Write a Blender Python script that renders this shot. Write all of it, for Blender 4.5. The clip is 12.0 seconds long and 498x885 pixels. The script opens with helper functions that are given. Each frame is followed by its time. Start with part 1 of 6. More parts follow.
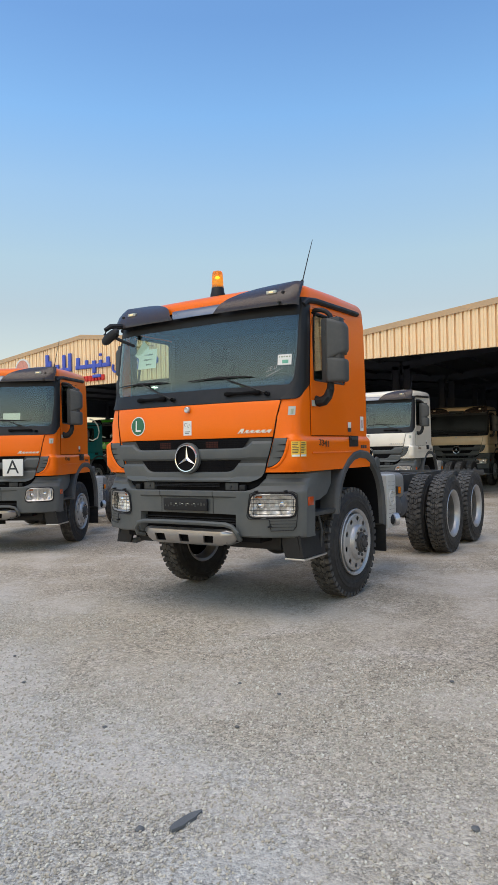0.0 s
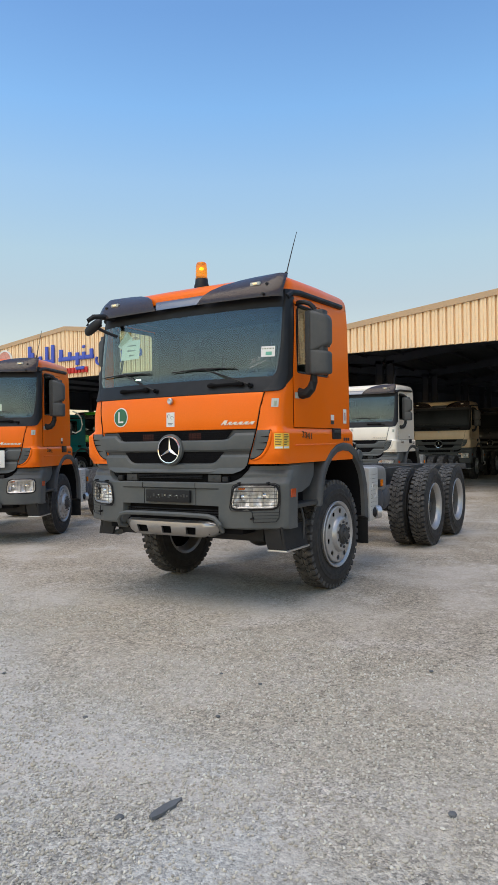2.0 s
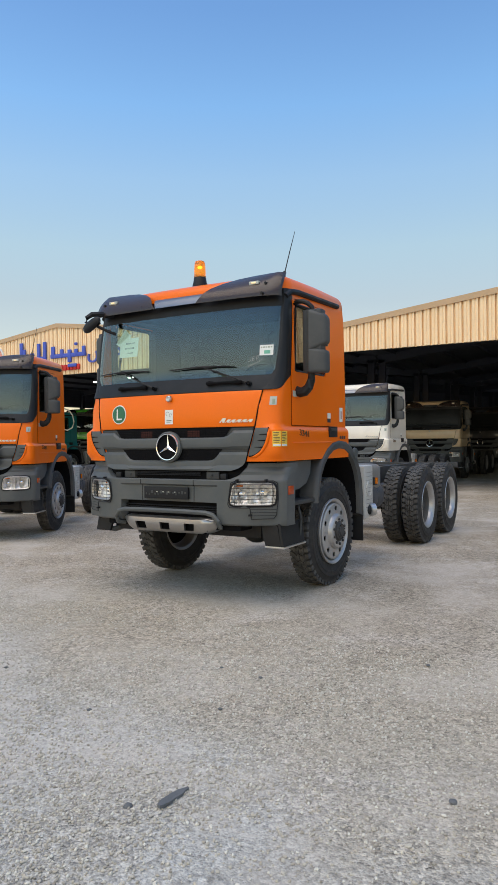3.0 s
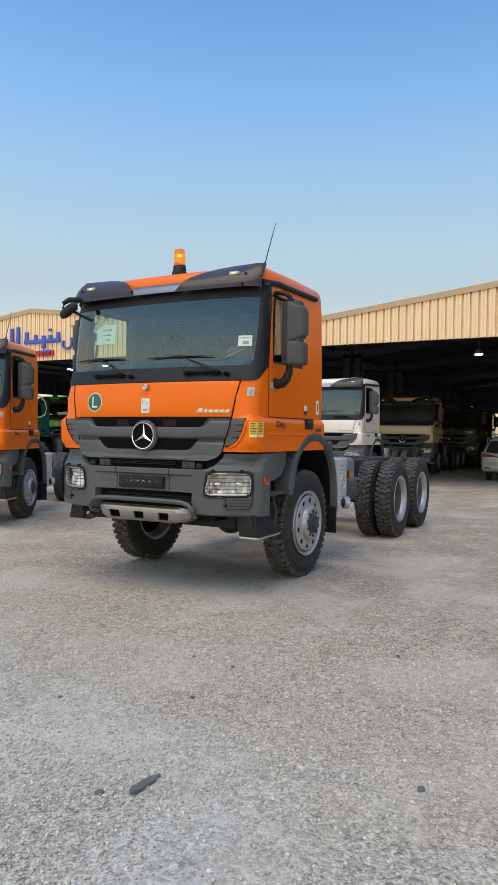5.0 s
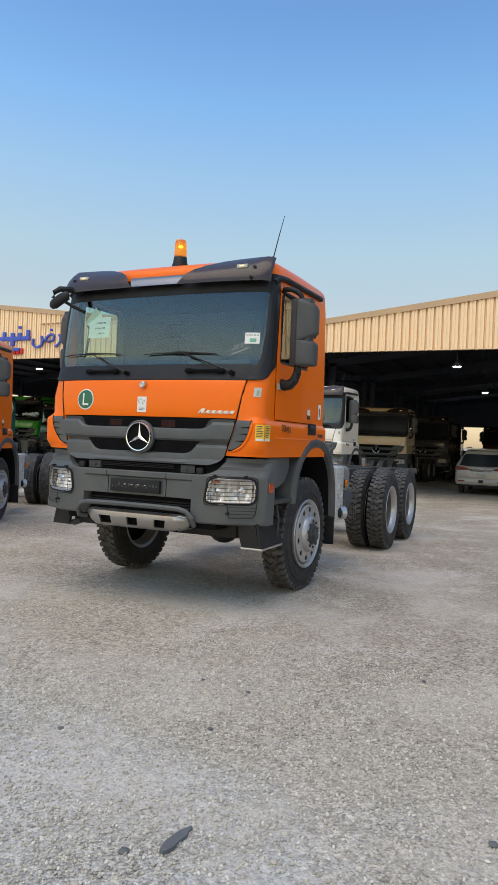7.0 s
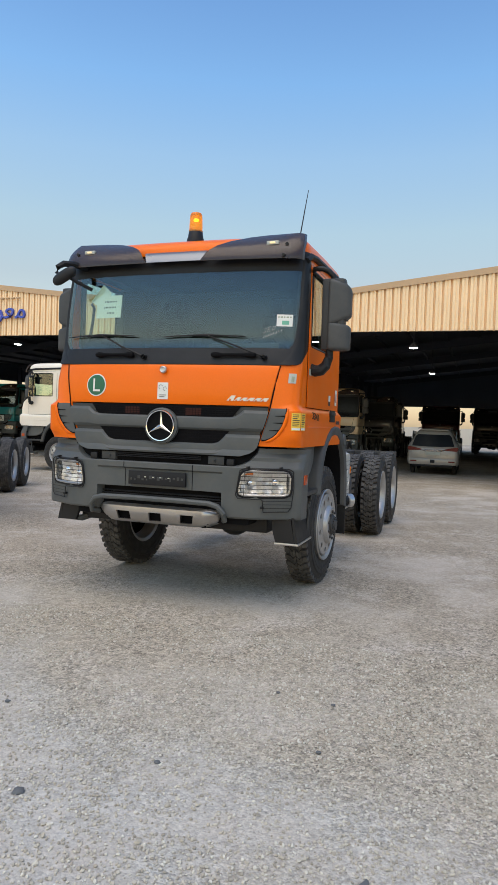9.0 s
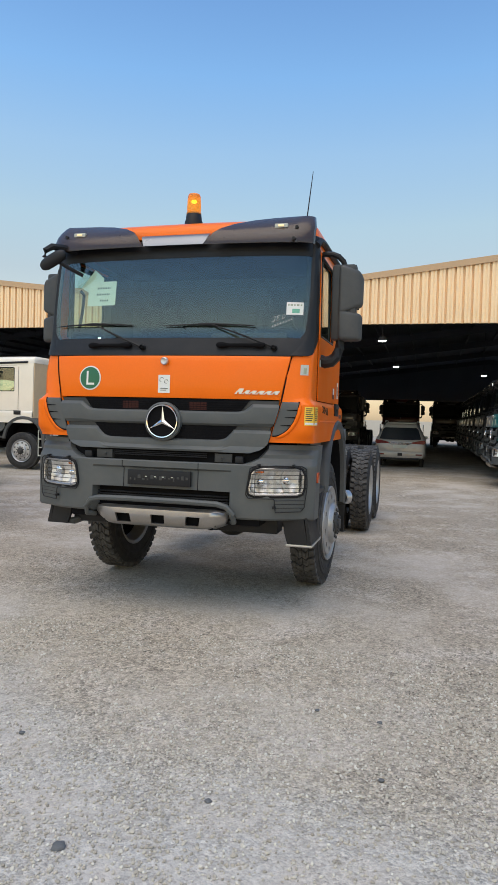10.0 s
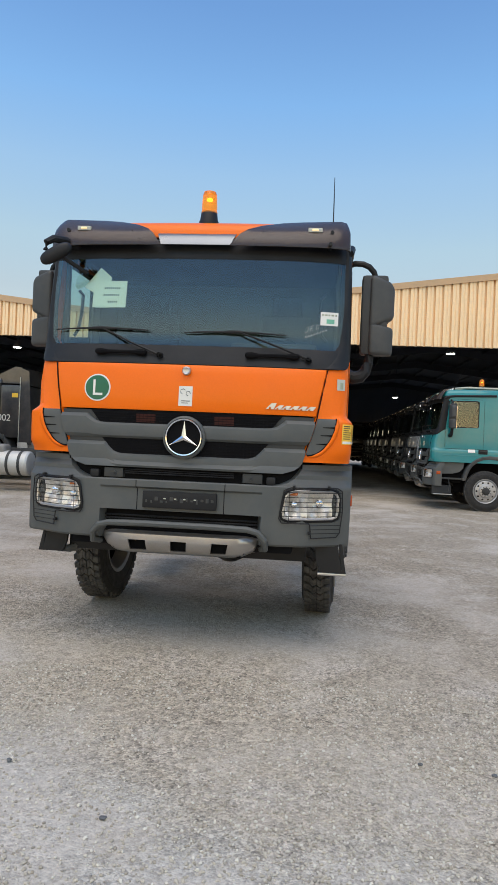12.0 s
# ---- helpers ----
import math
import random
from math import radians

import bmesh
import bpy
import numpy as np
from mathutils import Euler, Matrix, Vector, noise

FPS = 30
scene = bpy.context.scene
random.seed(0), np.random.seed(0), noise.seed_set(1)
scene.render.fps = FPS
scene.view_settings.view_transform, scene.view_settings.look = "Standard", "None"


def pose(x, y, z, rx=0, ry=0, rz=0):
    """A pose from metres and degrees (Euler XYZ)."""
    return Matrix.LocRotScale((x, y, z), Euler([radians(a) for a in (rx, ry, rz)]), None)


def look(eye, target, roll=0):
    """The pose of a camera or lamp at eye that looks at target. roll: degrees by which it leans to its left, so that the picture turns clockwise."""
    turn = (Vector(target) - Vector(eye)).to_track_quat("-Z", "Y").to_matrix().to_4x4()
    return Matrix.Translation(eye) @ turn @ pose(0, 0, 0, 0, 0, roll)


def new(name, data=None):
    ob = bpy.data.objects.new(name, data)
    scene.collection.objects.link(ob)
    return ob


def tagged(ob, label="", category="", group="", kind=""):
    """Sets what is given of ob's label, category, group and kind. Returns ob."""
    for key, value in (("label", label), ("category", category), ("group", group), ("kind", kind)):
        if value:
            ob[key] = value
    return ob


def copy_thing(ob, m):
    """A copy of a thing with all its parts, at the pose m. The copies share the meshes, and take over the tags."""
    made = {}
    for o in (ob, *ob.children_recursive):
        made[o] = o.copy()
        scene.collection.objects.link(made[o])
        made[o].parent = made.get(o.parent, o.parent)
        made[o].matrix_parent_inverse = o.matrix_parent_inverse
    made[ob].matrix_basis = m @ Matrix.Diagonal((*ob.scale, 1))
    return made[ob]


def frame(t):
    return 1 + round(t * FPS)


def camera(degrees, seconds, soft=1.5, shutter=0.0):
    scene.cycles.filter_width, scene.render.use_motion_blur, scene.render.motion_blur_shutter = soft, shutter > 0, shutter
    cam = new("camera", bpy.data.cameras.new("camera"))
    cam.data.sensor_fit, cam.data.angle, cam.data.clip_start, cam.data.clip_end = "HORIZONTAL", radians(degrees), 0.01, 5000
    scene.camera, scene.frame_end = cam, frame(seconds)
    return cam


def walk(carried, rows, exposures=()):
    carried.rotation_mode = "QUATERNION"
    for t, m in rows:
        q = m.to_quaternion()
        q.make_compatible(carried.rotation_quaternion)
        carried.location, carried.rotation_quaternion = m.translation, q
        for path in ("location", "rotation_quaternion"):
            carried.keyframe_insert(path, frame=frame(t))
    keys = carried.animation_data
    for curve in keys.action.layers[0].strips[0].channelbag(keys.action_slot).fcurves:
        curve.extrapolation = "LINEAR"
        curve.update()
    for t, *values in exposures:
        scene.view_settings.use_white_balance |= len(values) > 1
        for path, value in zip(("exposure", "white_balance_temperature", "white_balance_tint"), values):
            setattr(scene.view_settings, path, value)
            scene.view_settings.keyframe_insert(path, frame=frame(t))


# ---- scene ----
cam = camera(40.5, 12.0)
PATH = [
    (0, (4.267, -5.608, 1.672), (3.203, -3.914, 1.694), -1.2),
    (0.5, (4.278, -5.581, 1.658), (3.243, -3.87, 1.66), -1.4),
    (1, (4.266, -5.571, 1.641), (3.242, -3.853, 1.629), -1.4),
    (1.5, (4.271, -5.572, 1.645), (3.248, -3.853, 1.636), -1.1),
    (2, (4.276, -5.602, 1.651), (3.252, -3.884, 1.654), -0.9),
    (2.5, (4.259, -5.653, 1.649), (3.246, -3.929, 1.649), -0.8),
    (4.5, (4.221, -5.76, 1.631), (3.274, -3.998, 1.616), 0.4),
    (5, (4.218, -5.713, 1.631), (3.287, -3.942, 1.605), 0.7),
    (5.5, (4.245, -5.62, 1.629), (3.278, -3.87, 1.595), 0.9),
    (6, (4.186, -5.537, 1.627), (3.179, -3.809, 1.618), 2.2),
    (6.5, (3.98, -5.518, 1.61), (3.032, -3.757, 1.611), 3),
    (6.7, (3.86, -5.519, 1.584), (2.964, -3.731, 1.59), 2.7),
    (8.3, (3.061, -5.4, 1.603), (2.334, -3.537, 1.572), 2.7),
    (8.5, (2.979, -5.438, 1.616), (2.267, -3.57, 1.576), 2.91),
    (9, (2.69, -5.502, 1.643), (2.05, -3.609, 1.587), 1.98),
    (9.5, (2.41, -5.399, 1.627), (1.837, -3.484, 1.568), 1.43),
    (10, (2.152, -5.292, 1.634), (1.639, -3.361, 1.565), 1.55),
    (10.5, (1.843, -5.309, 1.633), (1.405, -3.359, 1.566), 2.65),
    (11, (1.571, -5.292, 1.644), (1.245, -3.32, 1.593), 2.11),
    (11.5, (1.306, -5.136, 1.628), (1.036, -3.155, 1.615), 2.5),
    (12, (1.034, -5.026, 1.598), (0.821, -3.037, 1.591), 2.45),
]
walk(cam, [(t, look(eye, target, roll)) for t, eye, target, roll in PATH], [(0, 0.0, 6600, 3), (12, 0.0, 6600, 3)])

# ---- world, sun, exposure ----
SUN_ELEV, SUN_AZ = 70, 190
world = bpy.data.worlds.new("dusk_sky")
scene.world = world
world.use_nodes = True
wn, wl = world.node_tree.nodes, world.node_tree.links
sky = wn.new("ShaderNodeTexSky")
sky.sky_type = "NISHITA"
sky.sun_disc = False
sky.sun_elevation, sky.sun_rotation = radians(SUN_ELEV), radians(SUN_AZ)
sky.air_density, sky.dust_density, sky.ozone_density = 1.1, 1.0, 1.8
# desert haze: the clear sky pales and warms towards the horizon all round
wtc, wsep, hz = wn.new("ShaderNodeTexCoord"), wn.new("ShaderNodeSeparateXYZ"), wn.new("ShaderNodeValToRGB")
wl.new(wtc.outputs["Generated"], wsep.inputs[0])
wl.new(wsep.outputs[2], hz.inputs[0])
for at, c in ((0.0, (0.64, 0.49, 0.41)), (1.0, (0.46, 0.58, 0.725)), (0.2, (0.69, 0.555, 0.463)), (0.27, (0.765, 0.67, 0.553)), (0.36, (0.735, 0.73, 0.685)), (0.445, (0.595, 0.72, 0.785)), (0.54, (0.475, 0.60, 0.72))):
    e = hz.color_ramp.elements[int(at)] if at in (0.0, 1.0) else hz.color_ramp.elements.new(at)
    e.position, e.color = at, (*c, 1)
haze = wn.new("ShaderNodeVectorMath")
haze.operation = "MULTIPLY"
wl.new(sky.outputs[0], haze.inputs[0])
wl.new(hz.outputs[0], haze.inputs[1])
# afterglow: the low sky on the sun's side is warmer and brighter
def sky_range(src, a, b, c, d):
    r = wn.new("ShaderNodeMapRange")
    r.interpolation_type = "SMOOTHSTEP"
    for k, v in zip(("From Min", "From Max", "To Min", "To Max"), (a, b, c, d)):
        r.inputs[k].default_value = v
    wl.new(src, r.inputs["Value"])
    return r.outputs["Result"]


side = wn.new("ShaderNodeMath")
side.operation = "MULTIPLY"
wl.new(sky_range(wsep.outputs[1], 0.1, -1.0, 0.0, 1.0), side.inputs[0])
wl.new(sky_range(wsep.outputs[2], 0.0, 0.7, 1.0, 0.0), side.inputs[1])
glow = wn.new("ShaderNodeMix")
glow.data_type = "RGBA"
glow.inputs["A"].default_value, glow.inputs["B"].default_value = (1, 1, 1, 1), (2.4, 1.98, 1.45, 1)
wl.new(side.outputs[0], glow.inputs["Factor"])
lit = wn.new("ShaderNodeVectorMath")
lit.operation = "MULTIPLY"
wl.new(haze.outputs[0], lit.inputs[0])
wl.new(glow.outputs["Result"], lit.inputs[1])
wl.new(lit.outputs[0], wn["Background"].inputs[0])
wn["Background"].inputs[1].default_value = 0.31
sun = new("sun", bpy.data.lights.new("sun", "SUN"))
sun.data.energy, sun.data.angle, sun.data.color = 2.06, radians(64), (1.0, 0.77, 0.54)
az = radians(SUN_AZ)
sun_dir = Vector((math.sin(az) * math.cos(radians(SUN_ELEV)), math.cos(az) * math.cos(radians(SUN_ELEV)), math.sin(radians(SUN_ELEV))))
sun.matrix_world = look(sun_dir * 50, (0, 0, 0))


# ---- materials ----
def mat(name, color, rough=0.5, metal=0.0, coat=0.0, vary=0.08, scale=6.0, fine=60.0, bump=0.0, dirt=0.0, dirt_color=(0.36, 0.31, 0.25), emit=0.0, trans=0.0, ior=1.45, spec=0.5):
    """A surface with two scales of colour and gloss variation, an optional bump and a film of dust."""
    m = bpy.data.materials.new(name)
    m.use_nodes = True
    n, l = m.node_tree.nodes, m.node_tree.links
    b = n["Principled BSDF"]
    b.inputs["Metallic"].default_value, b.inputs["IOR"].default_value = metal, ior
    b.inputs["Coat Weight"].default_value, b.inputs["Coat Roughness"].default_value = coat, 0.04
    b.inputs["Transmission Weight"].default_value = trans
    b.inputs["Specular IOR Level"].default_value = spec
    tc = n.new("ShaderNodeTexCoord")
    big, small = n.new("ShaderNodeTexNoise"), n.new("ShaderNodeTexNoise")
    big.inputs["Scale"].default_value, big.inputs["Detail"].default_value = scale, 5
    small.inputs["Scale"].default_value, small.inputs["Detail"].default_value = fine, 3
    for t in (big, small):
        l.new(tc.outputs["Object"], t.inputs["Vector"])
    add = n.new("ShaderNodeMath")
    add.operation = "ADD"
    l.new(big.outputs["Fac"], add.inputs[0])
    l.new(small.outputs["Fac"], add.inputs[1])
    ramp = n.new("ShaderNodeMapRange")
    ramp.inputs["From Min"].default_value, ramp.inputs["From Max"].default_value = 0.6, 1.4
    ramp.inputs["To Min"].default_value, ramp.inputs["To Max"].default_value = 1 - vary, 1 + vary
    l.new(add.outputs[0], ramp.inputs["Value"])
    mul = n.new("ShaderNodeVectorMath")
    mul.operation = "SCALE"
    mul.inputs[0].default_value = color
    l.new(ramp.outputs["Result"], mul.inputs["Scale"])
    col = mul.outputs[0]
    if dirt:
        dn = n.new("ShaderNodeTexNoise")
        dn.inputs["Scale"].default_value, dn.inputs["Detail"].default_value, dn.inputs["Roughness"].default_value = scale * 0.7, 8, 0.65
        l.new(tc.outputs["Object"], dn.inputs["Vector"])
        dr = n.new("ShaderNodeMapRange")
        dr.inputs["From Min"].default_value, dr.inputs["From Max"].default_value = 0.4, 0.75
        dr.inputs["To Min"].default_value, dr.inputs["To Max"].default_value = 0.0, dirt
        l.new(dn.outputs["Fac"], dr.inputs["Value"])
        mx = n.new("ShaderNodeMix")
        mx.data_type = "RGBA"
        mx.inputs["B"].default_value = (*dirt_color, 1)
        l.new(dr.outputs["Result"], mx.inputs["Factor"])
        l.new(col, mx.inputs["A"])
        col = mx.outputs["Result"]
    l.new(col, b.inputs["Base Color"])
    rr = n.new("ShaderNodeMapRange")
    rr.inputs["From Min"].default_value, rr.inputs["From Max"].default_value = 0.3, 0.7
    rr.inputs["To Min"].default_value, rr.inputs["To Max"].default_value = max(rough * 0.85, 0.0), min(rough * 1.2, 1)
    l.new(big.outputs["Fac"], rr.inputs["Value"])
    l.new(rr.outputs["Result"], b.inputs["Roughness"])
    if bump:
        bp = n.new("ShaderNodeBump")
        bp.inputs["Strength"].default_value, bp.inputs["Distance"].default_value = bump, 0.004
        l.new(small.outputs["Fac"], bp.inputs["Height"])
        l.new(bp.outputs["Normal"], b.inputs["Normal"])
    if emit:
        b.inputs["Emission Color"].default_value = (*color, 1)
        b.inputs["Emission Strength"].default_value = emit
    return m


ORANGE = mat("orange_paint", (0.83, 0.15, 0.001), 0.34, coat=0.16, vary=0.05, scale=2.5, fine=90, dirt=0.02, spec=0.2)
WHITE = mat("white_paint", (0.8, 0.74, 0.63), 0.35, coat=0.6, vary=0.05, scale=2.5, dirt=0.12)
BEIGE = mat("beige_paint", (0.74, 0.56, 0.35), 0.35, coat=0.6, vary=0.06, dirt=0.12)
TEAL = mat("teal_paint", (0.009, 0.205, 0.222), 0.33, coat=0.6, vary=0.06, scale=2, dirt=0.12)
GREEN = mat("green_paint", (0.07, 0.46, 0.03), 0.35, coat=0.6, vary=0.06, dirt=0.1)
SILVERGREY = mat("silver_grey_paint", (0.33, 0.33, 0.33), 0.35, coat=0.6, vary=0.08, dirt=0.15)
DARKGREY = mat("anthracite_paint", (0.035, 0.036, 0.04), 0.35, coat=0.6, vary=0.1, dirt=0.1)
REDBROWN = mat("dark_red_paint", (0.09, 0.012, 0.01), 0.35, coat=0.6, vary=0.1)
GREY = mat("grey_moulded_plastic", (0.068, 0.076, 0.078), 0.5, vary=0.07, scale=4, fine=500, bump=0.08, dirt=0.1)
GREYARCH = mat("arch_grey_plastic", (0.046, 0.05, 0.052), 0.55, vary=0.07, scale=4, fine=400, bump=0.08, dirt=0.12)
MATTDARK = mat("bronze_letters", (0.14, 0.07, 0.035), 0.4, metal=0.5, vary=0.1)
# rear wheel disc: the deep dish's shade put into a darker grey, plus dust
DISCGREY = mat("shaded_dusty_disc", (0.11, 0.11, 0.11), 0.5, metal=0.2, vary=0.15, dirt=0.3)
EMBLEM = mat("pale_red_emblem", (0.62, 0.28, 0.22), 0.5, vary=0.3, scale=9)
STICKERINK = mat("faded_print", (0.3, 0.33, 0.24), 0.6, vary=0.2, scale=40)
GREYDARK = mat("dark_grey_plastic", (0.03, 0.033, 0.035), 0.5, vary=0.1, scale=4, fine=400, bump=0.1, dirt=0.06)
BLACK = mat("black_plastic", (0.009, 0.010, 0.012), 0.5, vary=0.15, scale=5, fine=300, bump=0.05, dirt=0.02, spec=0.35)
# near-black for dark parts; in recesses it puts the shade into the colour
VOID = mat("black_and_recess_shade", (0.006, 0.006, 0.007), 0.8, vary=0.2, spec=0.12)
VISOR = mat("smoked_visor", (0.075, 0.055, 0.05), 0.22, vary=0.1, scale=2, trans=0.45, ior=1.4)
RUBBER = mat("tyre_rubber", (0.015, 0.015, 0.016), 0.66, vary=0.25, scale=14, fine=140, bump=0.15, dirt=0.14, dirt_color=(0.17, 0.15, 0.125))
CHASSIS = mat("chassis_paint", (0.028, 0.03, 0.032), 0.5, vary=0.2, scale=5, dirt=0.25, dirt_color=(0.14, 0.12, 0.1))
STEEL = mat("silver_rim_paint", (0.42, 0.42, 0.425), 0.4, metal=0.65, vary=0.12, scale=10, dirt=0.25)
SATIN = mat("satin_aluminium", (0.55, 0.54, 0.53), 0.36, metal=0.9, vary=0.08, scale=9, fine=200, dirt=0.15)
SKIDMETAL = mat("worn_skid_aluminium", (0.4, 0.39, 0.38), 0.34, metal=0.9, vary=0.14, scale=7, fine=160, dirt=0.2)
VISORPLATE = mat("visor_aluminium", (0.2, 0.215, 0.24), 0.3, metal=0.9, vary=0.08, scale=9, fine=200, dirt=0.08)
CHROME = mat("chrome", (0.8, 0.8, 0.8), 0.09, metal=1.0, vary=0.03)
REFLECTOR = mat("lamp_reflector", (0.9, 0.88, 0.85), 0.36, metal=0.6, vary=0.1, scale=30)
LENS = mat("clear_lens", (1, 1, 1), 0.02, trans=1.0, vary=0.0)
AMBERLENS = mat("amber_lens", (0.95, 0.25, 0.01), 0.12, trans=0.35, vary=0.05)
BEACON = mat("lit_amber_beacon", (1.0, 0.36, 0.01), 0.18, vary=0.1, scale=25, trans=0.75, emit=0.12)
BULB = mat("beacon_bulb", (1.0, 0.5, 0.1), 0.3, emit=4.0)
WARMLAMP = mat("warm_marker_lamp", (1.0, 0.72, 0.4), 0.3, emit=0.45)
REDLENS = mat("red_lens", (0.42, 0.06, 0.012), 0.2, vary=0.05)
# glass inside the shed: shade and missing reflections put into a dark, dull colour
SHADEGLASS = mat("shaded_dull_glass", (0.012, 0.014, 0.016), 0.22, vary=0.3, scale=3, spec=0.12)
GLASS = mat("tinted_glass", (0.72, 0.86, 0.8), 0.0, trans=1.0, vary=0.0, ior=1.58)
DARKGLASS = mat("dark_glass", (0.012, 0.016, 0.018), 0.05, vary=0.1, spec=0.6)
MIRROR = mat("mirror_glass", (0.8, 0.82, 0.83), 0.01, metal=1.0, vary=0.0)
PAPER = mat("white_paper", (0.62, 0.72, 0.68), 0.8, vary=0.05)
STICKER = mat("white_sticker", (0.72, 0.72, 0.68), 0.5, vary=0.06, fine=120)
STICKER_GREY = mat("pale_grey_sticker", (0.45, 0.46, 0.4), 0.5, vary=0.1, fine=120)
YELLOW = mat("yellow_sticker", (0.82, 0.52, 0.06), 0.5, vary=0.06, fine=120)
BADGEGREEN = mat("green_badge", (0.012, 0.12, 0.06), 0.35, vary=0.05)
INKDARK = mat("dark_ink", (0.03, 0.035, 0.04), 0.6, vary=0.1)
INKGREEN = mat("green_ink", (0.16, 0.42, 0.3), 0.6, vary=0.1)
CHALK = mat("white_chalk", (0.55, 0.56, 0.53), 0.9, vary=0.2)
INTERIOR = mat("cab_trim", (0.055, 0.058, 0.046), 0.8, vary=0.2, scale=4)
SEAT = mat("seat_fabric", (0.012, 0.013, 0.016), 0.9, vary=0.2, fine=200, bump=0.2)
TANKBLUE = mat("tank_paint", (0.04, 0.045, 0.056), 0.5, vary=0.15, scale=5, dirt=0.15)
SHELLGREY = mat("dull_grey_shell", (0.2, 0.2, 0.195), 0.55, metal=0.3, vary=0.12, scale=5, dirt=0.25)
WHITEBOX = mat("white_silencer_box", (0.55, 0.55, 0.53), 0.45, metal=0.3, vary=0.08, dirt=0.25)
SIDING = mat("cream_steel_siding", (0.94, 0.7, 0.43), 0.5, vary=0.06, scale=0.8, fine=14, dirt=0.12, dirt_color=(0.42, 0.3, 0.17))
TRIM = mat("tan_steel_trim", (0.52, 0.35, 0.2), 0.5, vary=0.07, scale=1.2, dirt=0.15)
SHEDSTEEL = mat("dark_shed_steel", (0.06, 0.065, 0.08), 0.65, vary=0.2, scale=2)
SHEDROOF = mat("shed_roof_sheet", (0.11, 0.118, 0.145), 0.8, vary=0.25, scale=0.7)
SIGNBLUE = mat("blue_sign_letters", (0.05, 0.09, 0.46), 0.4, vary=0.05)
SIGNRED = mat("red_sign_letters", (0.55, 0.015, 0.015), 0.4, vary=0.05)
FLOOD = mat("floodlight_glass", (1.0, 0.97, 0.9), 0.3, emit=15.0)
CONCRETE = mat("far_concrete", (0.6, 0.55, 0.47), 0.9, vary=0.1, scale=0.3)


def gravel_material():
    m = bpy.data.materials.new("crushed_gravel")
    m.use_nodes = True
    n, l = m.node_tree.nodes, m.node_tree.links
    b = n["Principled BSDF"]
    b.inputs["Roughness"].default_value = 0.9
    b.inputs["Specular IOR Level"].default_value = 0.25
    tc = n.new("ShaderNodeTexCoord")

    def tex(kind, scale, **kw):
        t = n.new(kind)
        t.inputs["Scale"].default_value = scale
        for k, v in kw.items():
            t.inputs[k].default_value = v
        l.new(tc.outputs["Object"], t.inputs["Vector"])
        return t

    def rng(src, a, b2, c, d):
        r = n.new("ShaderNodeMapRange")
        for k, v in zip(("From Min", "From Max", "To Min", "To Max"), (a, b2, c, d)):
            r.inputs[k].default_value = v
        l.new(src, r.inputs["Value"])
        return r.outputs["Result"]

    def mix(f, a, b2, mode="MIX"):
        x = n.new("ShaderNodeMix")
        x.data_type, x.blend_type = "RGBA", mode
        for s, v in (("Factor", f), ("A", a), ("B", b2)):
            if isinstance(v, (tuple, float)):
                x.inputs[s].default_value = v
            else:
                l.new(v, x.inputs[s])
        return x.outputs["Result"]

    def math2(op, a, b2):
        x = n.new("ShaderNodeMath")
        x.operation = op
        for k, v in enumerate((a, b2)):
            if isinstance(v, float):
                x.inputs[k].default_value = v
            else:
                l.new(v, x.inputs[k])
        return x.outputs[0]

    patch = tex("ShaderNodeTexNoise", 0.55, Detail=7, Roughness=0.62)
    tint = tex("ShaderNodeTexNoise", 0.28, Detail=5, Roughness=0.55)
    mid = tex("ShaderNodeTexNoise", 3.1, Detail=6, Roughness=0.65)
    blot = tex("ShaderNodeTexNoise", 1.3, Detail=8, Roughness=0.7)
    fine = tex("ShaderNodeTexNoise", 95, Detail=4, Roughness=0.7)
    peb = tex("ShaderNodeTexVoronoi", 85)
    peb2 = tex("ShaderNodeTexVoronoi", 42)
    stony = rng(patch.outputs["Fac"], 0.40, 0.58, 0.3, 1.0)
    base = mix(rng(tint.outputs["Fac"], 0.4, 0.6, 0, 1), (0.477, 0.46, 0.415, 1), (0.496, 0.446, 0.364, 1))
    # trodden brown dirt towards the shed, paler washed gravel out in the yard
    place = n.new("ShaderNodeSeparateXYZ")
    l.new(tc.outputs["Object"], place.inputs[0])
    drift = tex("ShaderNodeTexNoise", 0.6, Detail=6, Roughness=0.6)
    reach = math2("ADD", place.outputs[1], math2("MULTIPLY", place.outputs[0], 0.3))
    reach = math2("ADD", reach, rng(drift.outputs["Fac"], 0.3, 0.7, -1.5, 1.5))
    base = mix(rng(reach, -3.2, -0.6, 0.0, 0.7), base, (0.47, 0.402, 0.308, 1))
    base = mix(rng(reach, -1.0, 3.0, 0.0, 0.75), base, (0.37, 0.318, 0.248, 1))
    base = mix(rng(reach, -1.6, -3.4, 0.0, 0.45), base, (0.585, 0.59, 0.575, 1))
    base = mix(rng(mid.outputs["Fac"], 0.5, 0.72, 0, 0.32), base, (0.381, 0.335, 0.272, 1))
    base = mix(rng(patch.outputs["Fac"], 0.34, 0.5, 0.85, 0.0), base, (0.548, 0.492, 0.425, 1))
    base = mix(rng(blot.outputs["Fac"], 0.5, 0.66, 0.0, 0.7), base, (0.57, 0.514, 0.445, 1))
    base = mix(rng(blot.outputs["Fac"], 0.36, 0.47, 0.2, 0.0), base, (0.307, 0.279, 0.234, 1))
    bw = n.new("ShaderNodeRGBToBW")
    l.new(peb.outputs["Color"], bw.inputs[0])
    bw2 = n.new("ShaderNodeRGBToBW")
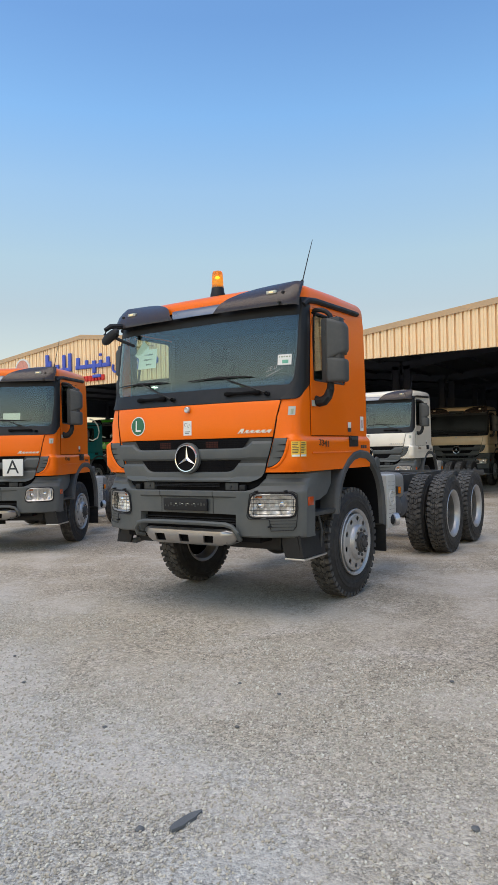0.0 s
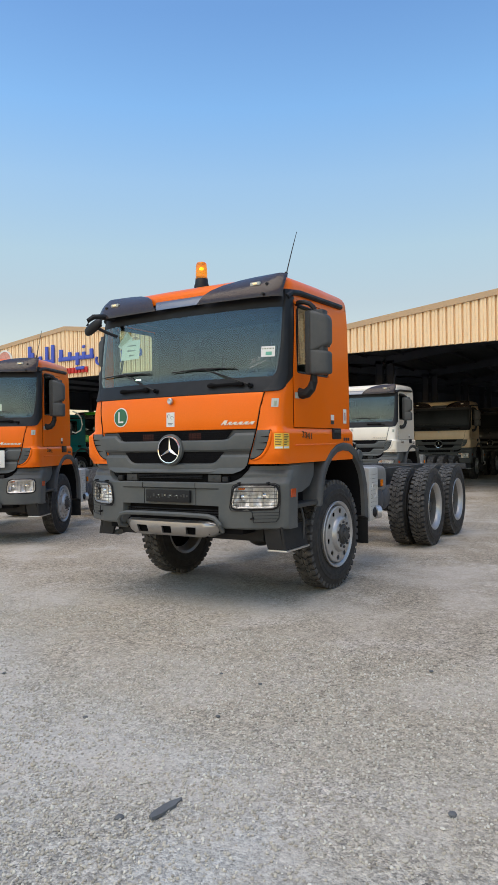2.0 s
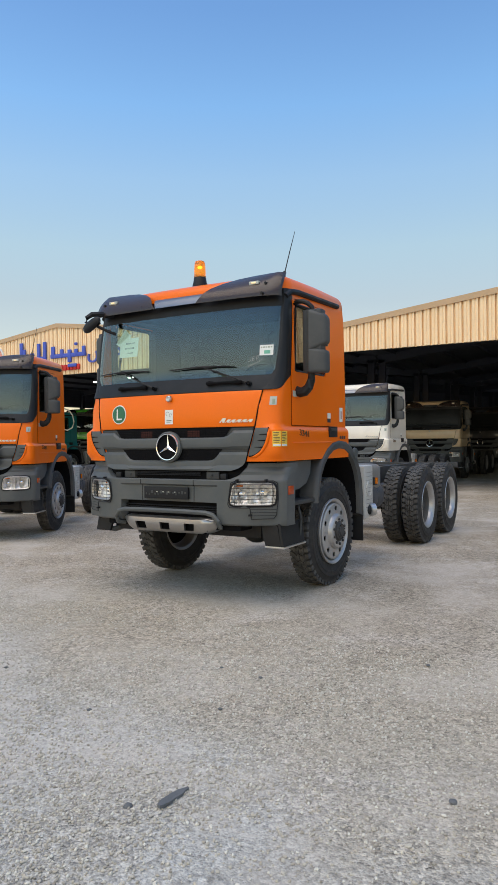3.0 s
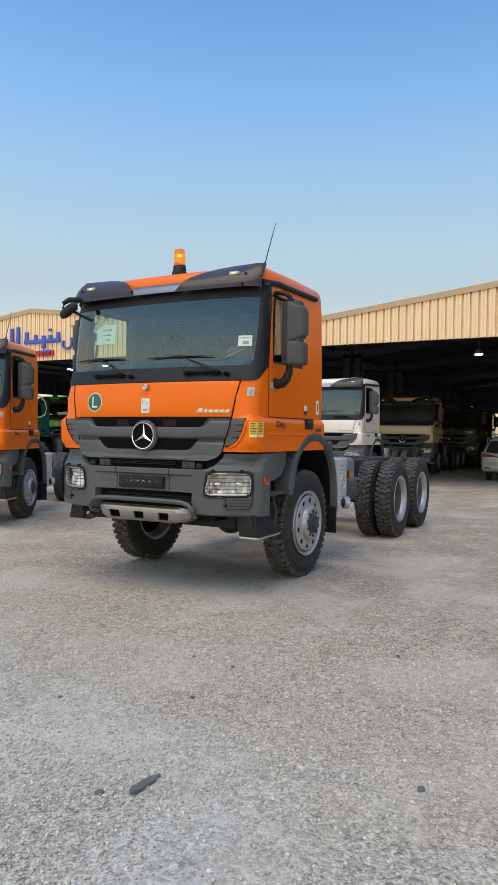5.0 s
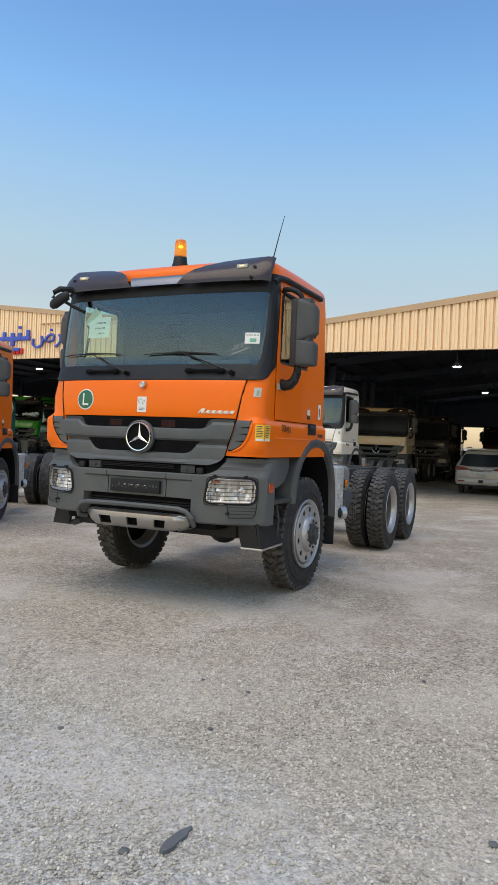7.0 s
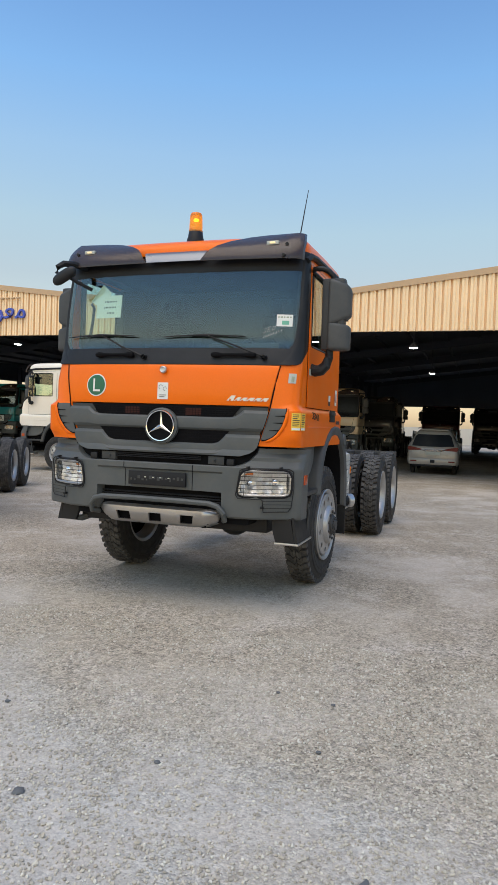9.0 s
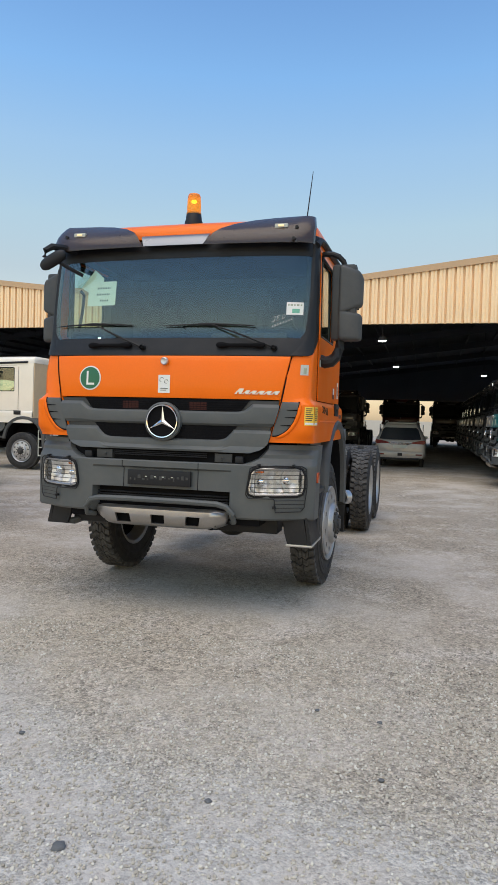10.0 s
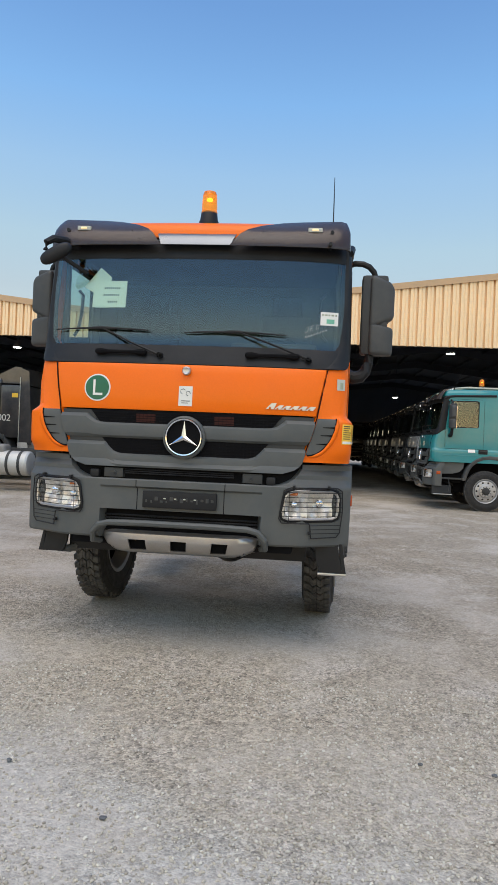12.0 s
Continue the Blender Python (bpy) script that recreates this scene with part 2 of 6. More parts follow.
    l.new(peb2.outputs["Color"], bw2.inputs[0])

    grain = math2("ADD", rng(bw.outputs[0], 0.1, 0.9, -0.36, 0.3), rng(bw2.outputs[0], 0.1, 0.9, -0.26, 0.22))
    grain = math2("ADD", grain, rng(fine.outputs["Fac"], 0.2, 0.8, -0.26, 0.26))
    clump = tex("ShaderNodeTexNoise", 13, Detail=5, Roughness=0.7)
    grain = math2("ADD", grain, rng(clump.outputs["Fac"], 0.3, 0.7, -0.2, 0.2))
    tone = math2("ADD", math2("MULTIPLY", grain, stony), 0.905)
    sc = n.new("ShaderNodeVectorMath")
    sc.operation = "SCALE"
    l.new(base, sc.inputs[0])
    l.new(tone, sc.inputs["Scale"])
    l.new(sc.outputs[0], b.inputs["Base Color"])
    h = math2("ADD", rng(peb.outputs["Distance"], 0, 0.6, 1, 0), rng(fine.outputs["Fac"], 0, 1, 0, 0.9))
    h = math2("MULTIPLY", math2("ADD", h, rng(peb2.outputs["Distance"], 0, 0.6, 0.9, 0)), stony)
    h = math2("ADD", h, rng(mid.outputs["Fac"], 0, 1, 0, 3.5))
    bp = n.new("ShaderNodeBump")
    bp.inputs["Strength"].default_value, bp.inputs["Distance"].default_value = 0.75, 0.009
    l.new(h, bp.inputs["Height"])
    l.new(bp.outputs["Normal"], b.inputs["Normal"])
    return m


GRAVEL = gravel_material()


def stone_material():
    m = bpy.data.materials.new("loose_limestone")
    m.use_nodes = True
    n, l = m.node_tree.nodes, m.node_tree.links
    b = n["Principled BSDF"]
    b.inputs["Roughness"].default_value = 0.9
    b.inputs["Specular IOR Level"].default_value = 0.25
    g = n.new("ShaderNodeNewGeometry")
    r = n.new("ShaderNodeValToRGB")
    e = r.color_ramp.elements
    e[0].position, e[0].color = 0.0, (0.29, 0.265, 0.22, 1)
    e[1].position, e[1].color = 1.0, (0.64, 0.615, 0.54, 1)
    for p, c in ((0.3, (0.42, 0.385, 0.32, 1)), (0.75, (0.490, 0.452, 0.377, 1))):
        k = e.new(p)
        k.color = c
    l.new(g.outputs["Random Per Island"], r.inputs[0])
    l.new(r.outputs[0], b.inputs["Base Color"])
    return m


LIMESTONE = stone_material()
TREAD = mat("dusty_tread", (0.032, 0.032, 0.032), 0.85, vary=0.3, scale=14, fine=160, bump=0.2, dirt=0.62, dirt_color=(0.185, 0.175, 0.16))
DIMRED = mat("dim_red_lens", (0.035, 0.008, 0.006), 0.5, vary=0.2, spec=0.2)
TAILRED = mat("dark_tail_lamp", (0.13, 0.008, 0.008), 0.2, vary=0.05)
SLATE = mat("dark_rubber_scrap", (0.11, 0.115, 0.12), 0.8, vary=0.25, scale=20, fine=200, bump=0.3)
SUVWHITE = mat("pearl_white_paint", (0.351, 0.312, 0.265), 0.3, coat=0.6, vary=0.04)


# ---- mesh helpers ----
def finish(bm, name, angle=35):
    bmesh.ops.recalc_face_normals(bm, faces=bm.faces)
    me = bpy.data.meshes.new(name)
    bm.to_mesh(me)
    bm.free()
    me.shade_smooth()
    me.set_sharp_from_angle(angle=radians(angle))
    return me


def part(name, bm, material, parent=None, label="", angle=35):
    """Links a bmesh as one mesh object under a thing or under a part."""
    me = finish(bm, name, angle)
    me.materials.append(material)
    ob = new(name, me)
    ob.parent = parent
    if label:
        ob["label"] = label
    return ob


def box(bm, c, s, bevel=0.0, turn=None, seg=2):
    """A box of size s about c, its edges rounded by bevel."""
    r = bmesh.ops.create_cube(bm, size=1)
    vs = r["verts"]
    bmesh.ops.scale(bm, vec=s, verts=vs)
    if bevel:
        es = list({e for v in vs for e in v.link_edges})
        out = bmesh.ops.bevel(bm, geom=es, offset=bevel, segments=seg, affect="EDGES", profile=0.6)
        vs = list({v for f in out["faces"] for v in f.verts} | {v for v in vs if v.is_valid})
    if turn is not None:
        bmesh.ops.transform(bm, matrix=turn, verts=vs)
    bmesh.ops.translate(bm, vec=c, verts=vs)
    return vs


def tube(bm, pts, r, seg=8, closed=False):
    """A round bar along the points."""
    pts = [Vector(p) for p in pts]
    n = len(pts)
    rings = []
    up = Vector((0.13, 0.21, 0.97))
    for i, p in enumerate(pts):
        if closed:
            d = pts[(i + 1) % n] - pts[i - 1]
        else:
            d = pts[min(i + 1, n - 1)] - pts[max(i - 1, 0)]
        d.normalize()
        a = d.cross(up)
        if a.length < 0.05:
            a = d.cross(Vector((1, 0, 0)))
        a.normalize()
        b = d.cross(a)
        rad = r[i] if isinstance(r, (list, tuple)) else r
        rings.append([bm.verts.new(p + (a * math.cos(2 * math.pi * k / seg) + b * math.sin(2 * math.pi * k / seg)) * rad) for k in range(seg)])
    for i in range(n if closed else n - 1):
        A, B = rings[i], rings[(i + 1) % n]
        for k in range(seg):
            bm.faces.new((A[k], A[(k + 1) % seg], B[(k + 1) % seg], B[k]))
    if not closed:
        bm.faces.new(rings[0])
        bm.faces.new(rings[-1][::-1])


def prism(bm, pts, lo, hi, axis="y"):
    """The polygon pts, in the two other axes in their order, drawn from lo to hi along an axis."""
    def at(p, d):
        return {"x": (d, p[0], p[1]), "y": (p[0], d, p[1]), "z": (p[0], p[1], d)}[axis]
    A = [bm.verts.new(at(p, lo)) for p in pts]
    B = [bm.verts.new(at(p, hi)) for p in pts]
    bm.faces.new(A)
    bm.faces.new(B[::-1])
    for i in range(len(pts)):
        j = (i + 1) % len(pts)
        bm.faces.new((A[i], B[i], B[j], A[j]))


def lathe(bm, profile, seg=48, axis="x", centre=(0, 0, 0)):
    """Turns (along, radius) pairs about an axis."""
    rings = []
    for a, r in profile:
        ring = []
        for k in range(seg):
            t = 2 * math.pi * k / seg
            p = {"x": (a, r * math.cos(t), r * math.sin(t)), "y": (r * math.cos(t), a, r * math.sin(t)), "z": (r * math.cos(t), r * math.sin(t), a)}[axis]
            ring.append(bm.verts.new((p[0] + centre[0], p[1] + centre[1], p[2] + centre[2])))
        rings.append(ring)
    for A, B in zip(rings, rings[1:]):
        for k in range(seg):
            bm.faces.new((A[k], A[(k + 1) % seg], B[(k + 1) % seg], B[k]))
    return rings


def cap(bm, ring, flip=False):
    bm.faces.new(ring[::-1] if flip else ring)


def rrect(x0, z0, x1, z1, r, n=5):
    """Points of a rounded rectangle."""
    out = []
    for cx, cz, a in ((x1 - r, z1 - r, 0), (x0 + r, z1 - r, 90), (x0 + r, z0 + r, 180), (x1 - r, z0 + r, 270)):
        for k in range(n + 1):
            t = radians(a + 90 * k / n)
            out.append((cx + r * math.cos(t), cz + r * math.sin(t)))
    return out


def lerp(a, b, t):
    return a + (b - a) * t


def curve_at(table, z):
    """A smooth value from (z, value) pairs in rising z."""
    if z <= table[0][0]:
        return table[0][1]
    for (za, a), (zb, b) in zip(table, table[1:]):
        if z <= zb:
            t = (z - za) / (zb - za)
            return lerp(a, b, t)
    return table[-1][1]


# ---- the truck's skin: plan outline and profile shared by all front panels ----
FRONT = [(0.7, -0.03), (0.86, -0.05), (1.36, -0.04), (1.4, 0.0), (1.8, -0.005), (2.0, 0.0), (2.14, 0.03), (2.2, 0.06), (2.32, 0.098), (2.5, 0.116), (2.65, 0.134), (2.8, 0.155), (2.95, 0.18), (3.1, 0.21), (3.3, 0.27)]
HALF = [(0.8, 1.245), (1.42, 1.255), (1.755, 1.26), (1.80, 1.22), (2.2, 1.222), (3.05, 1.208), (3.2, 1.195), (3.32, 1.16)]
A0 = math.asin(0.8 ** 2.5)


def skin(s, z, off=0.0, front=None, half=None):
    """The point of the cab's outline at height z. |s| to 0.8: share of the half width; to 1.8: round the corner; to 2.8: back along the side to the cab's rear."""
    f = curve_at(FRONT, z) if front is None else front
    w = curve_at(HALF, z) if half is None else half
    w += off
    a = abs(s)
    if a <= 0.8:
        u = a
        q = (1 - u ** 5) ** 0.2
    else:
        t = A0 + min(a - 0.8, 1.0) * (math.pi / 2 - A0)
        u, q = math.sin(t) ** 0.4, max(math.cos(t), 0.0) ** 0.4
    if 1.46 < z < 1.82 and 0.9 < a < 1.85:
        k = min((z - 1.46) / 0.07, (1.82 - z) / 0.06, 1.0) * math.sin(math.pi * (a - 0.9) / 0.95)
        w, f = w + 0.015 * k, f - 0.045 * k
    y = f - off + 0.06 * u * u + (0.22 + off) * (1 - q)
    if z < 1.45:
        # the bumper's ends sweep back further than the cab's
        k = min((1.45 - z) / 0.03, 1.0)
        e = min(max((u - 0.68) / 0.24, 0.0), 1.0)
        y += k * (0.1 * e * e * (3 - 2 * e) - 0.06 * (1 - q))
    if a > 1.8:
        y = lerp(y, 1.84, min(a - 1.8, 1.0))
    return Vector((math.copysign(u * w, s), y, z))


def s_of(x, z):
    """The skin's s at which its half width reaches x."""
    u = min(abs(x) / curve_at(HALF, z), 1.0)
    s = u if u <= 0.8 else 0.8 + (math.asin(u ** 2.5) - A0) / (math.pi / 2 - A0)
    return math.copysign(s, x)


def panel(bm, zs, left, right, nx=16, off=0.0, thick=0.02, round_off=0.004):
    """A skin panel between left(z) and right(z), given as x, with thickness and softened rims."""
    rows_out, rows_in = [], []
    for j, z in enumerate(zs):
        sl, sr = s_of(left(z), z), s_of(right(z), z)
        ro, ri = [], []
        for i in range(nx + 1):
            s = lerp(sl, sr, i / nx)
            edge = round_off if j in (0, len(zs) - 1) or i in (0, nx) else 0
            ro.append(bm.verts.new(skin(s, z, off - edge)))
            ri.append(bm.verts.new(skin(s, z, off - thick)))
        rows_out.append(ro)
        rows_in.append(ri)
    m = len(zs)
    for j in range(m - 1):
        for i in range(nx):
            for R, flip in ((rows_out, False), (rows_in, True)):
                q = (R[j][i], R[j][i + 1], R[j + 1][i + 1], R[j + 1][i])
                bm.faces.new(q[::-1] if flip else q)
    for i in range(nx):
        for j in (0, m - 1):
            bm.faces.new((rows_out[j][i], rows_out[j][i + 1], rows_in[j][i + 1], rows_in[j][i]))
    for j in range(m - 1):
        for i in (0, nx):
            bm.faces.new((rows_out[j][i], rows_out[j + 1][i], rows_in[j + 1][i], rows_in[j][i]))


def shell(bm, zs, ss, skip=(), off=0.0, thick=0.03):
    """A skin panel on a net of heights and s values, with openings through it: skip holds (row, column) cells."""
    at = ss if callable(ss) else (lambda z: ss)
    O = [[bm.verts.new(skin(s, z, off)) for s in at(z)] for z in zs]
    I = [[bm.verts.new(skin(s, z, off - thick)) for s in at(z)] for z in zs]
    nz, ns = len(zs) - 1, len(at(zs[0])) - 1
    on = {(j, i) for j in range(nz) for i in range(ns)} - set(skip)
    for j, i in on:
        bm.faces.new((O[j][i], O[j][i + 1], O[j + 1][i + 1], O[j + 1][i]))
        bm.faces.new((I[j][i], I[j + 1][i], I[j + 1][i + 1], I[j][i + 1]))
        for dj, di, a, b in ((-1, 0, (j, i), (j, i + 1)), (1, 0, (j + 1, i), (j + 1, i + 1)), (0, -1, (j, i), (j + 1, i)), (0, 1, (j, i + 1), (j + 1, i + 1))):
            if (j + dj, i + di) not in on:
                bm.faces.new((O[a[0]][a[1]], O[b[0]][b[1]], I[b[0]][b[1]], I[a[0]][a[1]]))
    for v in [v for v in bm.verts if not v.link_faces]:
        bm.verts.remove(v)


def s_side(y, z):
    """The skin's s at which the side reaches y."""
    y0 = skin(1.8, z).y
    return 1.8 + (y - y0) / (1.84 - y0)


def ring_on_skin(bm, pts, r, off, seg=6):
    """A thin rim bar that follows the skin through the (x, z) points."""
    tube(bm, [skin(s_of(x, z), z, off) for x, z in pts], r, seg, closed=True)


def text(body, size, material, parent, m, name="lettering", depth=0.001, label=""):
    """Letters in the built-in font, as a mesh."""
    cu = bpy.data.curves.new(name, "FONT")
    cu.body, cu.size, cu.extrude, cu.align_x, cu.align_y = body, size, depth, "CENTER", "CENTER"
    tmp = bpy.data.objects.new(name, cu)
    me = bpy.data.meshes.new_from_object(tmp)
    bpy.data.objects.remove(tmp)
    me.materials.clear()
    me.materials.append(material)
    ob = new(name, me)
    ob.parent, ob.matrix_local = parent, m
    if label:
        ob["label"] = label
    return ob


# ---- wheels ----
def tyre_mesh(R, lugs):
    """A truck tyre about the x axis: carcass, and tread blocks in staggered rows, or long ribs for a road tyre."""
    bm = bmesh.new()
    w, g = 0.165, 0.022 if lugs else 0.012
    r = R - g
    prof = [(-0.115, 0.34), (-0.15, 0.362), (-w, 0.425), (-w - 0.004, 0.45), (-w - 0.011, 0.452), (-w - 0.012, 0.47), (-w - 0.008, 0.475), (-w - 0.008, 0.51), (-w - 0.004, 0.514), (-0.16, r - 0.07), (-0.147, r - 0.03), (-0.13, r - 0.008), (-0.115, r), (0, r + 0.004)]
    prof += [(-a, b) for a, b in prof[-2::-1]]
    lathe(bm, prof + [(0.115, 0.34), (-0.115, 0.34)], 64)

    def block(x0, x1, t0, t1, skew, lo, hi):
        vs = []
        for rad in (lo, hi):
            k = 0.95 if rad == hi else 1.0
            xm, tm = (x0 + x1) / 2, (t0 + t1) / 2
            for x, t in ((x0, t0), (x1, t0 + skew), (x1, t1 + skew), (x0, t1)):
                x, t = xm + (x - xm) * k, tm + (t - tm) * k
                vs.append(bm.verts.new((x, rad * math.cos(t), rad * math.sin(t))))
        for q in ((4, 5, 6, 7), (0, 1, 5, 4), (1, 2, 6, 5), (2, 3, 7, 6), (3, 0, 4, 7)):
            bm.faces.new([vs[i] for i in q]).material_index = 1
    n = 46 if lugs else 60
    st = 2 * math.pi / n
    for k in range(n):
        t = k * st
        if lugs:
            for x0, x1, a, sk, lo in ((-0.144, -0.082, 0.0, 0.12, r - 0.045), (-0.079, -0.042, 0.1, 0.42, r - 0.005), (-0.041, -0.003, 0.52, -0.3, r - 0.005), (0.003, 0.041, 0.3, 0.3, r - 0.005), (0.042, 0.079, 0.6, -0.42, r - 0.005), (0.082, 0.144, 0.3, -0.12, r - 0.045)):
                block(x0, x1, t + st * a, t + st * (a + (0.66 if abs(x0 + x1) > 0.2 else 0.84)), st * sk, lo, R)
        else:
            for x0, x1 in ((-0.132, -0.086), (-0.078, -0.03), (-0.022, 0.022), (0.03, 0.078), (0.086, 0.132)):
                block(x0, x1, t, t + st * 0.99, 0, r - 0.012, R)
    bmesh.ops.scale(bm, vec=(0.8, 1, 1), verts=bm.verts)
    me = finish(bm, "tyre", 30)
    me.materials.append(RUBBER)
    me.materials.append(TREAD)
    return me


def rim_mesh(dish, holes=10, lip=0.0):
    """The steel disc wheel: flange, barrel and a disc with hand holes; dish is how far the disc lies inside the flange."""
    bm = bmesh.new()
    lathe(bm, [(-0.12, 0.345), (-0.125, 0.335), (-0.11, 0.31), (-0.05, 0.29), (0.05, 0.292), (0.1 + lip, 0.31), (0.12 + lip, 0.33), (0.13 + lip, 0.348), (0.122 + lip, 0.354), (0.108, 0.345)], 60)
    x = 0.1 - dish
    seg = holes * 6
    radii = [0.30, 0.29, 0.283, 0.213, 0.205, 0.19, 0.175, 0.165, 0.1]
    bulge = [0.0, 0.006, 0.008, 0.013, 0.014, 0.02, 0.058, 0.064, 0.06]
    rings = []
    for r, b in zip(radii, bulge):
        rings.append([bm.verts.new((x + b, r * math.cos(2 * math.pi * k / seg), r * math.sin(2 * math.pi * k / seg))) for k in range(seg)])
    for j in range(len(rings) - 1):
        for k in range(seg):
            if j == 2 and k % 6 in (0, 1, 2):
                if k % 6 == 0:
                    # an oval hand hole with its short wall
                    tm, st = 2 * math.pi * (k + 1.5) / seg, 2 * math.pi / seg
                    rim_pts = [(-1.5, 0.248), (-1.5, 0.283), (-1, 0.283), (-0.5, 0.283), (0.5, 0.283), (1, 0.283), (1.5, 0.283), (1.5, 0.248), (1.5, 0.213), (1, 0.213), (0.5, 0.213), (-0.5, 0.213), (-1, 0.213), (-1.5, 0.213)]
                    loops = [[], [], []]
                    for a, r in rim_pts:
                        out = math.atan2(r - 0.248, a * st * 0.3)
                        ra, aa = 0.248 + 0.027 * math.sin(out), 0.03 * math.cos(out) / 0.248
                        for loop, rr, tt, xx in ((loops[0], r, tm + a * st, x + lerp(0.013, 0.008, (r - 0.213) / 0.07)), (loops[1], ra, tm + aa, x + 0.009), (loops[2], ra, tm + aa, x - 0.001)):
                            loop.append(bm.verts.new((xx, rr * math.cos(tt), rr * math.sin(tt))))
                    for A, B in zip(loops, loops[1:]):
                        for i in range(14):
                            bm.faces.new((A[i], A[(i + 1) % 14], B[(i + 1) % 14], B[i]))
                continue
            bm.faces.new((rings[j][k], rings[j][(k + 1) % seg], rings[j + 1][(k + 1) % seg], rings[j + 1][k])).material_index = int(dish > 0.1)
    back = [bm.verts.new((x - 0.03, 0.3 * math.cos(2 * math.pi * k / seg), 0.3 * math.sin(2 * math.pi * k / seg))) for k in range(seg)]
    for k in range(seg):
        bm.faces.new((rings[0][k], back[k], back[(k + 1) % seg], rings[0][(k + 1) % seg]))
    for v in [v for v in bm.verts if not v.link_faces]:
        bm.verts.remove(v)
    # a sunken disc takes the grey that has its shade in it
    if dish > 0.1:
        for f in bm.faces:
            if max(math.hypot(v.co.y, v.co.z) for v in f.verts) < 0.3:
                f.material_index = 1
    bmesh.ops.scale(bm, vec=(1, 1.055, 1.055), verts=bm.verts)
    me = finish(bm, "wheel", 40)
    me.materials.append(STEEL)
    me.materials.append(DISCGREY)
    return me


def drum_mesh(x):
    """The dark brake drum seen through the hand holes."""
    bm = bmesh.new()
    lathe(bm, [(x - 0.12, 0.285), (x - 0.04, 0.285), (x - 0.04, 0.05)], 32)
    me = finish(bm, "brake_drum", 40)
    me.materials.append(VOID)
    return me


def hub_mesh(x, dark_r=0.105, out=0.1, nuts=True):
    bm = bmesh.new()
    for k in range(10 if nuts else 0):
        t = 2 * math.pi * (k + 0.5) / 10
        R = lathe(bm, [(x - 0.01, 0.021), (x + 0.03, 0.018), (x + 0.034, 0.012)], 6, centre=(0, 0.14 * math.cos(t), 0.14 * math.sin(t)))
        cap(bm, R[-1])
    R = lathe(bm, ([(x - 0.005, 0.165), (x + 0.004, 0.165)] if nuts else []) + [(x + 0.005, dark_r * 1.2), (x + 0.02, dark_r * 1.18), (x + 0.025, dark_r * 1.02), (x + out * 0.8, dark_r), (x + out, dark_r * 0.9), (x + out + 0.008, dark_r * 0.55), (x + out + 0.02, dark_r * 0.5)], 32)
    cap(bm, R[-1])
    for k in range(12):
        t = 2 * math.pi * k / 12
        box(bm, (x + out, dark_r * 0.78 * math.cos(t), dark_r * 0.78 * math.sin(t)), (0.03, 0.018, 0.018), 0.004, Matrix.Rotation(t, 4, "X"))
    me = finish(bm, "hub", 35)
    me.materials.append(CHASSIS)
    return me


def nut_mesh(x):
    bm = bmesh.new()
    R = lathe(bm, [(x - 0.01, 0.019), (x + 0.016, 0.017), (x + 0.02, 0.011)], 6)
    cap(bm, R[-1])
    me = finish(bm, "wheel_nut", 30)
    me.materials.append(CHASSIS)
    return me


TYRE_OFF, TYRE_ROAD = tyre_mesh(0.612, True), tyre_mesh(0.612, False)
RIM_FRONT, RIM_REAR = rim_mesh(-0.048, 10, 0.025), rim_mesh(0.22)
HUB_FRONT, HUB_REAR = hub_mesh(0.19, 0.1, 0.045), hub_mesh(-0.07, 0.11, 0.1)
HUB_FRONT_BARE, HUB_REAR_BARE = hub_mesh(0.19, 0.1, 0.045, False), hub_mesh(-0.07, 0.11, 0.1, False)
NUTS_FRONT, NUTS_REAR = nut_mesh(0.206), nut_mesh(-0.062)
DRUM_FRONT, DRUM_REAR = drum_mesh(0.13), drum_mesh(-0.12)


def add_wheel(parent, x, y, scale, rear, lugs, steer=0.0, near=False):
    side = 1 if x > 0 else -1
    w = new("wheel", RIM_REAR if rear else RIM_FRONT)
    w.parent = parent
    w.location, w.scale = (x, y, 0.612 * scale), (scale, scale, scale)
    w.rotation_euler = (random.uniform(0, 6), 0, radians(steer) + (0 if side > 0 else math.pi))
    hubs = (HUB_REAR_BARE if rear else HUB_FRONT_BARE) if near else (HUB_REAR if rear else HUB_FRONT)
    if near and abs(x) > 0.9:
        for k in range(10):
            t = 2 * math.pi * (k + 0.5) / 10
            o = new("wheel_nut", NUTS_REAR if rear else NUTS_FRONT)
            o.parent = w
            o.location = (0, 0.14 * math.cos(t), 0.14 * math.sin(t))
    for name, me in (("tyre", TYRE_OFF if lugs else TYRE_ROAD), ("hub", hubs), ("brake_drum", DRUM_REAR if rear else DRUM_FRONT)):
        o = new(name, me)
        o.parent = w
    return w


def quad_on(bm, x0, z0, x1, z1, off, n=2, rows=1):
    """A thin sheet laid on the skin."""
    grid = [[bm.verts.new(skin(lerp(s_of(x0, z), s_of(x1, z), i / n), z, off)) for i in range(n + 1)] for z in (lerp(z0, z1, j / rows) for j in range(rows + 1))]
    for a, b in zip(grid, grid[1:]):
        for i in range(n):
            bm.faces.new((a[i], a[i + 1], b[i + 1], b[i]))


def side_sheet(bm, y0, z0, y1, z1, off, side=1):
    vs = [bm.verts.new(skin(side * s_side(y, z), z, off)) for y, z in ((y0, z0), (y1, z0), (y1, z1), (y0, z1))]
    bm.faces.new(vs)


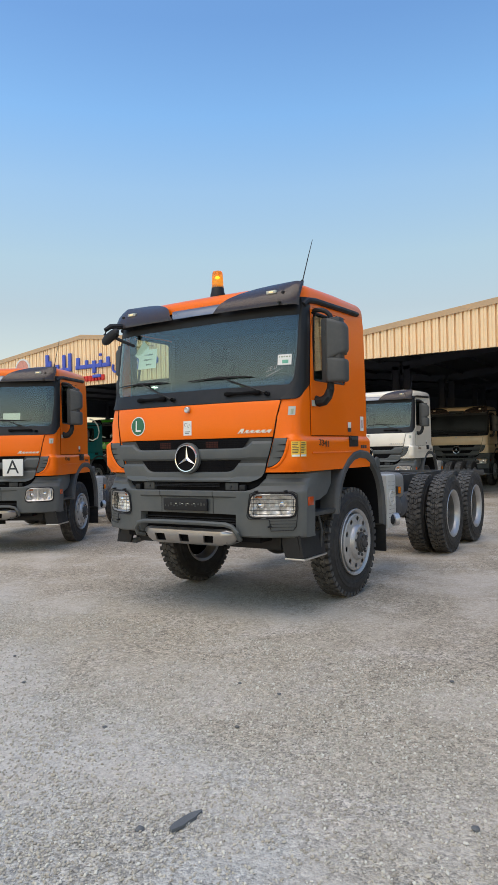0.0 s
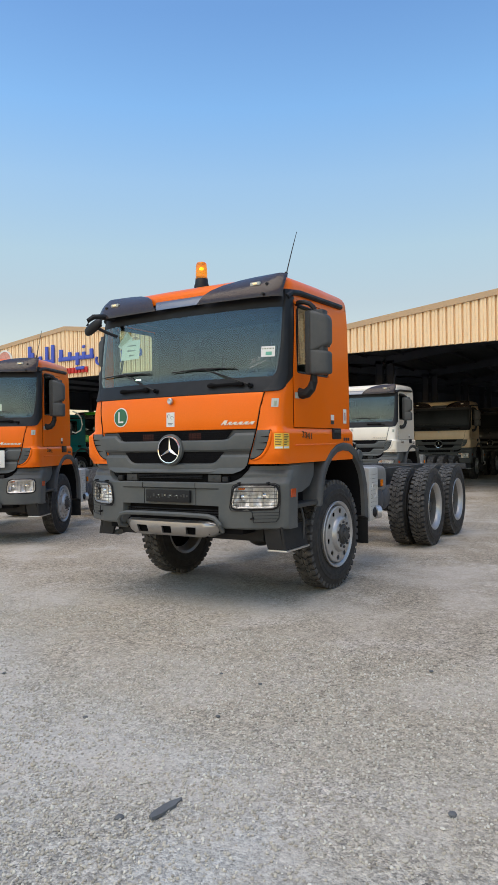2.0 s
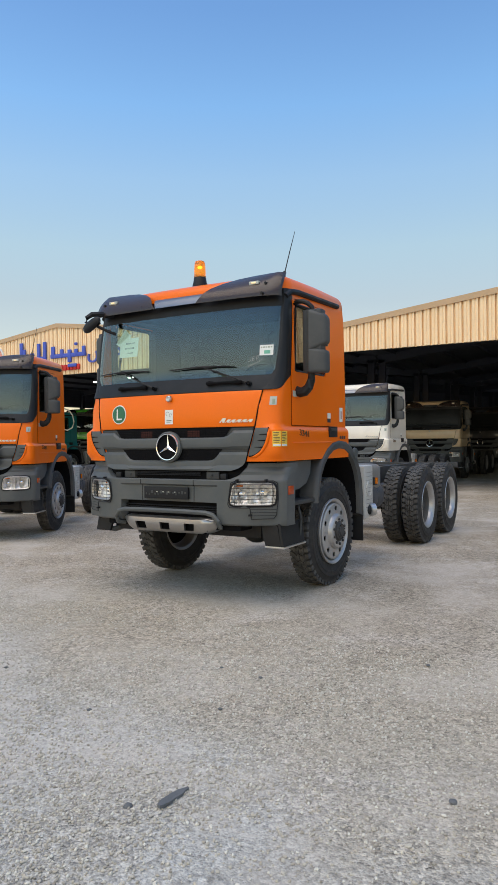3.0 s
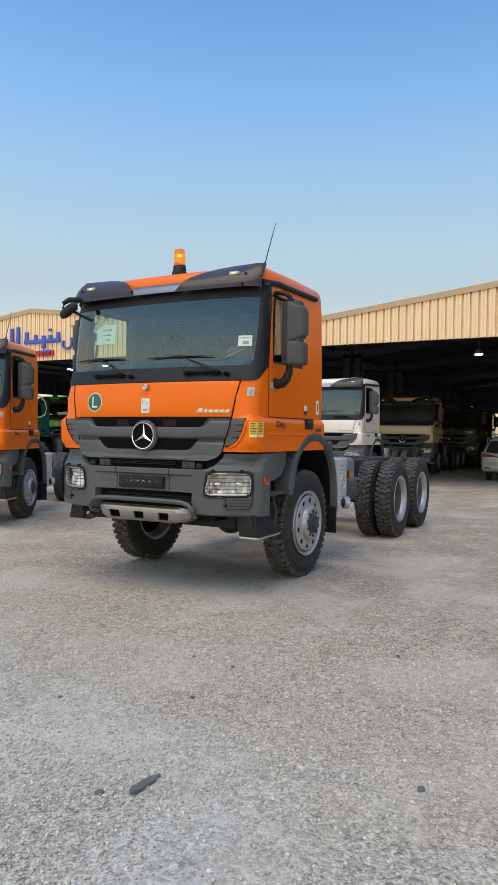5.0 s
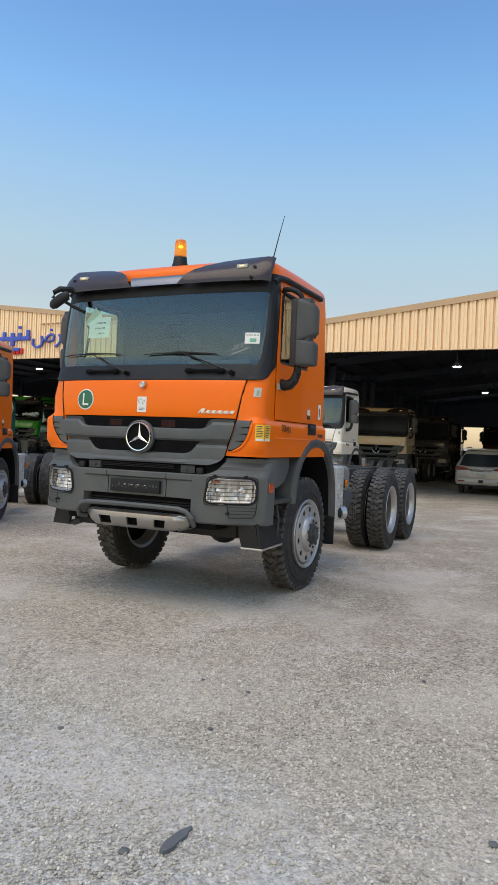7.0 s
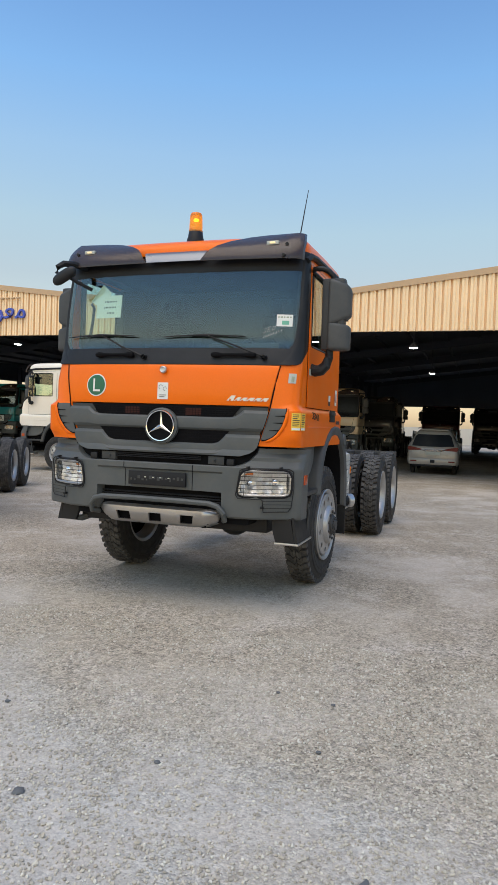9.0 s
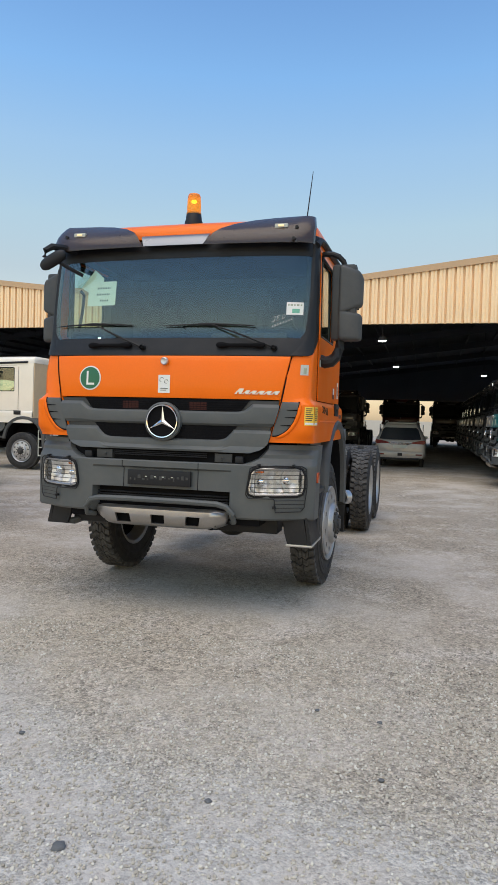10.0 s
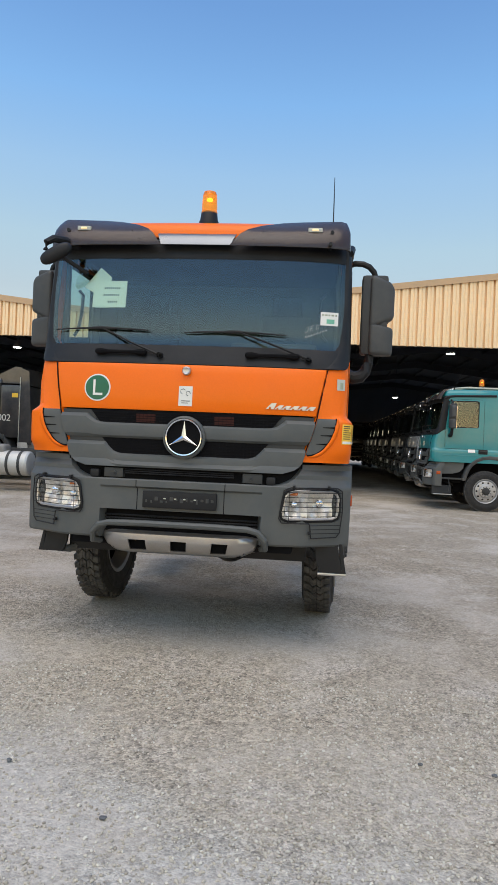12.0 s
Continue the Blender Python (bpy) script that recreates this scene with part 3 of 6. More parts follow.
def star_badge(P, c, R):
    """A round badge: rim, dark dish and a plain three-armed shape."""
    cx, cy, cz = c
    bm = bmesh.new()
    lathe(bm, [(cy + 0.02, R * 1.16), (cy - 0.012, R * 1.14), (cy - 0.02, R * 1.04), (cy - 0.008, R)], 40, "y", (cx, 0, cz))
    b = P("badge_surround", bm, GREY)
    bm = bmesh.new()
    lathe(bm, [(cy - 0.016, R * 1.03), (cy - 0.032, R * 0.98), (cy - 0.03, R * 0.92), (cy - 0.014, R * 0.9)], 40, "y", (cx, 0, cz))
    part("badge_ring", bm, CHROME, b)
    bm = bmesh.new()
    for k in range(3):
        t = radians(90 + 120 * k)
        d, n = Vector((math.cos(t), 0, math.sin(t))), Vector((-math.sin(t), 0, math.cos(t)))
        o = Vector((cx, 0, cz))
        tip, l, r = o + d * R * 0.92, o + n * R * 0.14 - d * R * 0.02, o - n * R * 0.14 - d * R * 0.02
        vs = [bm.verts.new(p) for p in (tip + Vector((0, cy - 0.016, 0)), l + Vector((0, cy - 0.014, 0)), o + Vector((0, cy - 0.027, 0)), r + Vector((0, cy - 0.014, 0)))]
        bm.faces.new((vs[0], vs[1], vs[2]))
        bm.faces.new((vs[0], vs[2], vs[3]))
    part("badge_star", bm, CHROME, b, angle=10)
    bm = bmesh.new()
    R_ = lathe(bm, [(cy - 0.008, R * 0.95), (cy - 0.004, R * 0.5)], 32, "y", (cx, 0, cz))
    cap(bm, R_[-1])
    part("badge_dish", bm, VOID, b)


def grille_edge(z):
    """Half width of the grille panel, with its rounded lower corners."""
    t = min(max((z - 1.36) / 0.43, 0), 1)
    e = lerp(0.86, 0.985, t)
    if z < 1.45:
        k = min((1.45 - z) / 0.1, 1.0)
        e -= 0.17 * (1 - math.sqrt(max(1 - k * k, 0)))
    return e


def seam_x(z):
    """The line between the front panels and the cab's corners."""
    if z < 1.79:
        return max(grille_edge(max(z, 1.45)), 0.88) + 0.012
    return lerp(0.985, 1.05, min((z - 1.79) / 0.36, 1)) + 0.01


def build_truck(name, paint, label, place, lift=0.0, wheel=1.0, lugs=True, guards=True, beacon=False, beacon_at=(0.018, 0.57), papers=False, stickers=False, plate_letter="", axles=(5.08, 6.53), rear_end=7.46, skid=True, group="", visor=True, tyres_dual=True, steer=0.0, marks=False, glass=None):
    """A forward-control heavy truck chassis. Its front stands at y = 0, it faces -y, and its wheels rest on z = 0."""
    rng = random.Random(len(label))
    root = tagged(new(name), label, "truck", group)
    root.matrix_world = place

    def P(n, bm, m, parent=None, lab="", angle=35):
        ob = part(n, bm, m, parent or root, lab, angle)
        if parent is None:
            ob.location.z = lift
        return ob

    # cab body with openings for the windscreen and the side windows
    zs = [1.45, 1.465, 1.48, 1.5, 1.53, 1.57, 1.62, 1.68, 1.735, 1.76, 1.78, 1.8, 1.82, 2.0, 2.2, 2.36, 2.6, 2.85, 3.07, 3.18]
    def net(z):
        s0 = s_of(seam_x(z), z)
        return [s0, lerp(s0, 1.25, 0.25), lerp(s0, 1.25, 0.5), lerp(s0, 1.25, 0.75), 1.25, 1.325, 1.4, 1.5, 1.6, 1.7, 1.8] + [s_side(y, 2.6) for y in (0.47, 1.24, 1.5, 1.84)]
    for sd in (1, -1):
        bm = bmesh.new()
        skip = {(j, i) for j in range(14, 18) for i in range(0, 7)}
        skip |= {(j, 11) for j in range(15, 18)}
        shell(bm, zs, lambda z: [sd * s for s in net(z)], skip, 0.0, 0.04)
        P("cab_side", bm, paint)
    # back wall and roof
    bm = bmesh.new()
    prism(bm, [(-1.2, 1.45), (1.2, 1.45), (1.17, 3.18), (-1.17, 3.18)], 1.83, 1.86)
    P("cab_back", bm, paint)
    bm = bmesh.new()
    loop = [skin(s, 3.18) for s in [-2.8, -2.3, -1.8, -1.6, -1.4, -1.2, -1.0, -0.8, -0.5, -0.25, 0, 0.25, 0.5, 0.8, 1.0, 1.2, 1.4, 1.6, 1.8, 2.3, 2.8]]
    loop += [Vector((x, 1.87, 3.18)) for x in (1.15, 0.8, 0.4, 0.0, -0.4, -0.8, -1.15)]
    mid = Vector((0, 1.05, 3.18))
    rings = []
    for k in range(8):
        t = radians(90 * k / 7.3)
        sx, sf, sr, h = math.cos(t) ** 0.14, math.cos(t) ** 0.36, math.cos(t) ** 0.07, 0.21 * math.sin(t) ** 0.75
        rings.append([bm.verts.new(mid + Vector(((p.x - mid.x) * lerp(sf, sx, min(max(p.y / 0.8, 0.0), 1.0)), (p.y - mid.y) * (sr if p.y > mid.y else sf), h * lerp(0.86, 1.0, min(max(p.y / 0.8, (abs(p.x) - 0.9) / 0.22, 0.0), 1.0))))) for p in loop])
    for A, B in zip(rings, rings[1:]):
        for k in range(len(loop)):
            bm.faces.new((A[k], A[(k + 1) % len(loop)], B[(k + 1) % len(loop)], B[k]))
    bm.faces.new(rings[-1])
    P("roof", bm, paint, angle=60)
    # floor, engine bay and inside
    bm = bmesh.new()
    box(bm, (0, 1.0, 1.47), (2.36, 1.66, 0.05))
    # black filler boxes: the engine bay's shade as colour
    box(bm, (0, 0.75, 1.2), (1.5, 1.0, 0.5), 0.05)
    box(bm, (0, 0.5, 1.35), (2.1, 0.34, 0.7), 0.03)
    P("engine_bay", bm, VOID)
    bm = bmesh.new()
    box(bm, (0, 0.52, 2.2), (2.25, 0.42, 0.26), 0.08)
    box(bm, (0.62, 0.5, 2.33), (0.7, 0.3, 0.1), 0.04)
    box(bm, (0, 1.78, 2.46), (2.3, 0.05, 1.52))
    box(bm, (0, 1.1, 3.16), (2.2, 1.3, 0.04))
    dash = P("dashboard", bm, INTERIOR)
    bm = bmesh.new()
    c = Vector((0.62, 0.78, 2.32))
    t = Matrix.Rotation(radians(55), 4, "X")
    tube(bm, [c + t @ Vector((0.23 * math.cos(a), 0.23 * math.sin(a), 0)) for a in (2 * math.pi * k / 24 for k in range(24))], 0.016, 6, True)
    for a in (0, 2.1, 4.2):
        tube(bm, [c, c + t @ Vector((0.23 * math.cos(a), 0.23 * math.sin(a), 0))], 0.014, 6)
    part("steering_wheel", bm, BLACK, dash)
    for x in (-0.65, 0.65):
        bm = bmesh.new()
        box(bm, (x, 1.25, 2.05), (0.52, 0.5, 0.16), 0.05)
        box(bm, (x, 1.52, 2.45), (0.5, 0.14, 0.72), 0.05, Matrix.Rotation(radians(-8), 4, "X"))
        box(bm, (x, 1.58, 2.9), (0.28, 0.1, 0.2), 0.04)
        P("seat", bm, SEAT)

    for sd in (1, -1):
        bm = bmesh.new()
        box(bm, (sd * 1.12, 1.54, 2.4), (0.02, 0.58, 1.5), 0.005)
        box(bm, (sd * 1.13, 0.9, 1.92), (0.02, 0.9, 0.84), 0.005)
        box(bm, (sd * 1.12, 0.425, 2.7), (0.03, 0.06, 0.8), 0.01)
        box(bm, (sd * 1.11, 0.9, 3.11), (0.02, 0.9, 0.06), 0.005)
        box(bm, (sd * 1.15, 1.235, 2.72), (0.07, 0.03, 0.74), 0.005)
        P("door_lining", bm, INTERIOR)
        # added panel inside the far window, so that the cab looks dark
        if sd < 0 and not stickers:
            bm = bmesh.new()
            box(bm, (-1.09, 0.86, 2.7), (0.015, 0.82, 0.78), 0.004)
            P("dark_window_backing", bm, INTERIOR)
        bm = bmesh.new()
        tube(bm, [(sd * 1.02, 0.42, 2.78), (sd * 0.98, 0.4, 2.74), (sd * 0.98, 0.38, 2.6), (sd * 1.0, 0.37, 2.45), (sd * 1.04, 0.38, 2.4)], 0.014, 6)
        P("inside_grab_handle", bm, BLACK)

    # doors, with their windows
    for sd in (1, -1):
        bm = bmesh.new()
        dz = [1.808, 1.82, 1.84, 2.0, 2.28, 2.36, 2.6, 2.85, 3.05, 3.09]
        dy = [0.40, 0.47, 0.8, 1.24, 1.36]
        O = [[skin(sd * s_side(y if z < 2.4 else max(y, 0.40 + 0.1 * (z - 2.3)), z), z, 0.012) for y in dy] for z in dz]
        V = [[bm.verts.new(p) for p in r] for r in O]
        for j in range(len(dz) - 1):
            for i in range(len(dy) - 1):
                if 5 <= j < 8 and 1 <= i < 3:
                    continue
                bm.faces.new((V[j][i], V[j][i + 1], V[j + 1][i + 1], V[j + 1][i]))
        bmesh.ops.recalc_face_normals(bm, faces=bm.faces)
        g = bmesh.ops.extrude_face_region(bm, geom=bm.faces[:])
        for v in [v for v in g["geom"] if isinstance(v, bmesh.types.BMVert)]:
            v.co.x -= sd * 0.035
        door = P("door", bm, paint)
        bm = bmesh.new()
        W = [(y, z) for z in (2.35, 2.6, 2.85, 3.06) for y in (0.44 + 0.1 * (z - 2.3), 1.26)]
        vs = [bm.verts.new(skin(sd * s_side(y, z), z, -0.012)) for y, z in W]
        for k in range(3):
            bm.faces.new((vs[2 * k], vs[2 * k + 1], vs[2 * k + 3], vs[2 * k + 2]))
        g = bmesh.ops.extrude_face_region(bm, geom=bm.faces[:])
        for v in [v for v in g["geom"] if isinstance(v, bmesh.types.BMVert)]:
            v.co.x -= sd * 0.005
        pane = part("side_window", bm, GLASS, door)
        pane.visible_shadow = False
        bm = bmesh.new()
        loop = [(0.475, 2.37), (0.53, 3.0), (0.57, 3.05), (1.19, 3.055), (1.23, 3.02), (1.235, 2.4), (1.2, 2.365), (0.5, 2.36)]
        tube(bm, [skin(sd * s_side(y, z), z, 0.004) for y, z in loop], 0.013, 6, True)
        part("window_seal", bm, BLACK, door)
        bm = bmesh.new()
        tube(bm, [skin(sd * s_side(y, z), z, -0.034) for y, z in loop], 0.024, 6, True)
        part("window_lining", bm, INTERIOR, door)
        bm = bmesh.new()
        loop = [(0.392, 1.804), (0.392, 1.9), (0.392, 2.1), (0.392, 2.3), (0.42, 2.6), (0.455, 2.9), (0.475, 3.05), (0.53, 3.1), (0.9, 3.1), (1.3, 3.1), (1.37, 3.06), (1.37, 2.6), (1.37, 2.2), (1.37, 1.9), (1.37, 1.804), (0.9, 1.803)]
        tube(bm, [skin(sd * s_side(y, z), z, 0.004) for y, z in loop], 0.0025, 5, True)
        part("door_seal", bm, VOID, door)
        # recessed handle and its black pocket
        bm = bmesh.new()
        c = skin(sd * s_side(1.36, 1.745), 1.745, 0.004)
        box(bm, c, (0.016, 0.23, 0.12), 0.006)
        part("door_handle", bm, BLACK, door)
        bm = bmesh.new()
        box(bm, c + Vector((sd * 0.012, 0, 0.025)), (0.014, 0.18, 0.03), 0.006)
        part("grip", bm, GREYDARK, door)
        # crease along the door's foot
        bm = bmesh.new()
        tube(bm, [skin(sd * s_side(lerp(0.34, 1.34, k / 6), 1.632), 1.632, 0.0) for k in range(7)], 0.008, 6)
        P("body_crease", bm, paint)
        # gutter rail over the door
        bm = bmesh.new()
        pts = [skin(sd * 1.5, 3.1, 0.012), skin(sd * 1.72, 3.155, 0.014)] + [skin(sd * s_side(y, 3.18), 3.175 + 0.03 * (y - 0.5), 0.014) for y in (0.6, 0.9, 1.2, 1.5, 1.66)]
        tube(bm, pts, 0.03, 8)
        P("rain_gutter", bm, BLACK)
        # black pillar trim that frames the windscreen
        bm = bmesh.new()
        zz = [2.16, 2.175, 2.2, 2.24, 2.3, 2.36, 2.6, 2.9, 3.08, 3.185]
        e = [1.4, 1.56, 1.66, 1.75, 1.81, 1.83, 1.83, 1.83, 1.81, 1.76]
        inner_x = [1.0, 1.0, 1.02, 1.06, 1.105, 1.145, 1.165, 1.165, 1.163, 1.145]
        O, I = [], []
        for z, s1, xi in zip(zz, e, inner_x):
            s0 = s_of(xi, z)
            O.append([bm.verts.new(skin(sd * lerp(s0, s1, k / 6), z, 0.012 if 0 < k < 6 else 0.0)) for k in range(7)])
            I.append([bm.verts.new(skin(sd * lerp(s0, s1, k / 6), z, -0.03)) for k in range(7)])
        for j in range(len(zz) - 1):
            for k in range(6):
                bm.faces.new((O[j][k], O[j][k + 1], O[j + 1][k + 1], O[j + 1][k]))
                bm.faces.new((I[j][k], I[j][k + 1], I[j + 1][k + 1], I[j + 1][k]))
            for k in (0, 6):
                bm.faces.new((O[j][k], O[j + 1][k], I[j + 1][k], I[j][k]))
        for j in (0, len(zz) - 1):
            for k in range(6):
                bm.faces.new((O[j][k], O[j][k + 1], I[j][k + 1], I[j][k]))
        P("pillar_trim", bm, BLACK)

    # bonnet flap
    bm = bmesh.new()
    panel(bm, [1.795, 1.81, 1.9, 2.0, 2.08, 2.13, 2.15], lambda z: -lerp(0.985, 1.05, (z - 1.8) / 0.35), lambda z: lerp(0.985, 1.05, (z - 1.8) / 0.35), 24, 0.005, 0.03)
    hood = P("bonnet", bm, paint)
    bm = bmesh.new()
    R_ = lathe(bm, [(0.0, 0.034), (-0.022, 0.032), (-0.03, 0.024), (-0.026, 0.014)], 24, "y", (0, 0, 2.10))
    cap(bm, R_[-1])
    part("lock", bm, SATIN, hood)
    # cowl under the windscreen
    bm = bmesh.new()
    panel(bm, [2.155, 2.17, 2.22, 2.275, 2.305], lambda z: -1.14, lambda z: 1.14, 26, 0.01, 0.05)
    P("cowl", bm, BLACK)
    for x in (-0.72, 0.42):
        bm = bmesh.new()
        vs = [skin(s_of(x + dx, 2.24), 2.24, 0.035) for dx in (0.0, 0.012, 0.045, 0.07, 0.1, 0.2, 0.3, 0.33, 0.36, 0.39, 0.4)]
        tube(bm, vs, [0.01, 0.022, 0.027, 0.022, 0.015, 0.015, 0.015, 0.022, 0.027, 0.022, 0.01], 8)
        P("grab_handle", bm, VOID)
    # windscreen
    bm = bmesh.new()
    panel(bm, [2.295, 2.32, 2.41, 2.5, 2.575, 2.65, 2.725, 2.8, 2.875, 2.95, 3.025, 3.1, 3.12], lambda z: -1.186, lambda z: 1.186, 34, 0.0, 0.006, 0.0)
    ws = P("windscreen", bm, glass or GLASS)
    ws.visible_shadow = False
    bm = bmesh.new()
    panel(bm, [3.0, 3.03, 3.1, 3.16], lambda z: -1.165, lambda z: 1.165, 28, 0.006, 0.02)
    P("header_strip", bm, BLACK)
    # wipers
    for px, x0, x1, zb in ((-0.22, -1.08, -0.32, 2.42), (0.90, -0.05, 0.72, 2.41)):
        bm = bmesh.new()
        xm = x0 + (x1 - x0) * 0.55
        tube(bm, [skin(s_of(px, 2.22), 2.22, 0.03), skin(s_of(lerp(px, xm, 0.5), 2.31), 2.315, 0.055), skin(s_of(xm, zb), zb, 0.05)], [0.011, 0.008, 0.006], 6)
        w = P("wiper", bm, BLACK)
        bm = bmesh.new()
        tube(bm, [skin(s_of(lerp(x0, x1, k / 8), zb), zb + 0.012 * math.sin(math.pi * k / 8) - 0.006, 0.03) for k in range(9)], [0.004, 0.006, 0.007, 0.008, 0.015, 0.009, 0.007, 0.006, 0.004], 6)
        part("blade", bm, BLACK, w)
        bm = bmesh.new()
        c = skin(s_of(px, 2.22), 2.22, 0.02)
        lathe(bm, [(c.y + 0.01, 0.024), (c.y - 0.03, 0.022)], 12, "y", (c.x, 0, c.z))
        part("pivot", bm, BLACK, w)

    # sun visor in two wings with a bright plate between, and its marker lamps
    if visor:
        for sd in (-1, 1):
            bm = bmesh.new()
            zz = [3.085, 3.1, 3.14, 3.19, 3.24, 3.29, 3.335, 3.352]
            inner = {3.085: 0.27, 3.1: 0.28, 3.14: 0.31, 3.19: 0.345, 3.24: 0.40, 3.29: 0.50, 3.335: 0.66, 3.352: 0.82}
            O, I = [], []
            for z in zz:
                xe = 1.145 - 0.25 * max(0.0, z - 3.25)
                xs = [lerp(inner[z], xe, k / 12) for k in range(13)]
                def vp(x, z, o):
                    u = x / 1.2
                    y = 0.10 + 0.24 * ((z - 3.085) / 0.25) ** 2 * (1 - 0.45 * u ** 4) + 0.05 * u * u + 0.06 * u ** 10
                    return Vector((sd * x, y + o, z))
                row = [vp(x, z, 0) for x in xs] + [Vector((sd * (xe + 0.042), vp(xe, z, 0).y + 0.035, z)), Vector((sd * (xe + 0.05), vp(xe, z, 0).y + 0.075, z))]
                O.append([bm.verts.new(p) for p in row])
                I.append([bm.verts.new(p + Vector((-sd * 0.008 if k > 12 else 0, 0.012, 0))) for k, p in enumerate(row)])
            for j in range(len(zz) - 1):
                for k in range(len(O[0]) - 1):
                    bm.faces.new((O[j][k], O[j][k + 1], O[j + 1][k + 1], O[j + 1][k]))
                    bm.faces.new((I[j][k], I[j][k + 1], I[j + 1][k + 1], I[j + 1][k]))
                for k in (0, len(O[0]) - 1):
                    bm.faces.new((O[j][k], O[j + 1][k], I[j + 1][k], I[j][k]))
            for j in (0, len(zz) - 1):
                for k in range(len(O[0]) - 1):
                    bm.faces.new((O[j][k], O[j][k + 1], I[j][k + 1], I[j][k]))
            vis = P("sun_visor", bm, VISOR, lab="smoked dark sun visor wing")
            bm = bmesh.new()
            box(bm, (sd * 0.92, 0.213, 3.235), (0.11, 0.05, 0.036), 0.008)
            lamp = part("marker_lamp", bm, STICKER_GREY, vis, "small clear marker lamp")
            bm = bmesh.new()
            box(bm, (sd * 0.92, 0.206, 3.235), (0.05, 0.05, 0.018), 0.008)
            part("lit_bulb", bm, WARMLAMP, lamp)
            for x, z in ((0.45, 3.13), (0.52, 3.2), (1.04, 3.11), (1.05, 3.22)):
                bm = bmesh.new()
                R_ = lathe(bm, [(0.34, 0.014), (0.1 + 0.24 * ((z - 3.085) / 0.25) ** 2 + 0.02, 0.014)], 10, "y", (sd * x, 0, z))
                cap(bm, R_[-1])
                part("screw", bm, BLACK, vis)
        bm = bmesh.new()
        g = [[bm.verts.new((lerp(-w_, w_, k / 10), y, z)) for k in range(11)] for z, y, w_ in ((3.095, 0.125, 0.275), (3.14, 0.14, 0.29), (3.185, 0.17, 0.31), (3.2, 0.2, 0.31))]
        for a, b in zip(g, g[1:]):
            for k in range(10):
                bm.faces.new((a[k], a[k + 1], b[k + 1], b[k]))
        r = bmesh.ops.extrude_face_region(bm, geom=bm.faces[:])
        for v in [v for v in r["geom"] if isinstance(v, bmesh.types.BMVert)]:
            v.co.y += 0.015
        P("visor_plate", bm, VISORPLATE, lab="bright aluminium visor plate")

    # grille: dark backing, two grey bars, black mesh in the slots
    gx = grille_edge
    bm = bmesh.new()
    panel(bm, [1.355, 1.36, 1.38, 1.41, 1.45, 1.52, 1.6, 1.7, 1.785], lambda z: -gx(z), gx, 24, -0.005, 0.03)
    grille = P("grille", bm, GREYDARK)
    for z0, z1, drop, flat in ((1.358, 1.545, 0.088, 0.49), (1.575, 1.757, 0.066, 0.60)):
        bm = bmesh.new()
        # the bar's top edge drops to the slot between the two ends
        half = [0, 0.2] + [(flat + 0.14 * k / 8) / 0.94 for k in range(9)] + [0.85, 0.93, 0.97, 1]
        cols = [-c_ for c_ in half[:0:-1]] + half
        O, I = [], []
        for c_ in cols:
            co, ci = [], []
            for j in range(8):
                f = j / 7
                k = min(max((abs(c_) * 0.94 - flat) / 0.14, 0.0), 1.0)
                top = z1 - drop * (math.sqrt(1 - k * k) if k < 0.6 else 0.8 * ((1 - k) / 0.4) ** 0.8)
                z = lerp(z0, top, f)
                s = s_of(c_ * gx(z) * 0.998, z)
                bulge = 0.022 * math.sin(math.pi * f) ** 0.2 if 0 < f < 1 else 0.0
                co.append(bm.verts.new(skin(s, z, 0.004 + bulge)))
                ci.append(bm.verts.new(skin(s, z, -0.012)))
            O.append(co)
            I.append(ci)
        for i in range(len(cols) - 1):
            for j in range(7):
                bm.faces.new((O[i][j], O[i + 1][j], O[i + 1][j + 1], O[i][j + 1]))
                bm.faces.new((I[i][j], I[i + 1][j], I[i + 1][j + 1], I[i][j + 1]))
            for j in (0, 7):
                bm.faces.new((O[i][j], O[i + 1][j], I[i + 1][j], I[i][j]))
        for i in (0, len(cols) - 1):
            for j in range(7):
                bm.faces.new((O[i][j], O[i][j + 1], I[i][j + 1], I[i][j]))
        part("grille_bar", bm, GREY, grille, angle=18)
    for z0, z1, xe in ((1.452, 1.573, 0.64), (1.687, 1.788, 0.74)):
        # backing sheet with the slot's shade in its black
        bm = bmesh.new()
        panel(bm, [z0, z0 + 0.02, z1 - 0.02, z1], lambda z: -xe + (z1 - z) * 0.8, lambda z: xe - (z1 - z) * 0.8, 20, 0.001, 0.01, 0.0)
        part("slot_backing", bm, VOID, grille)
        bm = bmesh.new()
        nz = 5
        for k in range(nz + 1):
            z = lerp(z0 + 0.004, z1 - 0.004, k / nz)
            e = xe - (z1 - z) * 0.8
            tube(bm, [skin(s_of(lerp(-e, e, i / 14), z), z, 0.002) for i in range(15)], 0.0022, 4)
        for i in range(46):
            x = lerp(-xe + 0.05, xe - 0.05, i / 45)
            tube(bm, [skin(s_of(x, z0), z0, 0.002), skin(s_of(x, z1), z1, 0.002)], 0.002, 4)
        part("slot_mesh", bm, VOID, grille)
    if stickers:
        for sd in (-1, 1):
            bm = bmesh.new()
            quad_on(bm, sd * 0.3 - 0.075, 1.7, sd * 0.3 + 0.075, 1.765, 0.0025, 3)
            part("grille_reflector", bm, DIMRED, grille, "dim red reflector behind the mesh")
    star_badge(P, (0.008, -0.034, 1.598), 0.14)

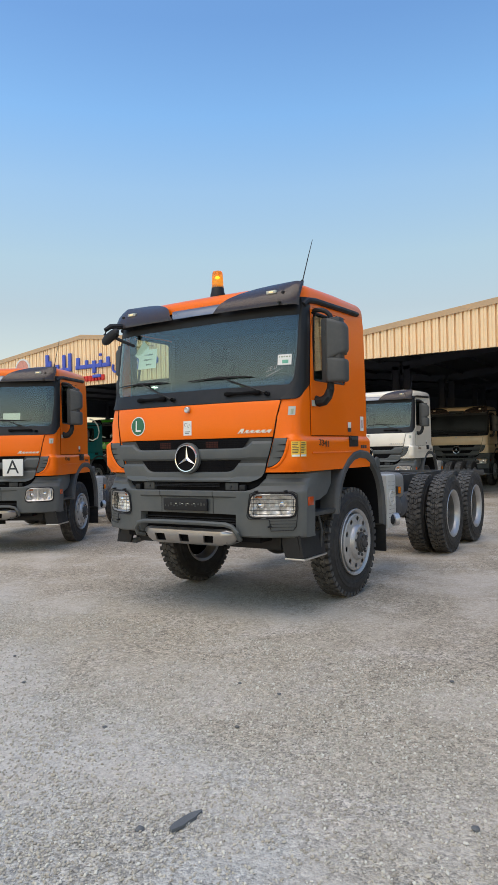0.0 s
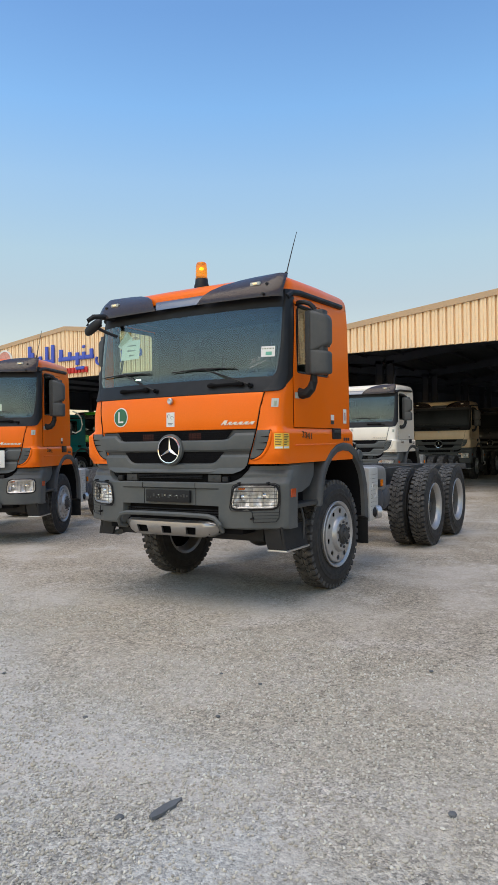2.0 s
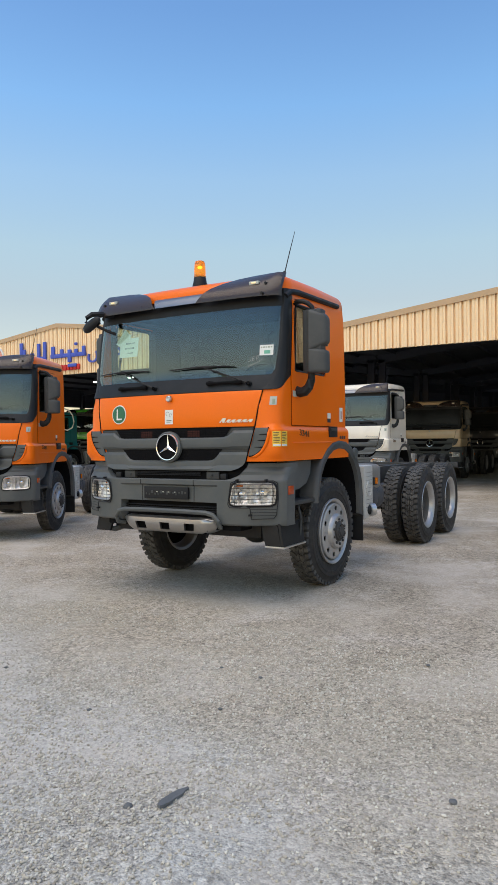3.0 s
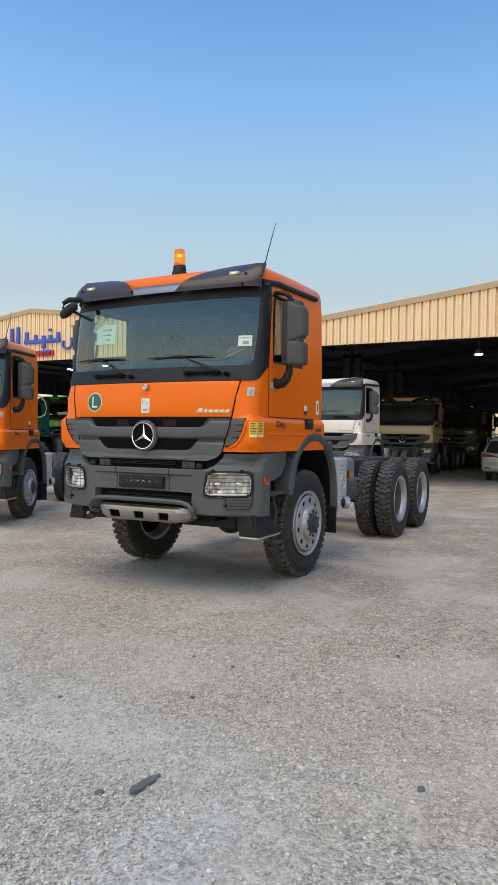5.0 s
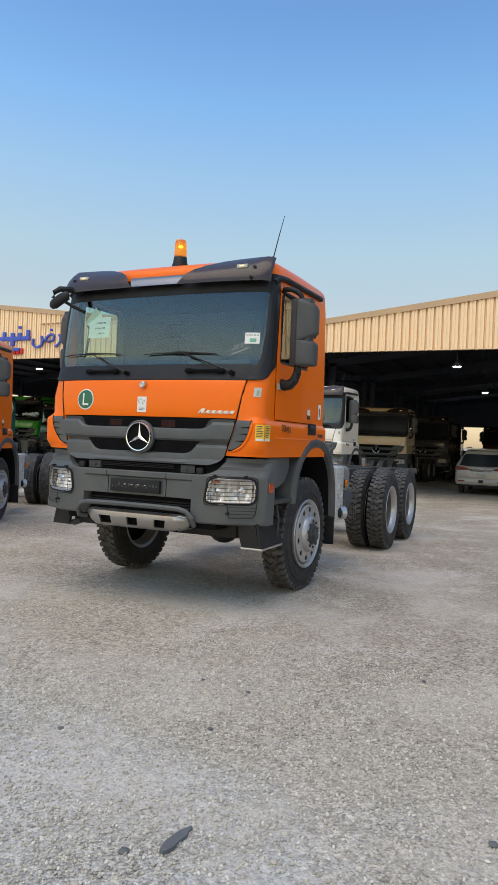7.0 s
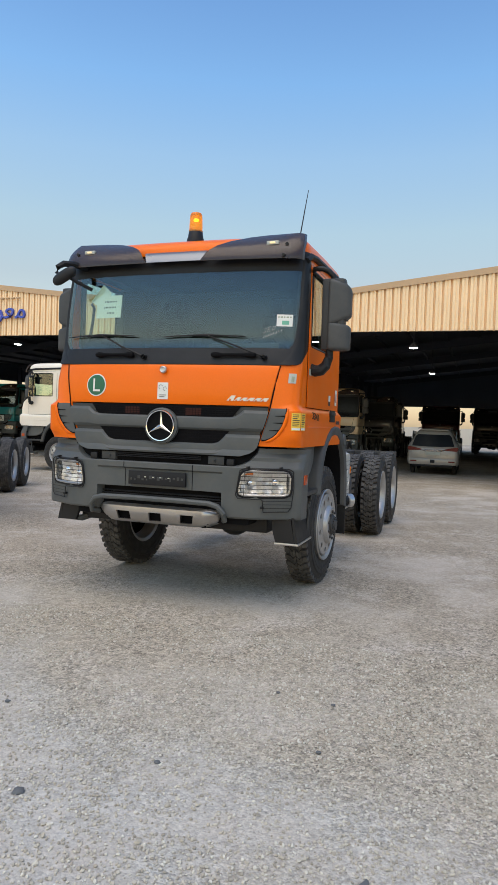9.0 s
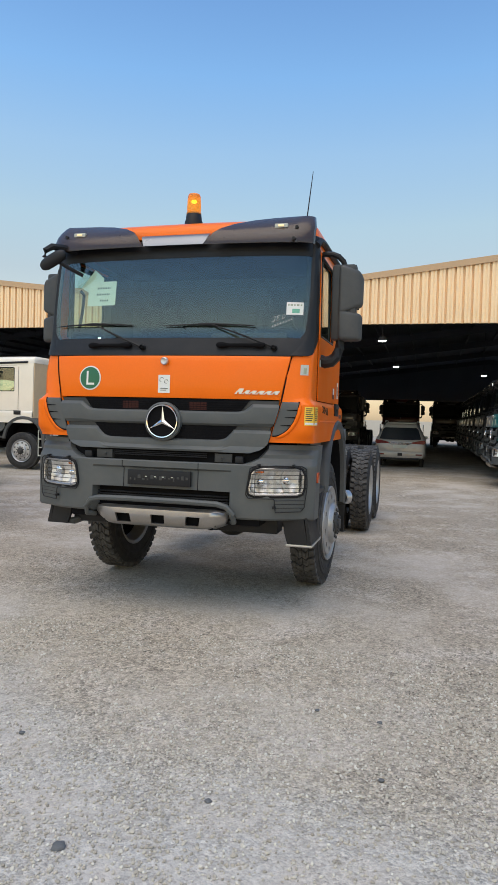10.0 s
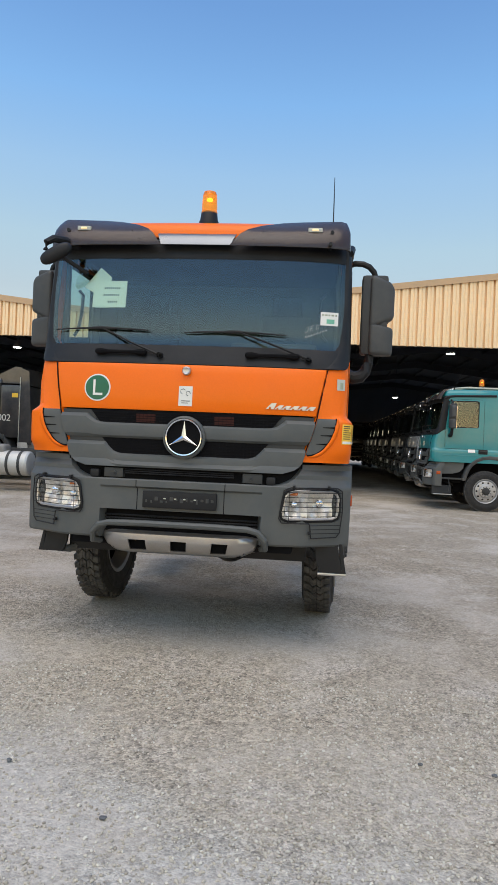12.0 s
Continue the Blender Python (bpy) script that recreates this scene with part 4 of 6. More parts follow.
    # corner vents
    for sd in (1, -1):
        bm = bmesh.new()
        def vo(z):
            return 0.93 + 0.2 * math.sqrt(max(1 - ((1.783 - z) / 0.283) ** 2, 0.0))
        panel(bm, [1.503, 1.507, 1.515, 1.53, 1.55, 1.58, 1.62, 1.67, 1.72, 1.765, 1.78], lambda z: sd * (seam_x(z) + 0.006), lambda z: sd * max(vo(z), seam_x(z) + 0.01), 8, 0.008, 0.03)
        v = P("corner_vent", bm, GREY)
        for z in (1.59, 1.655, 1.715):
            bm = bmesh.new()
            tube(bm, [skin(sd * s_of(x, z), z, 0.009) for x in (vo(z) - 0.09, vo(z) - 0.045, vo(z) - 0.006)], [0.002, 0.004, 0.007], 6)
            part("slat", bm, VOID, v)
        # painted lip that stands round the vent, and the dark gap inside it
        edge = [(1.783 - 0.283 * math.sin(radians(a)), 0.93 + 0.2 * math.cos(radians(a))) for a in range(0, 91, 9)]
        bm = bmesh.new()
        tube(bm, [skin(sd * s_of(x + 0.012, z - 0.006), z - 0.006, 0.0) for z, x in edge], [0.006] + [0.018] * 8 + [0.014, 0.006], 8)
        P("vent_lip", bm, paint, angle=60)
        bm = bmesh.new()
        tube(bm, [skin(sd * s_of(x - 0.004, z), z, 0.008) for z, x in edge], 0.006, 6)
        part("vent_gap", bm, VOID, v)
        # open seam between bonnet, grille and corner
        bm = bmesh.new()
        tube(bm, [skin(sd * s_of(seam_x(z) - 0.003, z), z, 0.003) for z in (1.4, 1.45, 1.5, 1.6, 1.7, 1.78, 1.85, 1.95, 2.05, 2.15)], 0.005, 6)
        P("panel_seam", bm, VOID)

    # dark beam under the bumper
    bm = bmesh.new()
    box(bm, (0, 0.34, 0.745), (1.9, 0.22, 0.15), 0.015)
    for sd in (1, -1):
        box(bm, (sd * 0.62, 0.4, 0.735), (0.12, 0.14, 0.07), 0.012)
    P("under_beam", bm, BLACK)

    # bumper
    bz = [0.82, 0.835, 0.88, 0.945, 1.0, 1.02, 1.038, 1.2, 1.215, 1.24, 1.26, 1.268]
    pos = [s_of(x, 1.1) for x in (0.0, 0.25, 0.42, 0.6, 0.66, 0.77, 0.9, 1.0, 1.09, 1.155, 1.2)] + [1.45, 1.62, 1.8, s_side(0.345, 1.1)]
    ssb = [-s for s in pos[:0:-1]] + pos
    mid_i = len(pos) - 1
    skip = set()
    for j, (za, zb) in enumerate(zip(bz, bz[1:])):
        zc = (za + zb) / 2
        for i in range(len(ssb) - 1):
            k = i - mid_i if i >= mid_i else mid_i - 1 - i
            if 5 <= k < 9 and 1.02 <= zc <= 1.24:
                skip.add((j, i))
            if k < 3 and zc < 1.038:
                skip.add((j, i))
    bm = bmesh.new()
    shell(bm, bz, ssb, skip, 0.03, 0.06)
    for sd in (-1, 1):
        def brow(z):
            k = min((z - 1.268) / 0.16, 1.0)
            s0 = s_of(0.67 + 0.21 * math.sqrt(max(1 - (1 - k) ** 2, 0.0)), z)
            return [sd * q for q in (s0, lerp(s0, 1.2, 0.33), lerp(s0, 1.2, 0.66), 1.2, 1.35, 1.5, 1.62, 1.8, s_side(0.345, z))]
        shell(bm, [1.268, 1.272, 1.28, 1.295, 1.32, 1.35, 1.39, 1.43], brow, (), 0.03, 0.06)
    for v in bm.verts:
        if v.co.z > 1.262:
            v.co.y += min(v.co.z - 1.262, 0.06) * 0.85 + max(v.co.z - 1.35, 0.0) * 0.2
        if v.co.z < 0.83:
            v.co.y += 0.012
        if abs(v.co.x) < 0.61 and v.co.z < 1.202:
            v.co.y += 0.026
    bumper = P("bumper", bm, GREY, angle=28)
    # black sheets behind the slats put the openings' shade into colour
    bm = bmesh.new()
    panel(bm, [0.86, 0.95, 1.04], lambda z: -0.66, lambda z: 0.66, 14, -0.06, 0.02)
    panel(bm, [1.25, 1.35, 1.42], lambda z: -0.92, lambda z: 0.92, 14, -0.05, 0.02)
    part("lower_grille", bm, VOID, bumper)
    for sd in (-1, 1):
        bm = bmesh.new()
        tube(bm, [skin(s_of(sd * 0.33, z), z, o) for z, o in ((1.04, 0.005), (1.198, 0.005), (1.216, 0.031), (1.262, 0.031))], 0.003, 5)
        part("bumper_joint", bm, VOID, bumper)
        bm = bmesh.new()
        panel(bm, [1.275, 1.3, 1.33, 1.345], lambda z: sd * 0.47, lambda z: sd * 0.62, 4, -0.02, 0.03)
        k = skin(s_of(sd * 0.53, 1.31), 1.31, -0.018)
        lathe(bm, [(k.y + 0.01, 0.014), (k.y - 0.006, 0.012), (k.y - 0.008, 0.004)], 10, "y", (k.x, 0, k.z))
        part("bonnet_bracket", bm, GREYDARK, bumper)
        bm = bmesh.new()
        box(bm, skin(s_of(sd * 0.68, 1.3), 1.3, -0.01), (0.07, 0.05, 0.06), 0.014)
        part("bonnet_latch", bm, BLACK, bumper)
    for z in (0.94, 0.965, 0.99):
        bm = bmesh.new()
        tube(bm, [skin(s_of(lerp(-0.6, 0.6, i / 10), z), z, -0.03) for i in range(11)], 0.008, 6)
        part("slat", bm, BLACK, bumper)
    for z in (1.31, 1.325, 1.34):
        bm = bmesh.new()
        tube(bm, [skin(s_of(lerp(-0.45, 0.4, i / 10), z), z, -0.02) for i in range(11)], 0.005, 6)
        part("slat", bm, BLACK, bumper)
    # plate holder
    bm = bmesh.new()
    box(bm, (0, -0.07, 1.125), (0.56, 0.03, 0.125), 0.006)
    part("plate_holder", bm, BLACK, bumper)
    rr = random.Random(4)
    for k in range(14 if stickers else 0):
        bm = bmesh.new()
        box(bm, (lerp(-0.25, 0.25, k / 13), -0.0865, 1.12 + rr.uniform(-0.015, 0.015)), (rr.uniform(0.01, 0.03), 0.003, rr.uniform(0.008, 0.035)))
        part("plate_relief", bm, GREYDARK, bumper)
    for x in (-0.11, -0.03, 0.04, 0.12):
        bm = bmesh.new()
        box(bm, (x, -0.087, 1.135), (0.018, 0.003, 0.008))
        part("plate_clip", bm, STICKER_GREY, bumper)
    if plate_letter:
        bm = bmesh.new()
        box(bm, (0.56, -0.07, 1.6), (0.36, 0.012, 0.29), 0.01)
        part("letter_plate", bm, STICKER, grille, "white plate with a black letter")
        text(plate_letter, 0.33, INKDARK, grille, pose(0.56, -0.078, 1.6, 90), "letter")

    # head lamps with their guards
    for sd in (1, -1):
        out = [(0.765, 1.2), (0.785, 1.23), (0.83, 1.247), (1.10, 1.247), (1.145, 1.232), (1.163, 1.19), (1.162, 1.08), (1.15, 1.035), (1.11, 1.018), (0.79, 1.015), (0.752, 1.03), (0.742, 1.07)]
        fine = []
        for k in range(len(out)):
            a, b = out[k], out[(k + 1) % len(out)]
            fine += [(lerp(a[0], b[0], t), lerp(a[1], b[1], t)) for t in (0, 0.5)]
        bm = bmesh.new()
        ring_on_skin(bm, [(sd * x, z) for x, z in fine], 0.016, 0.026)
        lamp = P("head_lamp", bm, BLACK, None, "clear head lamp behind a black wire guard")
        bm = bmesh.new()
        n1, n2 = 16, 8
        g = []
        for j in range(n2 + 1):
            z = lerp(1.018, 1.245, j / n2)
            row = []
            for i in range(n1 + 1):
                x = lerp(0.75, 1.165, i / n1)
                d1 = math.hypot((x - 0.87) / 0.1, (z - 1.13) / 0.095)
                d2 = math.hypot((x - 1.06) / 0.1, (z - 1.14) / 0.095)
                dep = 0.06 * max(0, 1 - min(d1, d2) ** 2) + 0.012 * math.sin(x * 90)
                row.append(bm.verts.new(skin(sd * s_of(x, z), z, -0.02 - dep)))
            g.append(row)
        for a, b in zip(g, g[1:]):
            for i in range(n1):
                bm.faces.new((a[i], a[i + 1], b[i + 1], b[i]))
        part("reflector", bm, REFLECTOR, lamp)
        for cx, cz, r in ((0.87, 1.13, 0.032), (1.06, 1.14, 0.036)):
            bm = bmesh.new()
            c = skin(sd * s_of(cx, cz), cz, -0.03)
            R_ = lathe(bm, [(c.y + 0.03, r), (c.y - 0.02, r * 0.8), (c.y - 0.03, r * 0.3)], 16, "y", (c.x, 0, c.z))
            cap(bm, R_[-1])
            part("lamp_bulb", bm, CHROME, lamp)
        bm = bmesh.new()
        ring_on_skin(bm, [(sd * (0.954 + (x - 0.954) * 0.95), 1.139 + (z - 1.139) * 0.91) for x, z in fine], 0.012, 0.03)
        part("bezel", bm, SATIN, lamp, "silver lamp bezel")
        bm = bmesh.new()
        box(bm, skin(sd * s_of(0.85, 1.213), 1.213, -0.012), (0.07, 0.03, 0.028), 0.01)
        part("indicator", bm, AMBERLENS, lamp, "amber indicator lens")
        bm = bmesh.new()
        panel(bm, [1.02, 1.04, 1.14, 1.23, 1.245], lambda z: sd * 0.755, lambda z: sd * 1.158, 10, 0.024, 0.004, 0.0)
        lens = part("lens", bm, LENS, lamp)
        lens.visible_shadow = False
        if guards:
            bm = bmesh.new()
            gout = [(0.75, 1.24), (0.80, 1.262), (1.13, 1.262), (1.165, 1.24), (1.172, 1.1), (1.155, 0.93), (1.13, 0.895), (0.95, 0.89), (0.94, 0.99), (0.93, 1.0), (0.74, 1.0), (0.72, 1.03)]
            dense = []
            for (xa, za), (xb, zb) in zip(gout, gout[1:] + gout[:1]):
                dense += [(lerp(xa, xb, k / 5), lerp(za, zb, k / 5)) for k in range(5)]
            tube(bm, [skin(sd * s_of(x, z), z, 0.046) for x, z in dense], 0.0045, 6, True)
            for x, z in ((0.82, 1.268), (1.07, 1.268), (0.94, 0.93)):
                c = skin(sd * s_of(x, z), z, 0.045)
                box(bm, c, (0.02, 0.05, 0.02), 0.005)
            part("lamp_guard", bm, BLACK, lamp, "black wire lamp guard")
            for k in range(6):
                z = lerp(1.05, 1.225, k / 5)
                xa = lerp(0.722, 0.748, (z - 1.03) / 0.2)
                bm = bmesh.new()
                tube(bm, [skin(sd * s_of(lerp(xa, 1.17, i / 8), z), z, 0.046) for i in range(9)], 0.0026, 5)
                part("guard_wire", bm, BLACK, lamp)
            for z in (0.925, 0.955, 0.985):
                bm = bmesh.new()
                tube(bm, [skin(sd * s_of(lerp(0.945, 1.156, i / 6), z), z, 0.046) for i in range(7)], 0.0026, 5)
                part("guard_wire", bm, BLACK, lamp)
            for x in (0.79, 1.12):
                bm = bmesh.new()
                tube(bm, [skin(sd * s_of(x, z), z, 0.046) for z in (1.262, 1.18, 1.1, 1.003)], 0.002, 5)
                part("guard_wire", bm, BLACK, lamp)
        # side marker
        bm = bmesh.new()
        c = skin(sd * 1.7, 1.165, 0.034)
        box(bm, (c.x - sd * 0.006, 0.255, 1.165), (0.02, 0.1, 0.085), 0.006)
        part("side_marker", bm, REDLENS, bumper, "orange-red side marker")

    # skid plate and bar
    if skid:
        bm = bmesh.new()
        tube(bm, [(-0.6, 0.05, 0.78), (-0.655, -0.07, 0.80), (-0.65, -0.1, 0.86), (-0.6, -0.115, 0.922), (-0.52, -0.12, 0.942), (-0.25, -0.13, 0.948), (0, -0.133, 0.948), (0.25, -0.13, 0.948), (0.52, -0.12, 0.942), (0.6, -0.115, 0.922), (0.65, -0.1, 0.86), (0.655, -0.07, 0.80), (0.6, 0.05, 0.78)], 0.024, 8)
        bar = P("front_bar", bm, GREY)
        xs = [-0.585, -0.57, -0.54, -0.49, -0.43, -0.365, -0.235, -0.045, 0.075, 0.265, 0.385, 0.45, 0.5, 0.55, 0.58, 0.595]
        rows = [(0.712, -0.01), (0.72, -0.07), (0.75, -0.115), (0.825, -0.135), (0.868, -0.132), (0.888, -0.1)]
        O = []
        bm = bmesh.new()
        for x in xs:
            e = max(0.0, (abs(x) - 0.36) / 0.21)
            O.append([bm.verts.new((x * (1.0 if z > 0.8 else 0.96), y + 0.09 * e * e, z + (0.82 - z) * 0.34 * min(e, 1.0) ** 4)) for z, y in rows])
        for i in range(len(xs) - 1):
            for j in range(5):
                if j == 2 and i in (5, 7, 9):
                    continue
                bm.faces.new((O[i][j], O[i][j + 1], O[i + 1][j + 1], O[i + 1][j]))
        bmesh.ops.recalc_face_normals(bm, faces=bm.faces)
        r = bmesh.ops.extrude_face_region(bm, geom=bm.faces[:])
        for v in [v for v in r["geom"] if isinstance(v, bmesh.types.BMVert)]:
            v.co.y += 0.025
        part("skid_plate", bm, SKIDMETAL, bar, "brushed aluminium skid plate with three square holes", angle=50)
        bm = bmesh.new()
        box(bm, (0, -0.05, 0.8), (1.0, 0.02, 0.1))
        box(bm, (0, 0.25, 0.82), (1.7, 0.5, 0.12), 0.02)
        box(bm, (0.45, 0.0, 0.74), (0.05, 0.1, 0.05), 0.01)
        part("bar_bracket", bm, VOID, bar)
    # corner steps and the panels before the front wheels
    for sd in (1, -1):
        bm = bmesh.new()
        prism(bm, [(1.02, 0.84), (1.19, 0.84), (1.23, 0.62), (1.06, 0.62), (1.03, 0.72)], 0.12, 0.15)
        prism(bm, [(1.2, 0.84), (1.22, 0.84), (1.26, 0.62), (1.23, 0.62)], 0.12, 0.6 if sd > 0 else 0.3)
        if sd < 0:
            bmesh.ops.scale(bm, vec=(-1, 1, 0.85), verts=bm.verts)
            bmesh.ops.translate(bm, vec=(0.085, 0.04, 0.126), verts=bm.verts)
        st = P("step_panel", bm, BLACK)
        bm = bmesh.new()
        if sd > 0:
            box(bm, (1.155, 0.38, 0.605), (0.22, 0.5, 0.022), 0.009)
        else:
            tube(bm, [(-1.04, 0.2, 0.665), (-0.94, 0.22, 0.67), (-0.84, 0.3, 0.71), (-0.78, 0.42, 0.78)], [0.02, 0.032, 0.032, 0.026], 8)
        part("tread_plate" if sd > 0 else "step_arm", bm, SATIN if sd > 0 else GREYARCH, st)
        bm = bmesh.new()
        tube(bm, [(sd * 1.24, 0.53, 0.68), (sd * 1.245, 0.55, 0.85), (sd * 1.22, 0.53, 1.0)], 0.012, 6)
        part("step_rail", bm, GREYDARK, st)
        # black box: shade of the step recess painted in
        bm = bmesh.new()
        box(bm, (sd * 1.02, 0.6, 1.16), (0.12, 0.56, 0.5), 0.03)
        well = P("step_well", bm, VOID)
        bm = bmesh.new()
        box(bm, (sd * 1.15, 0.62, 1.02), (0.2, 0.56, 0.045), 0.015)
        part("step_ledge", bm, GREYDARK, well)
        bm = bmesh.new()
        prism(bm, [(0.34, 1.44), (0.92, 1.44), (0.9, 1.3), (0.8, 1.2), (0.62, 1.15), (0.34, 1.14)], sd * 1.08, sd * 1.19, "x")
        part("step_cover", bm, GREY, well)
        # wheel arch: a rounded lip with the liner inside it
        bm = bmesh.new()
        outer = [(0.86, 0.98), (0.90, 1.15), (0.97, 1.33), (1.07, 1.46), (1.2, 1.56), (1.36, 1.63), (1.55, 1.655), (1.75, 1.64), (1.93, 1.57), (2.08, 1.46), (2.19, 1.32), (2.26, 1.15), (2.29, 0.95), (2.30, 0.7)]
        c = Vector((1.5, 1.0))
        rows = []
        for y, z in outer:
            d = (Vector((y, z)) - c)
            q = c + d * 0.855
            q2 = c + d * 0.825
            rows.append([bm.verts.new((sd * X, yy, zz)) for X, yy, zz in ((0.7, y, z), (1.22, y, z), (1.265, *(c + d * 0.985)), (1.278, *(c + d * 0.955)), (1.265, *q), (1.225, *q2), (0.7, *q2))])
        for A, B in zip(rows, rows[1:]):
            for k in range(7):
                bm.faces.new((A[k], A[(k + 1) % 7], B[(k + 1) % 7], B[k])).material_index = int(k in (5, 6))
        bm.faces.new(rows[0])
        bm.faces.new(rows[-1][::-1])
        arch = P("wheel_arch", bm, GREYARCH, angle=45)
        arch.data.materials.append(VOID)
        bm = bmesh.new()
        box(bm, (sd * 0.98, 2.27, 0.68), (0.58, 0.025, 0.56), 0.01)
        part("mud_flap", bm, BLACK, arch)
        bm = bmesh.new()
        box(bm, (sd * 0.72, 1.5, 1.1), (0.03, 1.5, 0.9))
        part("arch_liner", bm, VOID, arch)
        bm = bmesh.new()
        R_ = lathe(bm, [(sd * 1.26, 0.07), (sd * 1.285, 0.062)], 20, "x", (0, 2.02, 1.49))
        cap(bm, R_[-1])
        part("arch_badge", bm, GREY, arch)

    # mirrors
    for sd in (1, -1):
        inset = 0.0 if sd > 0 else 0.1
        bm = bmesh.new()
        tube(bm, [(sd * 1.19, 0.52, 3.05), (sd * 1.25, 0.51, 3.065), (sd * 1.31, 0.505, 3.06), (sd * 1.36, 0.51, 3.04), (sd * 1.4, 0.52, 3.0), (sd * 1.42, 0.53, 2.94)], 0.024, 10)
        arm = P("mirror_arm", bm, BLACK)
        arm.location.x = inset
        bm = bmesh.new()
        tube(bm, [(sd * 1.22, 0.52, 2.16), (sd * 1.27, 0.51, 2.14), (sd * 1.32, 0.515, 2.15), (sd * 1.36, 0.52, 2.19), (sd * 1.385, 0.53, 2.26), (sd * 1.39, 0.535, 2.36)], [0.05, 0.052, 0.052, 0.047, 0.04, 0.032], 10)
        part("mirror_foot", bm, BLACK, arm)
        for z0, z1, x1 in ((2.566, 2.96, 1.574), (2.325, 2.556, 1.57)):
            bm = bmesh.new()
            vs = box(bm, (sd * (1.375 + x1) / 2, 0.52, (z0 + z1) / 2), (x1 - 1.375, 0.16, z1 - z0), 0.038, None, 4)
            for v in vs:
                k = (abs(v.co.x) - 1.375) / 0.2
                if v.co.y < 0.5:
                    v.co.y += 0.06 * k * k
                if v.co.z > z1 - 0.06 and z0 > 2.4:
                    v.co.z -= 0.085 * k ** 3
                if z0 > 2.4 and v.co.z < z0 + 0.06:
                    v.co.z += 0.055 * k - 0.03 * (1 - k)
                if z0 < 2.4 and v.co.z > z1 - 0.06:
                    v.co.z += 0.03 * (1 - k) - 0.008 * k
            part("mirror_shell", bm, GREYARCH, arm, "", 60)
        bm = bmesh.new()
        box(bm, (sd * 1.415, 0.545, 2.65), (0.21, 0.13, 0.645), 0.03)
        part("mirror_spine", bm, GREYDARK, arm)
        for z0, z1 in ((2.6, 2.9), (2.335, 2.53)):
            bm = bmesh.new()
            box(bm, (sd * 1.46, 0.613, (z0 + z1) / 2), (0.15, 0.006, z1 - z0))
            part("mirror_glass", bm, MIRROR, arm)
    # ramp mirror over the far front corner
    bm = bmesh.new()
    tube(bm, [(-1.03, 0.28, 3.12), (-1.1, 0.14, 3.14), (-1.16, 0.05, 3.13), (-1.2, 0.01, 3.09), (-1.2, 0.0, 3.03)], [0.03, 0.032, 0.03, 0.026, 0.022], 8)
    arm = P("ramp_mirror_arm", bm, BLACK)
    arm.location += Vector((0.05, 0, -0.025))
    bm = bmesh.new()
    tube(bm, [(-0.93, 0.19, 2.9), (-1.02, 0.1, 2.95), (-1.1, 0.05, 3.0)], 0.018, 8)
    part("ramp_mirror_stay", bm, BLACK, arm)
    bm = bmesh.new()
    bmesh.ops.create_uvsphere(bm, u_segments=20, v_segments=12, radius=1.0)
    for v in bm.verts:
        v.co = Vector((math.copysign(abs(v.co.x) ** 0.7, v.co.x) * 0.135, v.co.y * 0.05 if v.co.y < 0 else v.co.y * 0.03, math.copysign(abs(v.co.z) ** 0.8, v.co.z) * 0.056))
    bmesh.ops.transform(bm, matrix=Matrix.Translation((-1.115, 0.0, 3.0)) @ Matrix.Rotation(radians(-28), 4, "Y"), verts=bm.verts)
    part("mirror_shell", bm, BLACK, arm)
    bm = bmesh.new()
    box(bm, (-1.115, 0.03, 3.0), (0.19, 0.01, 0.075), 0.0, Matrix.Rotation(radians(-28), 4, "Y"))
    part("mirror_glass", bm, MIRROR, arm)
    # aerial
    bm = bmesh.new()
    tube(bm, [(1.055, 0.6, 3.3), (1.055, 0.61, 3.42)], 0.014, 8)
    tube(bm, [(1.055, 0.61, 3.4), (1.054, 0.74, 3.66), (1.052, 0.87, 3.905)], [0.006, 0.005, 0.003], 6)
    P("aerial", bm, BLACK)
    if beacon:
        bm = bmesh.new()
        R_ = lathe(bm, [(3.36, 0.088), (3.41, 0.082), (3.425, 0.075), (3.48, 0.068), (3.49, 0.06)], 24, "z", (*beacon_at, 0))
        cap(bm, R_[-1])
        b = P("beacon_base", bm, BLACK, lab="black rubber beacon base")
        bm = bmesh.new()
        R_ = lathe(bm, [(3.478, 0.068), (3.49, 0.069), (3.5, 0.064), (3.53, 0.065), (3.6, 0.062), (3.64, 0.059), (3.66, 0.05), (3.668, 0.03)], 24, "z", (*beacon_at, 0))
        cap(bm, R_[-1])
        part("beacon_dome", bm, BEACON, b, "lit amber beacon dome")
        bm = bmesh.new()
        bmesh.ops.create_uvsphere(bm, u_segments=12, v_segments=8, radius=0.018, matrix=Matrix.Translation((*beacon_at, 3.59)))
        part("beacon_bulb", bm, BULB, b)

    # frame, axles and what hangs on them
    for sd in (1, -1):
        bm = bmesh.new()
        box(bm, (sd * 0.42, (1.2 + rear_end) / 2, 1.06), (0.08, rear_end - 1.2, 0.28), 0.008)
        P("frame_rail", bm, CHASSIS)
    for y in (2.4, 3.6, axles[0] + 0.7, rear_end - 0.1):
        bm = bmesh.new()
        box(bm, (0, y, 1.06), (0.755, 0.12, 0.2), 0.01)
        P("cross_member", bm, CHASSIS)
    bm = bmesh.new()
    r0 = 0.612 * wheel
    tube(bm, [(-0.95, 1.48, r0 - lift), (0.95, 1.48, r0 - lift)], 0.075, 10)
